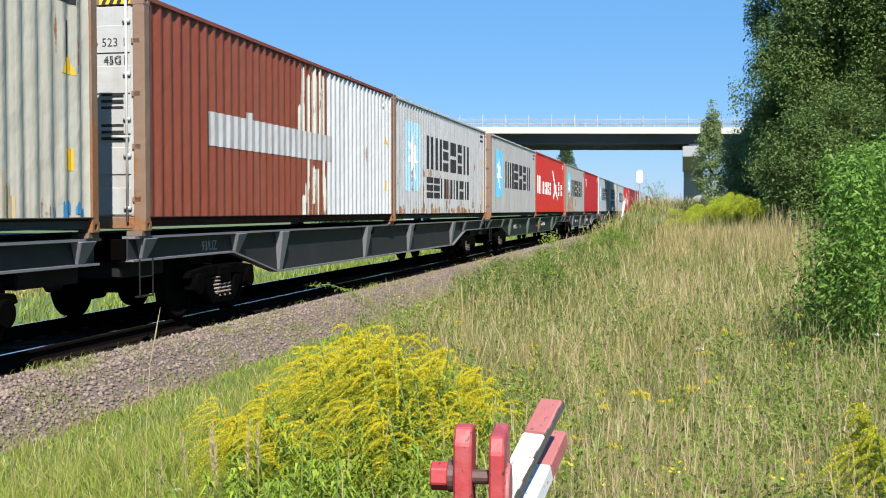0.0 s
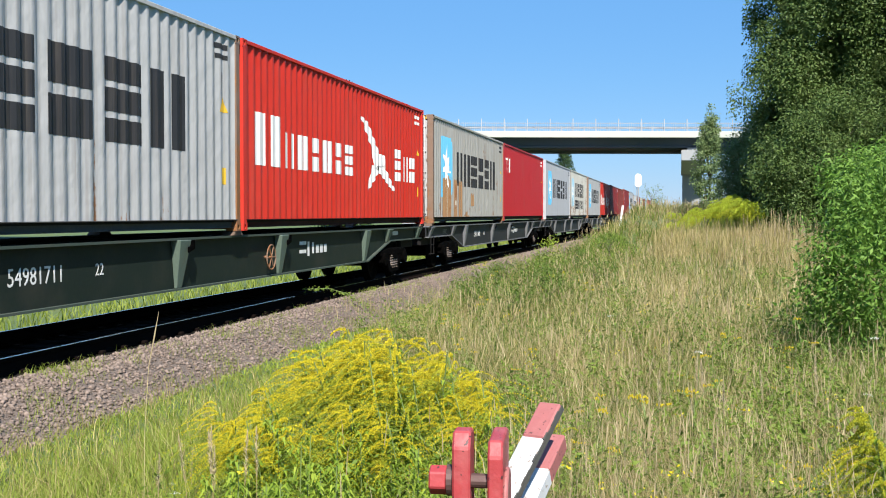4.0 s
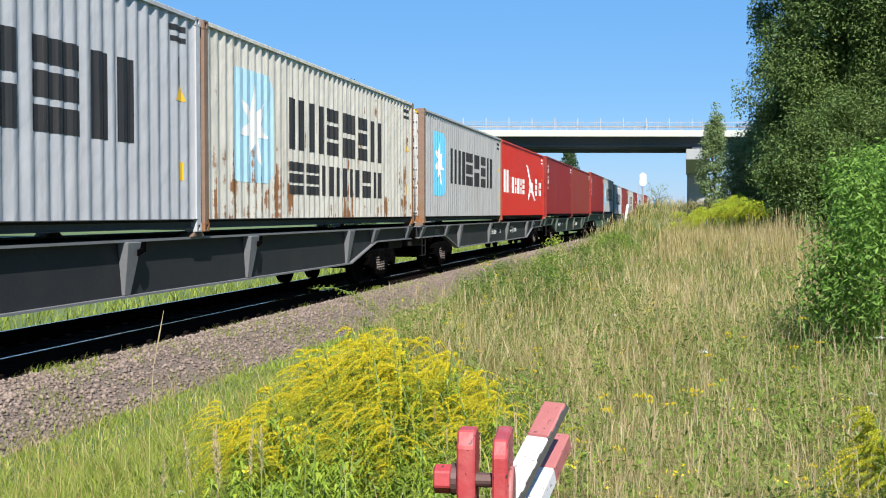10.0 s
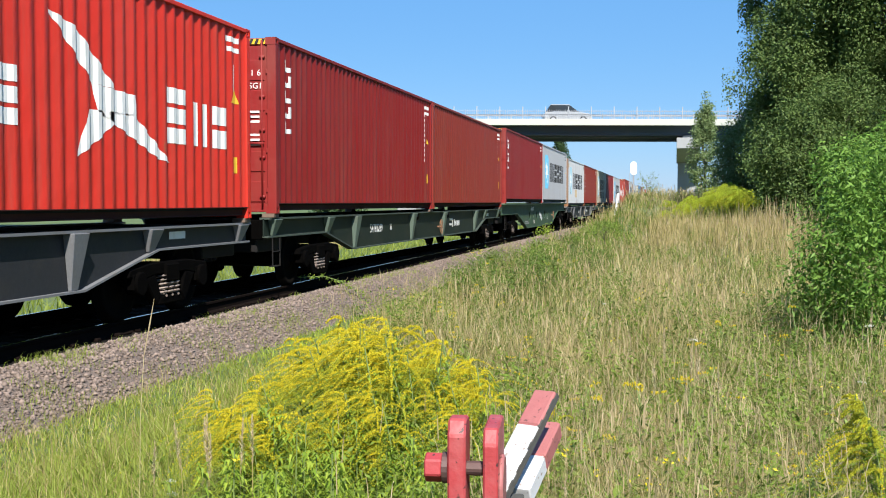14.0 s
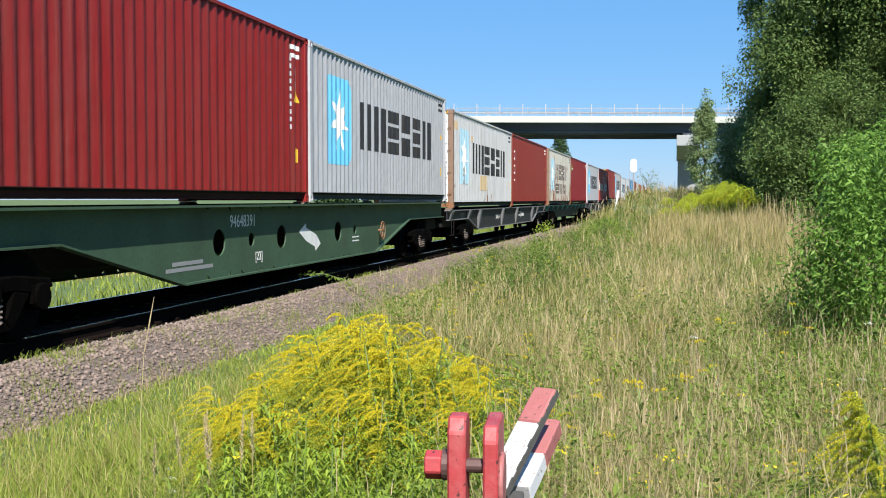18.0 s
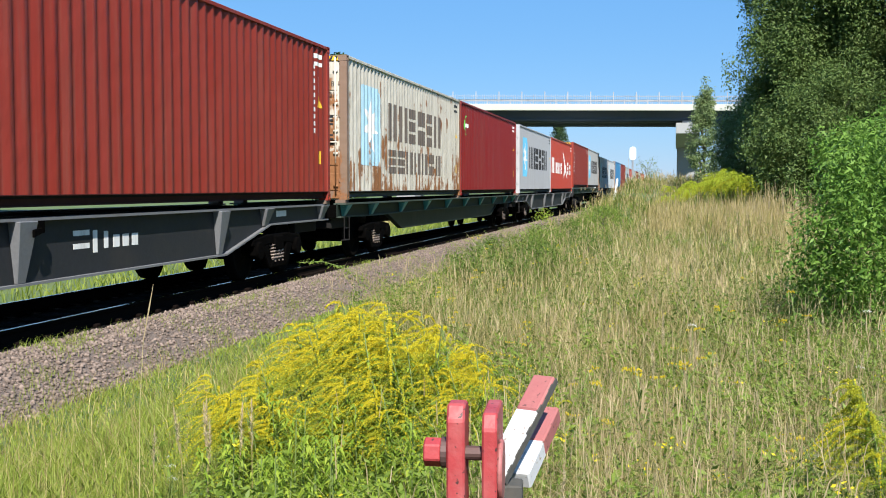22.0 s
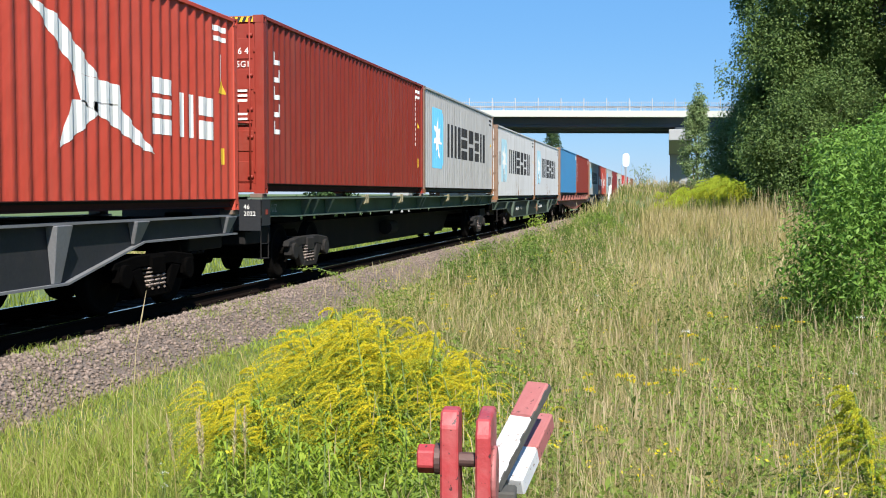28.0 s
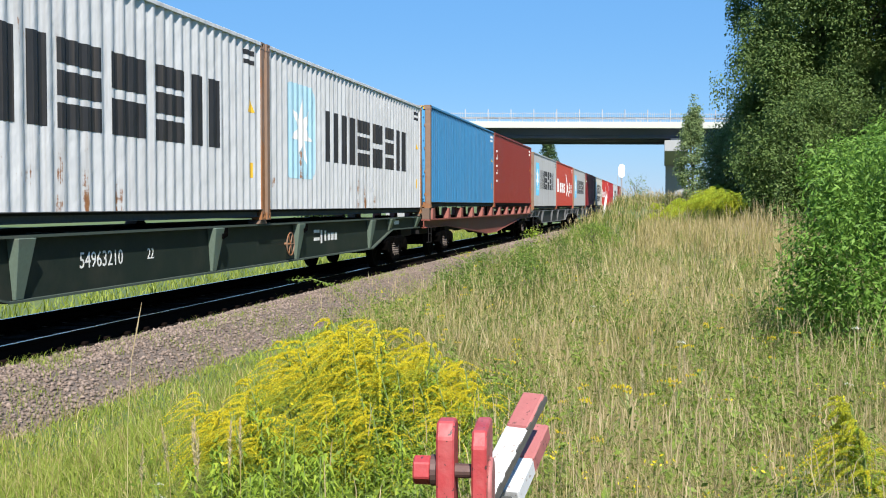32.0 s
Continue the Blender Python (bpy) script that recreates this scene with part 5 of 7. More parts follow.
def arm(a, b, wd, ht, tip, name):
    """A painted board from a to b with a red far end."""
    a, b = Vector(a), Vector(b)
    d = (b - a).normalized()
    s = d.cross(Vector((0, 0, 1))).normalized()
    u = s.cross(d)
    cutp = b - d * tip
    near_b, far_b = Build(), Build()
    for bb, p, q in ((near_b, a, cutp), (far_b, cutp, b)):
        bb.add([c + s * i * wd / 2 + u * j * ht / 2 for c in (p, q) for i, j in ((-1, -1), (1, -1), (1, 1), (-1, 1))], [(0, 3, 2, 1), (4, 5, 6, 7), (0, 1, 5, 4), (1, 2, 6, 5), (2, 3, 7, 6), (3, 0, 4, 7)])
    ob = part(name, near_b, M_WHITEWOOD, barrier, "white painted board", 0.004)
    part("red_end", far_b, M_PINKWOOD, ob, "pale red painted end", 0.004)
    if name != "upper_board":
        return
    # thin dark strip painted in for the shade between the two boards
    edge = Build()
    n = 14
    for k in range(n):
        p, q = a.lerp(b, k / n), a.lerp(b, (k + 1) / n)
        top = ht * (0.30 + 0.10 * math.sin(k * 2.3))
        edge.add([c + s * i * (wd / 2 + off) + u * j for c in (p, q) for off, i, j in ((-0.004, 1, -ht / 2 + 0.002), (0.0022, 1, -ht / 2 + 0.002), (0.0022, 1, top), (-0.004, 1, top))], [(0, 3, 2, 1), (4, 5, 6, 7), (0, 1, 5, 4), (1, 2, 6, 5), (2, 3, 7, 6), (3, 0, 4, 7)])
    part("worn_edge", edge, M_SHADE, ob, "dark strip standing in for shade along the board side")


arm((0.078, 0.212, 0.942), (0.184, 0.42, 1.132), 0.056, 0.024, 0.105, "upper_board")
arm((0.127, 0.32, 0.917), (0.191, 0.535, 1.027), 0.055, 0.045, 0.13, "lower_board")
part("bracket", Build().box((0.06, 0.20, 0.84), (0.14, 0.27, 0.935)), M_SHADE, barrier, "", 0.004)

# ---- plants ----
rng = np.random.default_rng(7)
M_DRY = leafy("dry_grass_straw", (0.22, 0.18, 0.06), (0.68, 0.565, 0.27), 0.6, 0.3)
M_HEAD = leafy("dry_seed_heads", (0.40, 0.31, 0.17), (0.60, 0.49, 0.30), 0.7, 0.3)
M_PALE = leafy("bleached_straw", (0.50, 0.42, 0.20), (0.72, 0.62, 0.36), 0.6, 0.3)
M_GRASS = leafy("meadow_grass_green", (0.065, 0.115, 0.016), (0.29, 0.36, 0.07), 0.5, 0.4)
M_VERGE = leafy("verge_grass_bright", (0.20, 0.28, 0.035), (0.38, 0.43, 0.09), 0.5, 0.4)
M_FRESH = leafy("fresh_verge_green", (0.27, 0.37, 0.035), (0.44, 0.52, 0.08), 0.5, 0.4)
M_WEED = leafy("weed_leaves", (0.15, 0.24, 0.03), (0.29, 0.39, 0.07), 0.5, 0.45)
M_RODLEAF = leafy("goldenrod_leaves", (0.20, 0.32, 0.03), (0.44, 0.54, 0.07), 0.45, 0.45)
M_RODFLOWER = leafy("goldenrod_florets", (0.72, 0.58, 0.018), (0.80, 0.70, 0.05), 0.6, 0.4)
M_TANSY = leafy("tansy_heads", (0.55, 0.42, 0.02), (0.70, 0.56, 0.04), 0.6, 0.2)
M_TREE = leafy("tree_leaves", (0.095, 0.168, 0.042), (0.195, 0.275, 0.083), 0.55, 0.4)
M_TREELIGHT = leafy("young_tree_leaves", (0.15, 0.23, 0.08), (0.30, 0.38, 0.17), 0.55, 0.38)
M_BUSH = leafy("bush_leaves", (0.10, 0.22, 0.03), (0.27, 0.45, 0.085), 0.5, 0.45)
M_WEEDDARK = leafy("dark_weed_leaves", (0.10, 0.17, 0.028), (0.22, 0.31, 0.06), 0.5, 0.45)
M_TREEDARK = leafy("dark_tree_leaves", (0.048, 0.088, 0.018), (0.10, 0.15, 0.035), 0.55, 0.36)
M_CONIFER = leafy("conifer_needles", (0.03, 0.065, 0.02), (0.07, 0.12, 0.04), 0.6, 0.1)
M_RODFAR = leafy("goldenrod_far_bloom", (0.50, 0.64, 0.06), (0.72, 0.74, 0.08), 0.6, 0.5)
M_RODBUD = leafy("goldenrod_buds", (0.46, 0.48, 0.03), (0.60, 0.58, 0.05), 0.6, 0.4)
M_SPIKE = leafy("pale_reed_spikes", (0.72, 0.58, 0.36), (0.84, 0.70, 0.48), 0.7, 0.5)
M_BARK = surface("bark", (0.13, 0.10, 0.08), 0.9, fine=25, coarse=3, spread=0.4, relief=0.8, depth=0.02)
M_STALK = surface("green_stalk", (0.16, 0.22, 0.06), 0.7, dirty=0.2)
M_PETAL = leafy("white_petals", (0.75, 0.75, 0.72), (0.85, 0.85, 0.82), 0.6, 0.2)


def join_arrays(name, v, quads, tris, material):
    me = bpy.data.meshes.new(name)
    nv, nq, nt2 = len(v), len(quads), len(tris)
    me.vertices.add(nv)
    me.vertices.foreach_set("co", np.asarray(v, np.float32).ravel())
    loops = np.concatenate([np.asarray(quads, np.int32).ravel(), np.asarray(tris, np.int32).ravel()])
    me.loops.add(len(loops))
    me.loops.foreach_set("vertex_index", loops)
    me.polygons.add(nq + nt2)
    me.polygons.foreach_set("loop_start", np.concatenate([np.arange(nq) * 4, nq * 4 + np.arange(nt2) * 3]).astype(np.int32))
    me.update(calc_edges=True)
    me.materials.append(material)
    return me


def tussocks(n, r0, r1, each, scatter):
    """Points gathered in tufts, with the way each leans from the middle of its tuft."""
    x, y, r = field(n // each, r0, r1)
    a = rng.uniform(0, 2 * np.pi, (len(x), each))
    q = np.abs(rng.normal(0, 1, (len(x), each))) * scatter * (1 + r[:, None] / 25)
    return (x[:, None] + q * np.cos(a)).ravel(), (y[:, None] + q * np.sin(a)).ravel(), np.repeat(r, each), a.ravel()


def blades(name, base, height, width, lean, material, way=None):
    """One narrow bent blade for each base point."""
    n = len(base)
    a = rng.uniform(0, 2 * np.pi, n)
    side = np.stack([np.cos(a), np.sin(a), np.zeros(n)], 1) * width[:, None] / 2
    b = rng.uniform(0, 2 * np.pi, n) if way is None else way + rng.normal(0, 0.7, n)
    tip = np.stack([np.cos(b), np.sin(b), np.zeros(n)], 1) * (lean * height)[:, None]
    up = np.array([0, 0, 1.0])
    mid = base + up * (height * 0.55)[:, None] + tip * 0.3
    end = base + up * (height * (1 - 0.25 * lean))[:, None] + tip
    v = np.stack([base - side, base + side, mid + side * 0.8, mid - side * 0.8, end], 1).reshape(-1, 3)
    k = np.arange(n)[:, None] * 5
    return join_arrays(name, v, k + np.array([[0, 1, 2, 3]]), k + np.array([[3, 2, 4]]), material), end


def field(n, r0, r1, a0=-40, a1=16):
    """Points in a fan about the standing place, as dense by angle near as far."""
    r = np.exp(rng.uniform(np.log(r0), np.log(r1), n))
    a = np.radians(rng.uniform(a0, a1, n))
    return 7.69 + r * np.sin(a), r * np.cos(a), r


def on_land(x, y):
    return np.stack([x, y, land(x, y) - 0.02], 1)


def edge_of_tall(y):
    return 4.35 + 1.7 * (1 - rise(6.5, 14, y)) + 0.2 * np.sin(y * 0.9)


def patchy(x, y, k=1.0):
    """Slow drifts in how the meadow is mixed, 0 to 1."""
    return 0.5 + 0.25 * np.sin(x * 1.9 * k + 1.1 * np.sin(y * 0.8 * k)) + 0.25 * np.sin(y * 1.1 * k + 1.7 * np.sin(x * 1.3 * k) + 2)


# tall dry stems with seed heads
x, y, r = field(165000, 1.7, 85)
keep = (x > edge_of_tall(y) + rng.normal(0, 0.3, len(x))) & (rng.random(len(x)) < 0.12 + 0.88 * patchy(x, y) ** 1.3) & ~((x < 7.05) & (y < 6.6))
x, y, r = x[keep], y[keep], r[keep]
h = rng.uniform(0.40, 0.92, len(x)) * (0.75 + 0.3 * patchy(y, x))
me, tips = blades("tall_dry_grass", on_land(x, y), h, 0.0019 * np.maximum(1, r / 5.5), rng.beta(1.1, 2.0, len(x)), M_DRY)
tagged(new("tall_dry_grass", me), "tall dry straw-coloured meadow grass on the bank", "grass", kind="stuff")
pick = rng.random(len(x)) < 0.30
hb = tips[pick] - np.array([0, 0, 0.09])
me, _ = blades("grass_seed_heads", hb, rng.uniform(0.08, 0.17, len(hb)), 0.0036 * np.maximum(1, r[pick] / 6), rng.uniform(0.1, 0.5, len(hb)), M_HEAD)
tagged(new("grass_seed_heads", me), "pale brown seed heads of dry grass", "grass", kind="stuff")
# green blades among them, in tufts
x, y, r, way = tussocks(240000, 1.7, 85, 30, 0.05)
keep = (x > edge_of_tall(y) - 0.3 + rng.normal(0, 0.25, len(x))) & (rng.random(len(x)) < 1.1 - 0.85 * patchy(x, y))
x, y, r, way = x[keep], y[keep], r[keep], way[keep]
me, _ = blades("green_meadow_grass", on_land(x, y), rng.uniform(0.15, 0.62, len(x)), 0.003 * np.maximum(1, r / 6), rng.uniform(0.2, 1.0, len(x)), M_GRASS, way)
tagged(new("green_meadow_grass", me), "green meadow grass growing between dry stems", "grass", kind="stuff")
# bent straw tufts
x, y, r, way = tussocks(90000, 1.7, 60, 24, 0.045)
keep = (x > edge_of_tall(y)) & (rng.random(len(x)) < 0.2 + 0.8 * patchy(x + 3, y + 5)) & ~((x < 7.05) & (y < 6.6))
x, y, r, way = x[keep], y[keep], r[keep], way[keep]
me, _ = blades("bent_dry_grass", on_land(x, y), rng.uniform(0.2, 0.6, len(x)), 0.0022 * np.maximum(1, r / 5.5), rng.uniform(0.3, 1.2, len(x)), M_DRY, way)
tagged(new("bent_dry_grass", me), "tufts of bent dry grass on the bank", "grass", kind="stuff")
# short verge
x, y, r = field(210000, 3.0, 80, -46)
keep = (x < edge_of_tall(y) + 0.2) & (x > 2.15 + 0.2 * np.sin(y * 1.1) + 0.12 * np.sin(y * 3.7 + 1) + rng.normal(0, 0.22, len(x)))
x, y, r = x[keep], y[keep], r[keep]
for name, pick, mt in (("verge_grass", y < 13, M_VERGE), ("fresh_verge_grass", y >= 13, M_FRESH)):
    px, py, pr = x[pick], y[pick], r[pick]
    me, _ = blades(name, on_land(px, py), rng.uniform(0.05, 0.21, len(px)) * (0.6 + 0.7 * rise(2.2, 3.6, px)), 0.0065 * np.maximum(1, pr / 8), rng.uniform(0.2, 0.9, len(px)), mt)
    tagged(new(name, me), "short bright green grass along the ballast", "grass", kind="stuff")
x, y, r = field(28000, 3.0, 60, -46)
keep = (x < edge_of_tall(y) + 0.2) & ((y < 13) | (x > 3.6)) & (x > 2.3 + rng.normal(0, 0.2, len(x)))
x, y, r = x[keep], y[keep], r[keep]
me, _ = blades("verge_dry_grass", on_land(x, y), rng.uniform(0.12, 0.38, len(x)), 0.0035 * np.maximum(1, r / 7), rng.uniform(0.1, 0.7, len(x)), M_DRY)
tagged(new("verge_dry_grass", me), "thin dry stems in the short verge grass", "grass", kind="stuff")
x, y, r = field(150000, 3.0, 45, -46)
keep = (x < edge_of_tall(y) + 0.4) & (x > 2.22 + 0.2 * np.sin(y * 1.1) + 0.14 * np.sin(y * 4.3) + rng.normal(0, 0.24, len(x)))
x, y, r = x[keep], y[keep], r[keep]
straw = rng.random(len(x)) < 0.22 + 0.3 * (patchy(x + 1, y, 1.6) > 0.72)
for name, pick, mt, lab in (("verge_moss_grass", ~straw, M_FRESH, "low soft green grass close to the ground"), ("verge_thatch", straw, M_DRY, "dry thatch lying in the short grass")):
    px, py, pr = x[pick], y[pick], r[pick]
    me, _ = blades(name, on_land(px, py), rng.uniform(0.03, 0.10, len(px)), 0.008 * np.maximum(1, pr / 8), rng.uniform(0.5, 1.3, len(px)), mt)
    tagged(new(name, me), lab, "grass", kind="stuff")
# long bleached stalks leaning every way
x, y, r = field(5200, 2.4, 28)
keep = (x > edge_of_tall(y) + 0.1) & ~((x < 7.05) & (y < 6.6))
x, y, r = x[keep], y[keep], r[keep]
me, tips = blades("bleached_stalks", on_land(x, y), rng.uniform(0.6, 1.0, len(x)), 0.0022 * np.maximum(1, r / 5), rng.uniform(0.1, 0.9, len(x)), M_PALE)
tagged(new("bleached_stalks", me), "long bleached grass stalks leaning over the meadow", "grass", kind="stuff")
# stand of pale reed grass before the trees
x, y = rng.normal(9.85, 0.7, 1300), rng.uniform(22, 34, 1300)
me, tips = blades("pale_reed_grass", on_land(x, y), rng.uniform(0.6, 1.4, len(x)) * (0.65 + 0.35 * rise(9.2, 10.2, x)), np.full(len(x), 0.0085), rng.uniform(0.02, 0.3, len(x)), M_DRY)
tagged(new("pale_reed_grass", me), "stand of tall pale reed grass before the trees", "grass", kind="stuff")
hb = tips[::3] - np.array([0, 0, 0.16])
me, _ = blades("reed_plumes", hb, rng.uniform(0.18, 0.30, len(hb)), np.full(len(hb), 0.013), rng.uniform(0.05, 0.35, len(hb)), M_HEAD)
tagged(new("reed_plumes", me), "soft tan plumes of the reed grass", "grass", kind="stuff")
# ripe grass at the foot of the far goldenrod
own = np.random.default_rng(77)
x, y = own.uniform(6.9, 10.7, 2600), own.uniform(29, 36.8, 2600)
me, _ = blades("ripe_grass", on_land(x, y), own.uniform(0.4, 0.95, len(x)), np.full(len(x), 0.010), own.uniform(0.05, 0.4, len(x)), M_DRY)
tagged(new("ripe_grass", me), "ripe straw-coloured grass below the far goldenrod", "grass", kind="stuff")
# grass tufts on the ballast
tx, ty = 2.5 - 1.3 * rng.random(330) ** 2.2, 7 + 38 * rng.random(330) ** 1.5
x = np.repeat(tx, 40) + rng.normal(0, 0.09, 13200)
y = np.repeat(ty, 40) + rng.normal(0, 0.16, 13200)
me, _ = blades("ballast_tufts", np.stack([x, y, np.interp(x, [0, 1.3, 1.75, 2.35], [-0.14, -0.14, -0.17, -0.5])], 1), rng.uniform(0.03, 0.13, 13200), np.full(13200, 0.005), rng.uniform(0.3, 0.9, 13200), M_VERGE)
tagged(new("ballast_tufts", me), "small grass tufts growing between ballast stones", "grass", kind="stuff")
# meadow all round the standing place
a = rng.uniform(np.radians(13), np.radians(324), 80000)
r = 30 * rng.random(80000) ** 0.8
x, y = 7.69 + r * np.sin(a), r * np.cos(a)
keep = (x > 2.4) & (np.hypot(x - 7.69, y) > 0.5)
x, y = x[keep], y[keep]
half = rng.random(len(x)) < 0.4
me, _ = blades("surrounding_dry_grass", on_land(x[half], y[half]), rng.uniform(0.2, 0.6, half.sum()), np.full(half.sum(), 0.012), rng.uniform(0.2, 0.8, half.sum()), M_DRY)
tagged(new("surrounding_dry_grass", me), "dry meadow grass behind the barrier", "grass", kind="stuff")
x, y = x[~half], y[~half]
me, _ = blades("surrounding_meadow_grass", on_land(x, y), rng.uniform(0.1, 0.45, len(x)), np.full(len(x), 0.016), rng.uniform(0.2, 0.8, len(x)), M_GRASS)
tagged(new("surrounding_meadow_grass", me), "trodden meadow grass behind the barrier", "grass", kind="stuff")
# meadow beyond the track
x = -rng.uniform(2.5, 30, 42000)
y = rng.uniform(6, 100, 42000)
me, _ = blades("far_meadow_grass", on_land(x, y), rng.uniform(0.15, 0.45, len(x)), np.full(len(x), 0.03), rng.uniform(0.2, 0.7, len(x)), M_VERGE)
tagged(new("far_meadow_grass", me), "bright green meadow behind the railway", "grass", kind="stuff")
x = -rng.uniform(8, 11, 9000)
y = rng.uniform(10, 90, 9000)
me, _ = blades("pale_dry_strip", on_land(x, y), rng.uniform(0.2, 0.5, len(x)), np.full(len(x), 0.04), rng.uniform(0.2, 0.6, len(x)), M_DRY)
tagged(new("pale_dry_strip", me), "strip of pale dry grass behind the railway", "grass", kind="stuff")


def leaf_cloud(centres, spread, count, size, droop=0.0, wide=0.27, simple=False):
    """Pointed leaves scattered about clump centres, facing mostly out and up."""
    c = np.repeat(centres, count, 0)
    n = len(c)
    off = np.clip(rng.normal(0, 1, (n, 3)), -1.7, 1.7)
    p = c + off * spread
    face = off / (np.linalg.norm(off, axis=1)[:, None] + 1e-9) * 0.6 + np.array([0, 0, 0.45]) + rng.normal(0, 0.45, (n, 3))
    face /= np.linalg.norm(face, axis=1)[:, None] + 1e-9
    d = rng.normal(0, 1, (n, 3)) - np.array([0, 0, 0.5 + 1.5 * droop])
    d -= face * np.sum(d * face, 1)[:, None]
    d /= np.linalg.norm(d, axis=1)[:, None] + 1e-9
    s = np.cross(d, face)
    L = (size * rng.uniform(0.6, 1.3, n))[:, None]
    if simple:
        v = np.stack([p - s * L * wide, p + s * L * wide, p + d * L], 1).reshape(-1, 3)
        return v, np.arange(n)[:, None] * 3 + np.array([[0, 1, 2]])
    v = np.stack([p, p + d * L * 0.45 + s * L * wide, p + d * L, p + d * L * 0.45 - s * L * wide], 1).reshape(-1, 3)
    return v, np.arange(n)[:, None] * 4 + np.array([[0, 1, 2, 3]])


def crown_points(n, centre, radii, hollow=0.5, ragged=0.16):
    u = rng.normal(0, 1, (n, 3))
    u /= np.linalg.norm(u, axis=1)[:, None]
    f = (hollow + (1 - hollow) * rng.random(n) ** 0.5)
    f *= 1 + ragged * np.sin(u[:, 0] * 5 + u[:, 2] * 4) * np.cos(u[:, 1] * 6 + u[:, 2] * 3)
    return np.asarray(centre) + u * f[:, None] * np.asarray(radii)


def bough_points(n, centre, radii):
    """Clumps gathered on boughs, with dark hollows between them."""
    own = np.random.default_rng(int(1000 * radii[0]) + n)
    nb = max(8, n // 6)
    u = own.normal(0, 1, (nb, 3))
    u /= np.linalg.norm(u, axis=1)[:, None]
    mid = u * own.uniform(0.55, 0.98, nb)[:, None]
    big = own.uniform(0.07, 0.19, nb)
    k = own.integers(0, nb, n)
    o = own.normal(0, 1, (n, 3))
    o /= np.linalg.norm(o, axis=1)[:, None]
    o[:, 2] = o[:, 2] * 1.1 - 0.15
    return np.asarray(centre) + (mid[k] + o * (big[k] * own.uniform(0.5, 1.0, n))[:, None]) * np.asarray(radii)


# broad-leaved weeds in the meadow
cx, cy, cr = field(520, 2.2, 40)
keep = (cx > edge_of_tall(cy) - 0.2)
wx, wy = cx[keep], cy[keep]
extra_y = rng.uniform(18, 34, 90)
extra_x = 4.4 + 0.13 * (extra_y - 20) + rng.normal(0, 0.4, 90)
wx, wy = np.concatenate([wx, extra_x]), np.concatenate([wy, extra_y])
# denser patches of weeds
pxs, pys, prs = field(120, 2.6, 40)
keep = (pxs > edge_of_tall(pys) + 0.1)
pxs, pys, prs = pxs[keep], pys[keep], prs[keep]
far = np.repeat(0.16 + prs * 0.012, 16)
wx = np.concatenate([wx, np.repeat(pxs, 16) + rng.normal(0, 1, len(far)) * far])
wy = np.concatenate([wy, np.repeat(pys, 16) + rng.normal(0, 1, len(far)) * far * 1.6])
wx = np.concatenate([wx, rng.normal(8.15, 0.16, 70), rng.normal(8.05, 0.25, 60), rng.normal(7.75, 0.1, 24)])
wy = np.concatenate([wy, rng.normal(4.0, 0.35, 70), rng.normal(6.6, 0.6, 60), rng.normal(3.4, 0.2, 24)])
dark = (np.arange(len(wx)) % 2 == 1) & (wy > 9)
dx, dy = wx[dark], wy[dark]
wx, wy = wx[~dark], wy[~dark]
dl = np.concatenate([np.stack([dx + rng.normal(0, 0.05, len(dx)), dy, land(dx, dy) + f], 1) for f in (0.12, 0.28, 0.42, 0.55)])
v, f = leaf_cloud(dl, np.array([0.05, 0.05, 0.07]), 24, 0.040, 0.0, 0.17)
tagged(new("dark_meadow_weeds", join_arrays("dark_meadow_weeds", v, f, np.zeros((0, 3), int), M_WEEDDARK)), "dark green leafy weeds among the grass", "weeds", kind="stuff")
cz = land(wx, wy)
cl = np.concatenate([np.stack([wx + rng.normal(0, 0.05, len(wx)), wy, cz + f], 1) for f in (0.15, 0.32, 0.48)])
v, f = leaf_cloud(cl, np.array([0.04, 0.04, 0.06]), 24, 0.040, -0.2, 0.17)
tagged(new("meadow_weeds", join_arrays("meadow_weeds", v, f, np.zeros((0, 3), int), M_WEED)), "broad-leaved green weeds among the grass", "weeds", kind="stuff")
# yellow tansy heads
cx, cy, cr = field(230, 3.0, 30)
keep = cx > edge_of_tall(cy)
cx, cy = cx[keep], cy[keep]
cl = np.stack([cx, cy, land(cx, cy) + rng.uniform(0.4, 0.75, len(cx))], 1)
v, f = leaf_cloud(cl, np.array([0.03, 0.03, 0.012]), 10, 0.016)
tagged(new("yellow_wildflowers", join_arrays("yellow_wildflowers", v, f, np.zeros((0, 3), int), M_RODFLOWER)), "scattered small yellow wildflower heads", "wildflowers", kind="stuff")


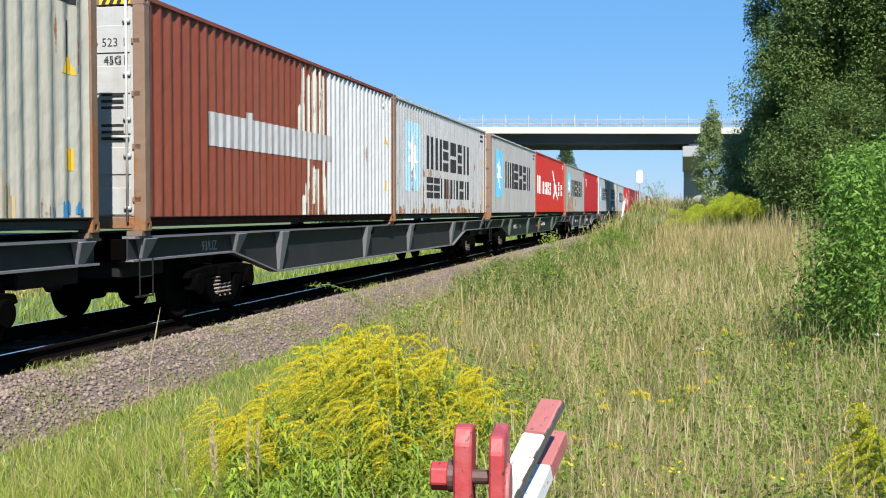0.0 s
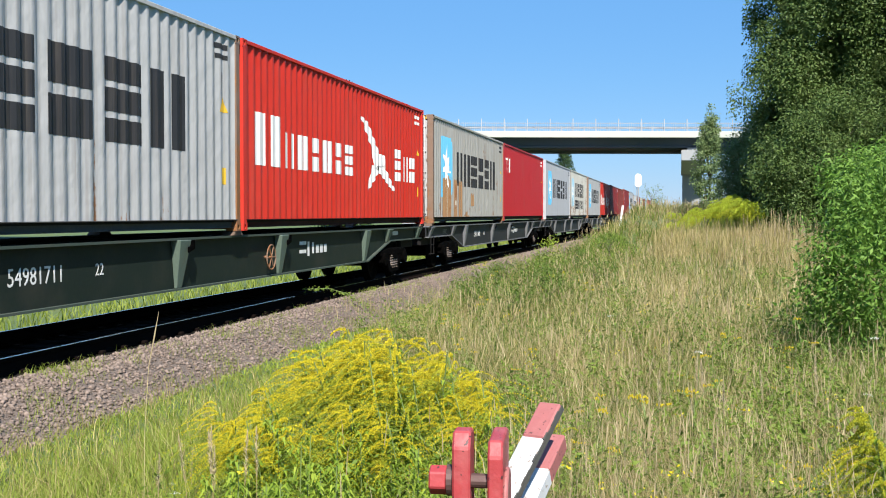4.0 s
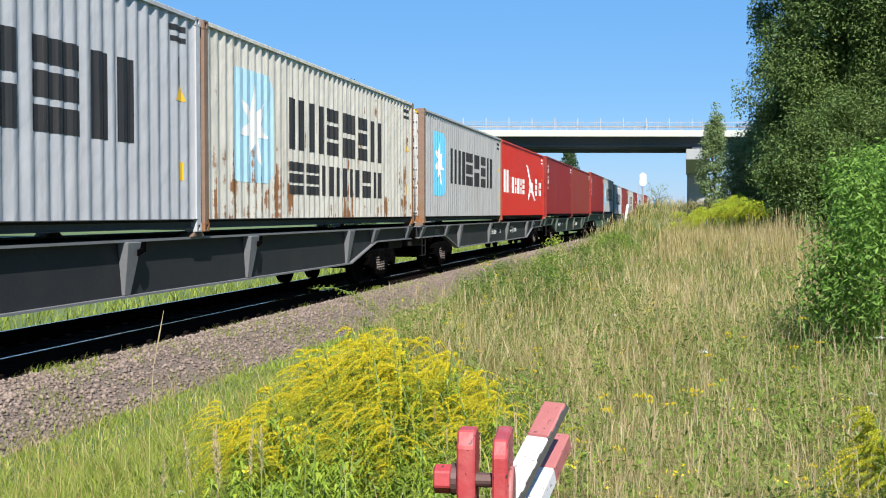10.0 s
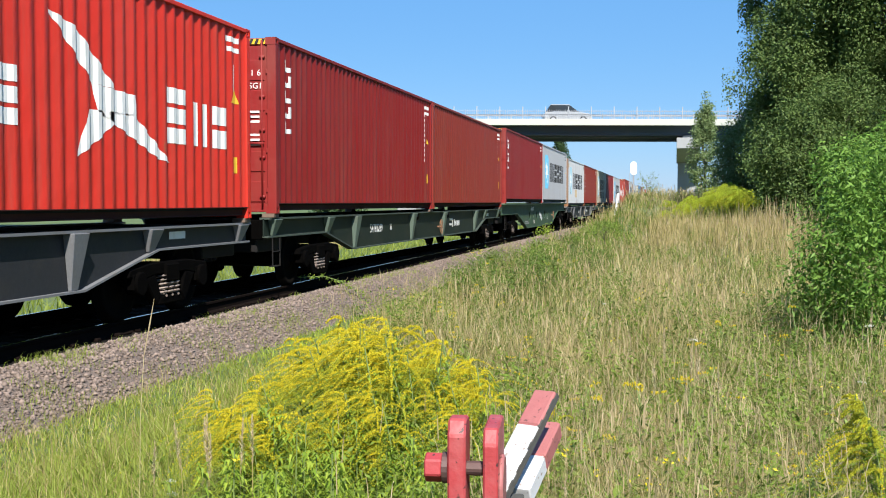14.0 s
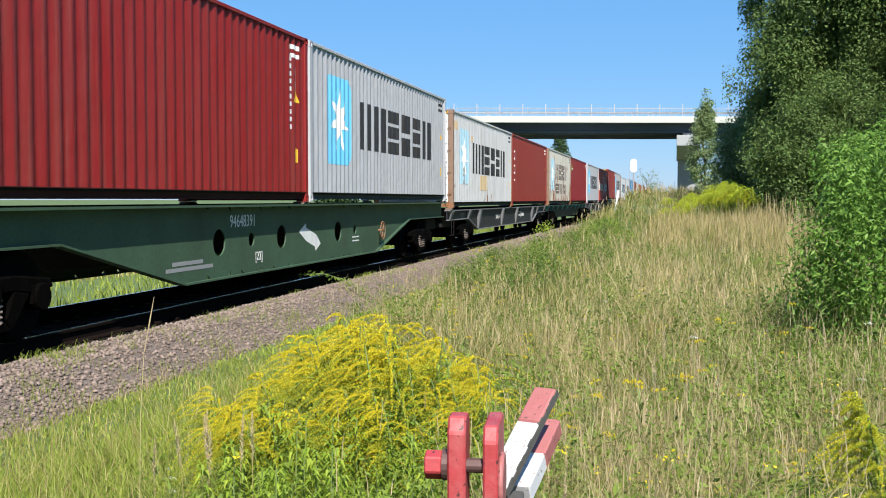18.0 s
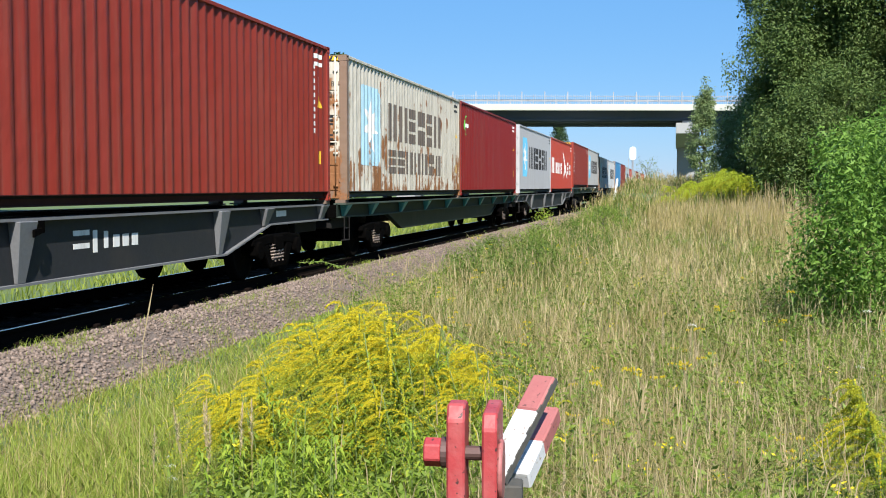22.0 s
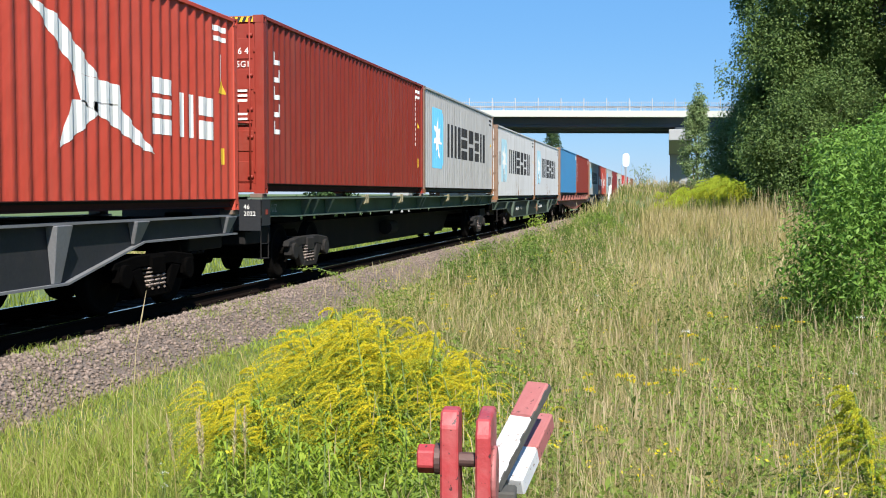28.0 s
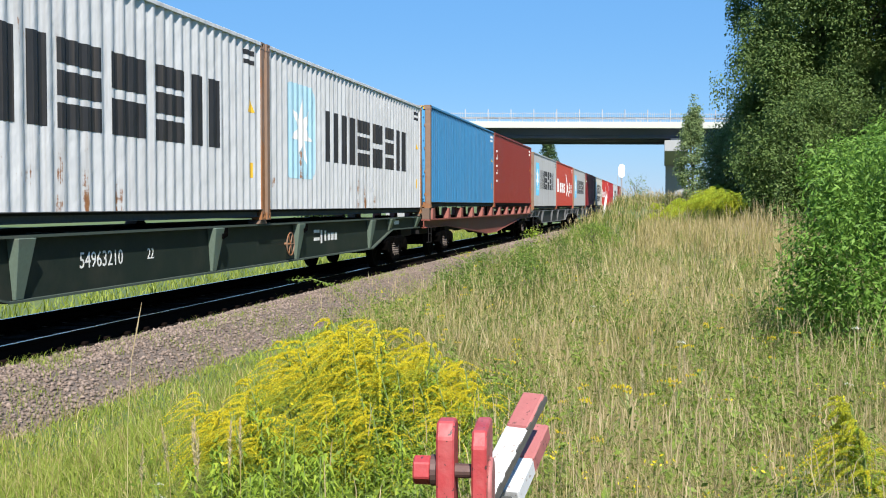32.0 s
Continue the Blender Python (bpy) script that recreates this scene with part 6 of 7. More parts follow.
def tree(label, base, trunk_h, trunk_r, lobes, clumps, per, spread, size, leaf_mat, name="tree", category="tree", droop=0.0, wide=0.27):
    bx, by = base
    bz = float(land(bx, by))
    t = thing(name, label, category)
    t.location = (bx, by, bz)
    m = Build()
    p = Vector((0, 0, -0.1))
    rr = trunk_r
    spine = [p]
    for k in range(5):
        q = p + Vector((rng.normal(0, 0.06) * trunk_h / 4, rng.normal(0, 0.06) * trunk_h / 4, (trunk_h + 0.1) / 5))
        m.tube(p, q, rr, rr * 0.78, 9)
        p, rr = q, rr * 0.78
        spine.append(p)
    make = bough_points if clumps > 250 else crown_points
    pts = np.concatenate([make(max(3, int(clumps * wgt)), c, rad) for c, rad, wgt in lobes])
    pts = pts[pts[:, 2] > 0.15]
    for q in pts[rng.permutation(len(pts))[: 36]]:
        s = spine[min(5, 1 + int(4 * min(1, max(0, q[2] * 0.6 / max(trunk_h, 0.1)))))]
        knee = s.lerp(Vector(q), 0.5) + Vector((0, 0, 0.1 * trunk_h * rng.random()))
        m.tube(s, knee, trunk_r * 0.28, trunk_r * 0.16, 6)
        m.tube(knee, Vector(q), trunk_r * 0.16, trunk_r * 0.05, 5)
    part("trunk", m, M_BARK, t, "bark-covered trunk with limbs")
    v, f = leaf_cloud(pts, np.array([spread, spread, spread * (1 + droop)]), per, size, droop, wide, size * 1.0 < 0.2 and by > 18)
    none = np.zeros((0, 3), int)
    part("crown", join_arrays("crown", v, none if f.shape[1] == 3 else f, f if f.shape[1] == 3 else none, leaf_mat), None, t, "dense leafy crown")
    return t


tree("large dense deciduous tree with drooping dark green foliage", (14.15, 42), 7.0, 0.28, [((0.2, 0, 6.0), (5.2, 4.0, 4.9), 1.1), ((-1.4, -1.0, 3.0), (2.9, 3, 3.2), 0.5), ((0.9, -1, 9.0), (4.7, 4, 5.4), 1.3)], 640, 310, 0.25, 0.095, M_TREE, droop=0.5, wide=0.36)
tree("tall dark green tree behind bushes on the bank", (18.6, 36), 6.0, 0.25, [((0, 0, 5.2), (4.6, 3.6, 5.2), 1.0), ((-2.6, -1, 3.2), (2.6, 2.5, 3.0), 0.4)], 380, 260, 0.28, 0.105, M_TREEDARK, droop=0.3)
tree("slim young poplar with silvery green leaves", (9.1, 60), 4.2, 0.07, [((0, 0, 2.1), (0.82, 0.8, 2.2), 1.0), ((-0.3, 0, 3.7), (0.1, 0.1, 1.0), 0.10), ((0.25, 0, 3.9), (0.12, 0.12, 1.1), 0.12), ((0.0, 0, 4.3), (0.1, 0.1, 0.9), 0.1)], 150, 60, 0.13, 0.12, M_TREELIGHT)
tree("leafy tree filling the gap beside the large tree", (10.75, 49), 3.0, 0.12, [((0, 0, 1.9), (1.3, 1.5, 1.9), 1.0), ((1.5, 0, 2.8), (1.9, 2, 2.8), 0.8)], 240, 130, 0.26, 0.115, M_TREELIGHT)
tree("dark green bushy tree beside the large tree", (11.55, 37.5), 2.4, 0.10, [((0, 0, 2.0), (1.6, 1.5, 2.0), 1.0), ((1.3, 0, 2.5), (1.7, 1.6, 2.4), 0.7)], 240, 110, 0.22, 0.10, M_TREE)
tree("bright green leafy bush at the foot of the trees", (13.2, 31), 1.6, 0.08, [((0, 0, 1.7), (2.0, 1.8, 1.9), 1.0)], 300, 55, 0.25, 0.13, M_BUSH, "bush", "bush")
tree("broad leafy bush on the bank", (12.9, 21.5), 1.6, 0.07, [((0, 0, 1.5), (1.8, 1.6, 1.7), 1.0), ((1.6, 0.5, 2.1), (1.5, 1.5, 2.0), 0.6)], 330, 55, 0.24, 0.12, M_BUSH, "bush", "bush")
tree("bright green leafy shrub at the edge of tall grass", (9.82, 10.8), 0.9, 0.03, [((0, 0, 0.95), (1.0, 0.9, 1.3), 1.0), ((0.7, 0.3, 1.4), (0.9, 0.8, 1.2), 0.6)], 240, 125, 0.12, 0.066, M_BUSH, "bush", "bush", 0.3, 0.16)
tree("small scrubby bush on the crest of the bank", (5.9, 70), 0.6, 0.03, [((0, 0, 0.8), (0.8, 0.6, 0.8), 1.0)], 26, 20, 0.15, 0.09, M_TREELIGHT, "bush", "bush")


def conifer(label, x, y, hgt, wid):
    t = thing("conifer_tree", label, "tree")
    z = float(land(x, y))
    t.location = (x, y, z)
    part("trunk", Build().tube((0, 0, -0.1), (0, 0, hgt * 0.96), wid * 0.06, 0.02, 8), M_BARK, t)
    pts = []
    for k in range(26):
        f = 0.12 + 0.88 * k / 26
        rad = wid / 2 * (1 - f) ** 0.8 + 0.08
        for q in range(9):
            a = rng.uniform(0, 2 * np.pi)
            for s in (0.35, 0.7, 1.0):
                pts.append((math.cos(a) * rad * s, math.sin(a) * rad * s, hgt * f - 0.25 * s * rad + rng.normal(0, 0.05)))
    v, f = leaf_cloud(np.array(pts), 0.16, 16, 0.24, 0.2)
    part("crown", join_arrays("crown", v, f, np.zeros((0, 3), int), M_CONIFER), None, t, "dark needle-covered crown")


conifer("dark green conifer far behind the bridge", -8.6, 160, 12.2, 7.5)
conifer("dark conifer rising behind the train", -10.6, 60, 9.6, 3.6)


# ---- goldenrod ----
def goldenrod(seed, hgt, spread_f, floret=0.0023, many=24, bloom=M_RODFLOWER):
    g = np.random.default_rng(seed)
    t = thing("goldenrod_plant", "blooming yellow goldenrod with arching plumes", "plant", "goldenrod clump by the barrier")
    bend = Vector((g.normal(-0.12, 0.08), g.normal(0, 0.08), 0))
    at = lambda f: Vector((bend.x * f * f, bend.y * f * f, hgt * f))
    m = Build()
    for k in range(6):
        m.tube(at(k / 6), at((k + 1) / 6), 0.004, 0.003, 5)
    part("stem", m, M_STALK, t)
    v, q = [], []
    for k in range(110):
        f = 0.06 + 0.84 * k / 110
        p, a = at(f), k * 2.4 + g.normal(0, 0.3)
        L = 0.12 * (1.1 - 0.55 * f)
        d = Vector((math.cos(a), math.sin(a), 0.35 + g.normal(0, 0.3)))
        s = d.cross(Vector((0, 0, 1))).normalized() * 0.007
        i = len(v)
        v += [p, p + d * L * 0.5 + s, p + d * L - Vector((0, 0, 0.03)), p + d * L * 0.5 - s]
        q.append((i, i + 1, i + 2, i + 3))
    part("leaves", fast_mesh("leaves", [tuple(p) for p in v], q, M_RODLEAF), None, t, "narrow green leaves")
    fl, fresh = [], []
    arms = Build()
    for k in range(18):
        f = 0.66 + 0.34 * k / 18
        p, a = at(f), g.normal(math.pi, 0.95)
        L = spread_f * (0.37 * (1.05 - f) / 0.39 + 0.07) * g.uniform(0.75, 1.3)
        lift, fall = g.uniform(0.4, 0.75), g.uniform(0.6, 1.0)
        prev = p
        opened = f + g.normal(0, 0.07) > 0.79
        for j in range(1, 22):
            u = j / 21
            c = p + Vector((math.cos(a), math.sin(a), 0)) * L * u + Vector((0, 0, L * (lift * u - fall * u * u)))
            if j % 7 == 0:
                arms.tube(prev, c, 0.0011, n=3)
                prev = c
            w = 0.0052 * (1.1 - u) + 0.0018
            for _ in range(many if u > 0.12 else 1):
                (fl if opened else fresh).append(c + Vector((g.normal(0, w * 0.6), g.normal(0, w * 0.6), abs(g.normal(0, w)))))
    part("plume_stalk", arms, M_RODLEAF, t)
    for nm, cloud, mt, lb in (("plume", fl, bloom, "bright yellow flower plume"), ("bud_spray", fresh, M_RODBUD, "lime-green spray of unopened buds")):
        pts = np.array([tuple(p) for p in cloud])
        sv = g.normal(0, 1, (len(pts), 3, 3)) * floret
        tv = (pts[:, None, :] + sv).reshape(-1, 3)
        tagged(part(nm, join_arrays(nm, tv, np.zeros((0, 4), int), np.arange(len(pts))[:, None] * 3 + np.array([[0, 1, 2]]), mt), None, t, lb), kind="stuff")
    return t


kinds = [goldenrod(s, 1.0, f) for s, f in ((1, 1.0), (2, 1.25), (3, 0.85), (4, 1.1))]
fresh_kind = goldenrod(9, 1.0, 0.62, 0.0023, 18, M_RODBUD)
far_kinds = [goldenrod(s, 1.0, 1.2, 0.009, 4, M_RODFAR) for s in (5, 6)]
spots = []
for k in range(46):
    a, rr = rng.uniform(0, 2 * np.pi), rng.random() ** 0.6
    spots.append((6.36 + 0.56 * rr * math.cos(a), 5.25 + 0.75 * rr * math.sin(a), (1.02 - 0.30 * rr ** 2) * rng.uniform(0.84, 1.0)))
for k in range(12):
    spots.append((rng.uniform(6.05, 6.75), rng.uniform(4.45, 4.85), rng.uniform(0.5, 0.64)))
for k in range(13):
    spots.append((rng.normal(5.84, 0.10), rng.normal(4.7, 0.15), rng.uniform(0.58, 0.72)))
for k in range(9):
    spots.append((rng.normal(6.82, 0.12), rng.normal(5.0, 0.25), rng.uniform(0.68, 0.82)))
FIRST_FRESH = len(spots)
for k in range(5):
    spots.append((rng.normal(8.47, 0.05), rng.normal(4.3, 0.12), rng.uniform(0.7, 0.95)))
for k in range(120):
    px = rng.uniform(7.2, 11.1)
    spots.append((px, rng.uniform(37, 43), rng.uniform(0.8, 1.0) * (0.62 + 0.70 * math.exp(-((px - 9.75) / 1.3) ** 2))))
for k, (px, py, sc) in enumerate(spots):
    z = float(land(px, py)) - 0.02
    src = fresh_kind if px > 8 and py < 20 and (k - FIRST_FRESH) % 5 != 1 else kinds[k % 4] if py < 20 else far_kinds[k % 2]
    mtx = Matrix.Translation((px, py, z)) @ Matrix.Rotation(rng.normal(0, 0.5), 4, "Z")
    ob = src if k < 4 or len(spots) - k <= 2 or k == FIRST_FRESH else copy_thing(src, mtx)
    ob.matrix_basis = mtx @ Matrix.Scale(sc, 4)


# young goldenrod without flowers, in front of the clump
def leafy_stem(seed):
    g = np.random.default_rng(seed)
    t = thing("leafy_stem", "bright green leafy goldenrod stem without flowers", "plant", "leafy stems by the barrier")
    part("stem", Build().tube((0, 0, 0), (g.normal(0, 0.04), 0, 0.6), 0.004, 0.002, 5), M_STALK, t)
    v, q = [], []
    for k in range(110):
        f, a = 0.05 + 0.95 * k / 110, k * 2.4 + g.normal(0, 0.3)
        pnt, L = Vector((0, 0, 0.6 * f)), 0.095 * (1.15 - 0.6 * f)
        d = Vector((math.cos(a), math.sin(a), 0.6 + g.normal(0, 0.3)))
        sd = d.cross(Vector((0, 0, 1))).normalized() * 0.0052
        i = len(v)
        v += [pnt, pnt + d * L * 0.5 + sd, pnt + d * L - Vector((0, 0, 0.04)), pnt + d * L * 0.5 - sd]
        q.append((i, i + 1, i + 2, i + 3))
    part("leaves", fast_mesh("leaves", [tuple(e) for e in v], q, M_RODLEAF), None, t, "narrow bright green leaves")
    return t


stems = [leafy_stem(s) for s in (31, 32, 33)]
for k in range(115):
    px, py = rng.uniform(5.9, 7.0), rng.uniform(3.5, 5.2)
    mtx = Matrix.Translation((px, py, float(land(px, py)) - 0.02)) @ Matrix.Rotation(rng.uniform(0, 6.28), 4, "Z")
    ob = stems[k] if k < 3 else copy_thing(stems[k % 3], mtx)
    ob.matrix_basis = mtx @ Matrix.Scale(rng.uniform(0.65, 1.15), 4)


# ---- single plants ----
def flower(px, py, hgt, size):
    t = thing("white_wildflower", "white umbel wildflower standing in tall grass", "flower", "white wildflowers")
    t.location = (px, py, float(land(px, py)))
    part("stem", Build().tube((0, 0, 0), (0.02, 0, hgt), 0.004, 0.003, 5), M_STALK, t)
    v, f = leaf_cloud(np.array([(0.02, 0, hgt)]), np.array([size, size, size * 0.25]), 40, size * 0.5)
    part("flower_head", join_arrays("flower_head", v, f, np.zeros((0, 3), int), M_PETAL), None, t, "flat white flower head")


for px, py, hg, szf in ((7.80, 8.2, 0.62, 0.02), (9.1, 9.0, 0.6, 0.018), (8.75, 7.0, 0.5, 0.014), (8.3, 5.2, 0.42, 0.012), (7.0, 11.0, 0.6, 0.016), (5.35, 4.9, 0.28, 0.012), (5.5, 4.6, 0.3, 0.012), (5.62, 4.5, 0.26, 0.01), (5.2, 5.2, 0.25, 0.01), (5.85, 4.3, 0.3, 0.012), (5.7, 4.95, 0.22, 0.01)):
    flower(px, py, hg, szf)

def tansy(seed):
    """A branching weed with ferny leaves and flat clusters of yellow heads."""
    g = np.random.default_rng(seed)
    t = thing("tansy_plant", "green tansy with flat clusters of yellow flower heads", "plant", "tansy in the meadow")
    m, tops = Build(), []
    top = Vector((g.normal(0, 0.05), g.normal(0, 0.05), 0.52))
    m.tube((0, 0, 0), top, 0.0035, 0.0025, 5)
    for k in range(4):
        a, b0 = g.uniform(0, 6.28), top * g.uniform(0.72, 1.0)
        tip = b0 + Vector((math.cos(a) * 0.07, math.sin(a) * 0.07, g.uniform(0.06, 0.12)))
        m.tube(b0, tip, 0.0018, 0.0014, 4)
        tops.append(tip)
    part("stem", m, M_STALK, t)
    v, q = [], []
    for k in range(90):
        f, a = 0.08 + 0.85 * k / 90, k * 2.4 + g.normal(0, 0.3)
        p0, L = top * f, 0.11 * (1.1 - 0.6 * f)
        d = Vector((math.cos(a), math.sin(a), 0.45 + g.normal(0, 0.3)))
        sd = d.cross(Vector((0, 0, 1))).normalized() * 0.009
        i = len(v)
        v += [p0, p0 + d * L * 0.55 + sd, p0 + d * L - Vector((0, 0, 0.02)), p0 + d * L * 0.55 - sd]
        q.append((i, i + 1, i + 2, i + 3))
    part("leaves", fast_mesh("leaves", [tuple(e) for e in v], q, M_WEED), None, t, "ferny green leaves")
    heads = Build()
    for tip in tops:
        for k in range(9):
            c = tip + Vector((g.normal(0, 0.014), g.normal(0, 0.014), g.uniform(-0.004, 0.006)))
            heads.tube(c - Vector((0, 0, 0.004)), c + Vector((0, 0, 0.003)), 0.0034, 0.0038, 6)
    tagged(part("flower_cluster", fast_mesh("flower_cluster", heads.v, heads.f, M_TANSY), None, t, "yellow button flower heads"), kind="stuff")
    return t


tansies = [tansy(s) for s in (51, 52, 53)]
for k in range(24):
    rr = math.exp(rng.uniform(math.log(4.2), math.log(22)))
    an = rng.uniform(-0.24, 0.16)
    px, py = 7.69 + rr * math.sin(an), rr * math.cos(an)
    px = max(px, float(edge_of_tall(py)) + 0.15)
    mtx = Matrix.Translation((px, py, float(land(px, py)) - 0.02)) @ Matrix.Rotation(rng.uniform(0, 6.28), 4, "Z")
    ob = tansies[k] if k < 3 else copy_thing(tansies[k % 3], mtx)
    ob.matrix_basis = mtx @ Matrix.Scale(rng.uniform(0.8, 1.35), 4)


def feather_grass(seed):
    g = np.random.default_rng(seed)
    t = thing("feather_grass", "tall reed grass with a tan feathery spike", "grass stalk", "feathery reed grass stalks")
    lean = g.normal(0, 0.06)
    part("stem", Build().tube((0, 0, 0), (lean * 0.6, 0, 0.72), 0.0022, 0.0016, 5), M_DRY, t)
    k = 150
    u = g.random(k)
    c = np.stack([lean * (0.6 + 0.4 * u), np.zeros(k), 0.66 + 0.22 * u], 1)
    a = g.uniform(0, 2 * np.pi, k)
    w2 = 0.022 * np.sin(np.pi * np.clip(u * 0.9 + 0.08, 0, 1))
    d = np.stack([np.cos(a) * w2, np.sin(a) * w2, np.full(k, 0.022)], 1)
    sd = np.stack([-np.sin(a), np.cos(a), np.zeros(k)], 1) * 0.0016
    v = np.stack([c - sd, c + sd, c + d], 1).reshape(-1, 3)
    part("spike", join_arrays("spike", v, np.zeros((0, 4), int), np.arange(k)[:, None] * 3 + np.array([[0, 1, 2]]), M_SPIKE), None, t, "tan feathery seed spike")
    return t


reeds = [feather_grass(s) for s in (41, 42, 43)]
for k in range(125):
    px, py = (rng.uniform(9.3, 10.7), rng.uniform(24, 31)) if k >= 100 else (rng.uniform(7.2, 9.6), rng.uniform(24, 36)) if k >= 64 else ((rng.uniform(5.7, 6.25), rng.uniform(3.9, 4.2)) if k < 7 else (rng.uniform(7.3, 9.6), rng.uniform(3.0, 8.0)) if k < 44 else (rng.uniform(8.0, 11.0), rng.uniform(9, 30)))
    mtx = Matrix.Translation((px, py, float(land(px, py)) - 0.02)) @ Matrix.Rotation(rng.uniform(0, 6.28), 4, "Z")
    ob = reeds[k] if k < 3 else copy_thing(reeds[k % 3], mtx)
    ob.matrix_basis = mtx @ Matrix.Scale(rng.uniform(0.74, 0.88) if k < 7 else rng.uniform(0.6, 0.95) if k < 64 else rng.uniform(0.8, 1.1) if k < 100 else rng.uniform(1.1, 1.4), 4)

stalk = thing("grass_stalk", "single long dry grass stalk with narrow seed head", "grass stalk")
stalk.location = (5.66, 4.0, float(land(5.66, 4.0)))
pts = [(0, 0, 0), (0.005, 0, 0.4), (0.012, 0, 0.75), (0.03, 0.0, 1.0), (0.075, 0, 1.22)]
m = Build()
for p, q in zip(pts, pts[1:-1]):
    m.tube(p, q, 0.0013, 0.0011, 5)
part("stem", m, M_PALE, stalk)
part("seed_head", Build().tube(pts[3], (0.055, 0, 1.12), 0.0015, 0.003, 6).tube((0.055, 0, 1.12), pts[4], 0.003, 0.0006, 6), M_HEAD, stalk)

sprig = thing("weed_branch", "leafy green weed arching over the ballast", "weed")
sprig.location = (2.05, 20.0, -0.38)
line = [Vector((0, 0, 0)), Vector((-0.1, 0, 0.22)), Vector((-0.35, -0.1, 0.42)), Vector((-0.7, -0.2, 0.52)), Vector((-1.15, -0.3, 0.50))]
m = Build()
for p, q in zip(line, line[1:]):
    m.tube(p, q, 0.007, 0.005, 6)
part("stem", m, M_STALK, sprig)
cl = np.array([tuple(p.lerp(q, u)) for p, q in zip(line[1:], line[2:]) for u in (0.1, 0.35, 0.6, 0.85)] + [(0.05, 0, 0.1), (0.1, 0, 0.25), (0.0, 0.1, 0.2), (0.15, 0, 0.05)])
v, f = leaf_cloud(cl, np.array([0.05, 0.05, 0.03]), 8, 0.062)
part("leaves", join_arrays("leaves", v, f, np.zeros((0, 3), int), M_WEED), None, sprig, "small green leaves")

tree("low yellow-green weed bush at the foot of the ballast", (2.75, 43), 0.5, 0.015, [((0, 0, 0.5), (0.42, 0.5, 0.55), 1.0)], 24, 22, 0.10, 0.08, M_RODLEAF, "weed_bush", "bush")
tree("dark green leafy weed clump on the shoulder of the bank", (4.95, 23), 0.4, 0.015, [((0, 0, 0.35), (0.5, 1.6, 0.4), 1.0)], 90, 30, 0.09, 0.05, M_WEED, "weed_bush", "bush")
tree("dark green leafy weed clump on the shoulder of the bank", (5.9, 29), 0.4, 0.015, [((0, 0, 0.35), (0.7, 1.6, 0.45), 1.0)], 90, 30, 0.09, 0.05, M_WEED, "weed_bush", "bush")
for wxy in ((4.3, 19.0), (4.45, 21.5), (4.8, 24.5), (5.2, 27.0), (5.8, 31.0), (4.7, 16.5), (5.35, 15.5), (5.7, 17.5), (5.25, 20.0), (6.0, 22.5)):
    tree("leafy green weed clump on the shoulder of the bank", wxy, 0.35, 0.012, [((0, 0, 0.30), (0.42, 0.8, 0.34), 1.0)], 70, 40, 0.075, 0.042, M_WEEDDARK, "weed_bush", "bush")

# ---- ballast stones ----
def stone_verts(n, size):
    ico = np.array([(0, 0, 1), (0.9, 0, 0.3), (0.25, 0.85, 0.35), (-0.75, 0.5, 0.3), (-0.7, -0.55, 0.35), (0.3, -0.85, 0.3), (0, 0, -0.8)])
    fc = np.array([(0, 1, 2), (0, 2, 3), (0, 3, 4), (0, 4, 5), (0, 5, 1), (6, 2, 1), (6, 3, 2), (6, 4, 3), (6, 5, 4), (6, 1, 5)])
    v = ico[None] * (1 + rng.uniform(-0.55, 0.55, (n, 7, 3)))
    a = rng.uniform(0, 2 * np.pi, n)
    ca, sa = np.cos(a)[:, None], np.sin(a)[:, None]
    v = np.stack([v[:, :, 0] * ca - v[:, :, 1] * sa, v[:, :, 0] * sa + v[:, :, 1] * ca, v[:, :, 2] * 0.8], 2)
    return v * size[:, None, None], (np.arange(n)[:, None, None] * 7 + fc[None]).reshape(-1, 3)


def bed_top(x):
    return np.interp(np.abs(x), [0, 0.85, 1.3, 1.75, 2.35, 3.0], [-0.2, -0.2, -0.14, -0.17, -0.5, -0.5])


n = 46000
y = 6 + 64 * rng.random(n) ** 1.7
x = rng.uniform(1.1, 2.5, n)
sz = 0.008 + 0.027 * rng.random(n) ** 2.2 * (1 + 0.5 * rise(25, 60, y))
v, f = stone_verts(n, sz)
v = v + np.stack([x, y, bed_top(x) + 0.006], 1)[:, None, :]
ob = part("loose_stones", join_arrays("loose_stones", v.reshape(-1, 3), np.zeros((0, 4), int), f, M_STONE), None, ballast, "angular grey and pink ballast stones")
tagged(ob, kind="stuff")
singles = []
for k in range(6):
    v, f = stone_verts(1, np.array([1.0]))
    singles.append(join_arrays("ballast_stone", v.reshape(-1, 3), np.zeros((0, 4), int), f, M_STONE_ONE))
for k in range(300):
    px, py = rng.uniform(1.2, 2.45), rng.uniform(7.5, 17)
    s = part("ballast_stone", singles[k % 6], None, ballast)
    s.matrix_basis = Matrix.Translation((px, py, float(bed_top(px)) + 0.012)) @ Matrix.Rotation(rng.uniform(0, 6.28), 4, "Z") @ Matrix.Scale(rng.uniform(0.018, 0.036), 4)


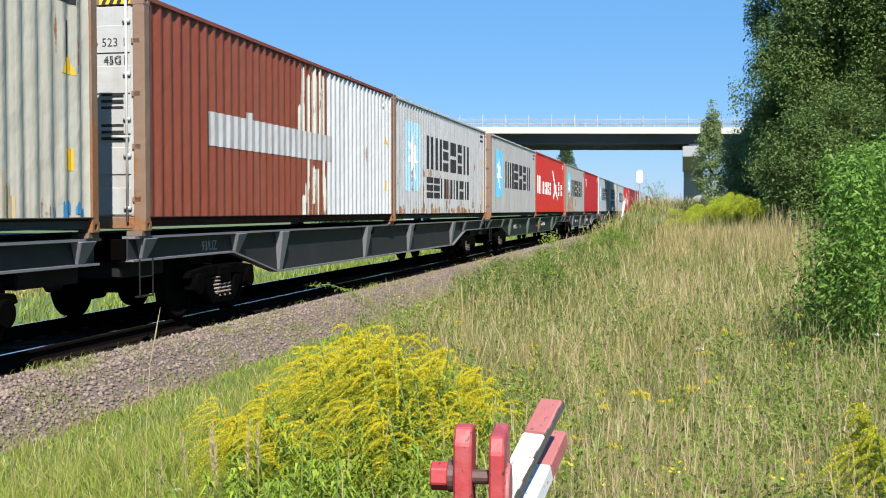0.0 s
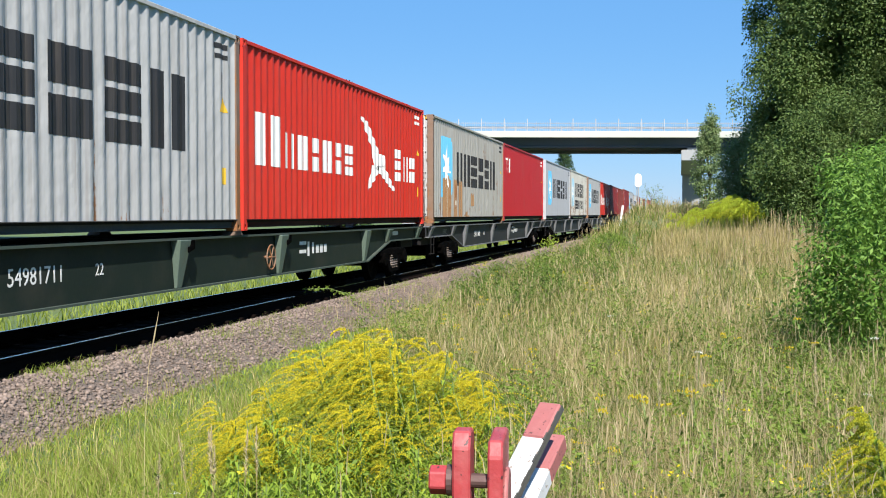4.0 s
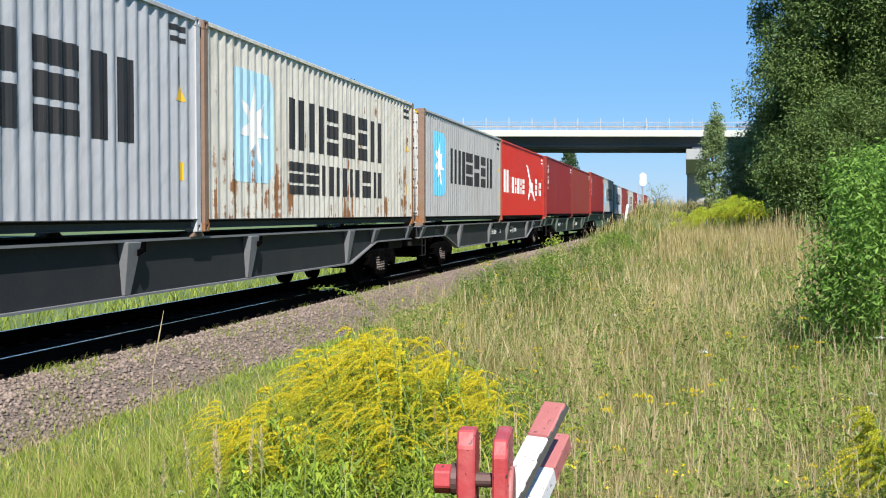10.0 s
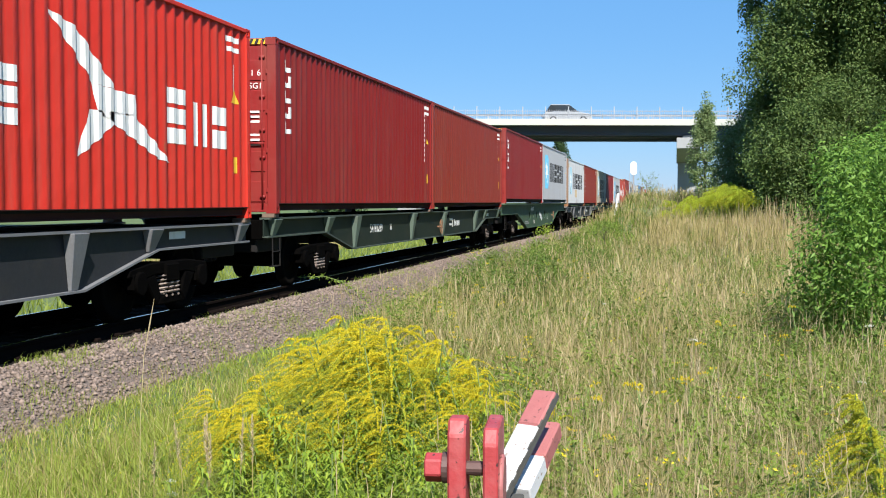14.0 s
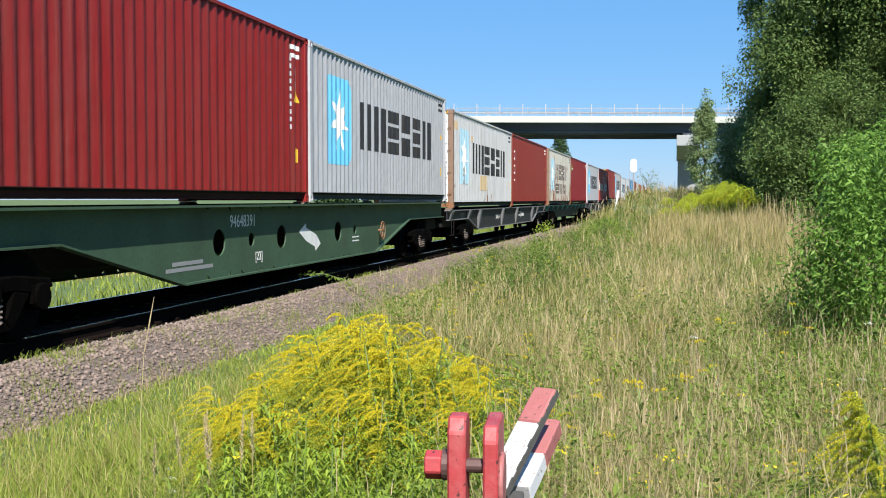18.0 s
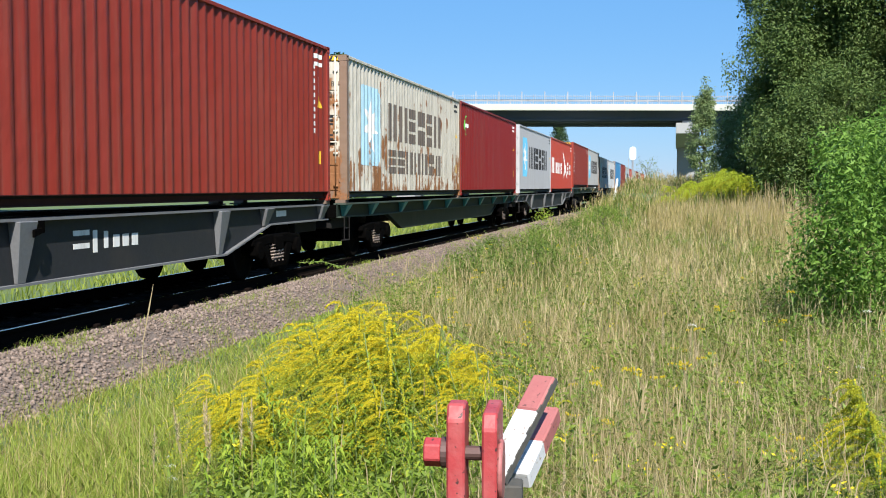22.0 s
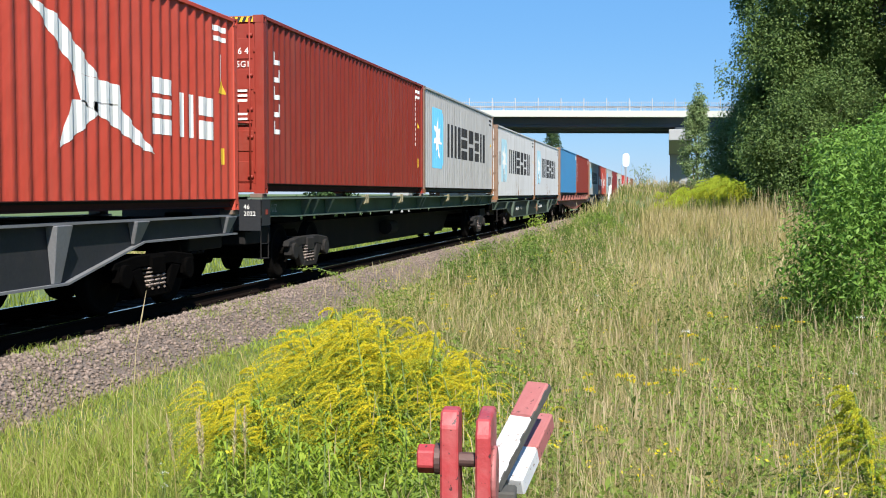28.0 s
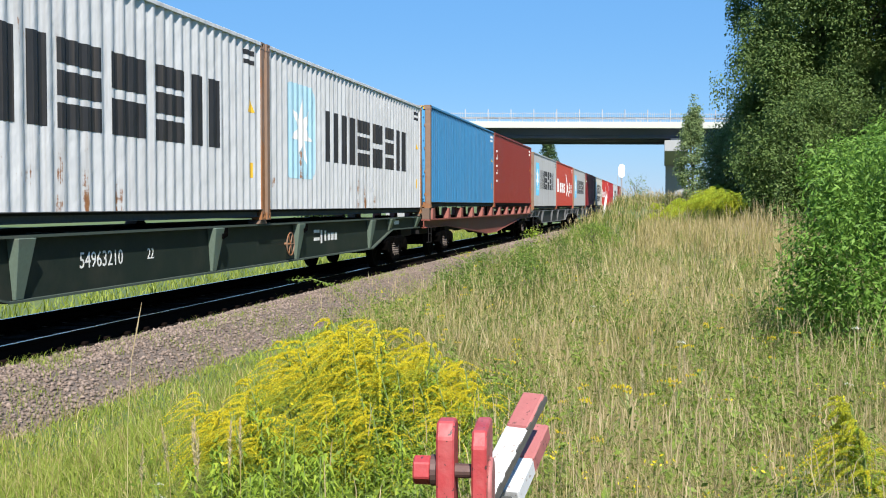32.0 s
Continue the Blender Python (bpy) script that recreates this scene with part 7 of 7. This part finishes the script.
# ---- butterfly ----
M_WING = surface("red_brown_wing", (0.30, 0.035, 0.02), 0.7, fine=220, coarse=60, spread=0.5, dirt=(0.02, 0.012, 0.01), dirty=0.9, relief=0.0)
M_INSECT = surface("dark_insect_body", (0.015, 0.011, 0.009), 0.8, fine=300, coarse=80, dirty=0.0, relief=0.0)
butterfly = thing("butterfly", "small red-brown butterfly that flies up from the goldenrod", "butterfly")
part("body", Build().lathe([(-0.013, 0.0005), (-0.008, 0.0017), (0.0, 0.0022), (0.006, 0.0026), (0.010, 0.0016), (0.012, 0.0006)], 8, 0), M_INSECT, butterfly, "", 0, True)
for s in (-1, 1):
    for name, poly in (("fore_wing", [(0.009, 0.001), (0.014, 0.018), (0.012, 0.026), (0.004, 0.025), (-0.002, 0.014), (0.0, 0.001)]), ("hind_wing", [(0.001, 0.001), (-0.001, 0.016), (-0.008, 0.021), (-0.015, 0.017), (-0.013, 0.006), (-0.006, 0.001)])):
        wing = Build()
        n = len(poly)
        wing.add([(x, s * y, 0.0012 + 0.55 * y + d) for d in (0.0, 0.0005) for x, y in poly], [tuple(range(n))[::-1], tuple(range(n, 2 * n))] + [(i, (i + 1) % n, n + (i + 1) % n, n + i) for i in range(n)])
        part(name, wing, M_WING, butterfly, "red-brown wing with dark edges")
# perched low in the goldenrod, up over the barrier, down into the meadow
BUTTERFLY = [(t, pose(x, y, z, roll, 0, turn)) for t, x, y, z, roll, turn in (
    (0.000, 5.895, 4.697, 0.403, 0.000, 10.000),
    (11.700, 5.895, 4.697, 0.403, 0.000, 10.000),
    (11.800, 6.161, 4.556, 0.606, -35.000, 15.000),
    (11.900, 6.494, 4.426, 0.753, 30.000, 5.000),
    (12.000, 6.813, 4.343, 0.842, -35.000, 15.000),
    (12.100, 7.104, 4.251, 0.828, 30.000, 5.000),
    (12.200, 7.383, 4.205, 0.753, -35.000, 15.000),
    (12.300, 7.640, 4.151, 0.560, 30.000, 5.000),
    (12.400, 7.745, 4.162, 0.222, 0.000, 0.000),
    (32.000, 7.745, 4.162, 0.222, 0.000, 0.000))]


# ---- what moves ----
def motions():
    for ob, off, z in TRAIN:
        walk(ob, [(t, pose(0, train_at(t) + off, z)) for t in (0, 4, 8, 12, 16, 20, 24, 28, 32)])
    ticks = [k / 15 for k in range(481)]
    spins = [(t, Euler(((train_at(0) - train_at(t)) / R_WHEEL, 0, 0)).to_matrix().to_4x4()) for t in ticks]
    for ax, y in WHEELSETS:
        m = Matrix.Translation((0, y, R_WHEEL))
        walk(ax, [(t, m @ r) for t, r in spins])
    walk(butterfly, BUTTERFLY)
    # along the bridge, at a steady pace
    for c, lane, when, x_then, speed in ((red_car, 3.4, 2.2, -2.0, 20.0), (silver_car, 3.4, 14.2, 1.9, 19.0)):
        walk(c, [(t, BR @ pose(x_then + speed * (t - when), lane, 8.021)) for t in (0, 8, 16, 24, 32)])


motions()
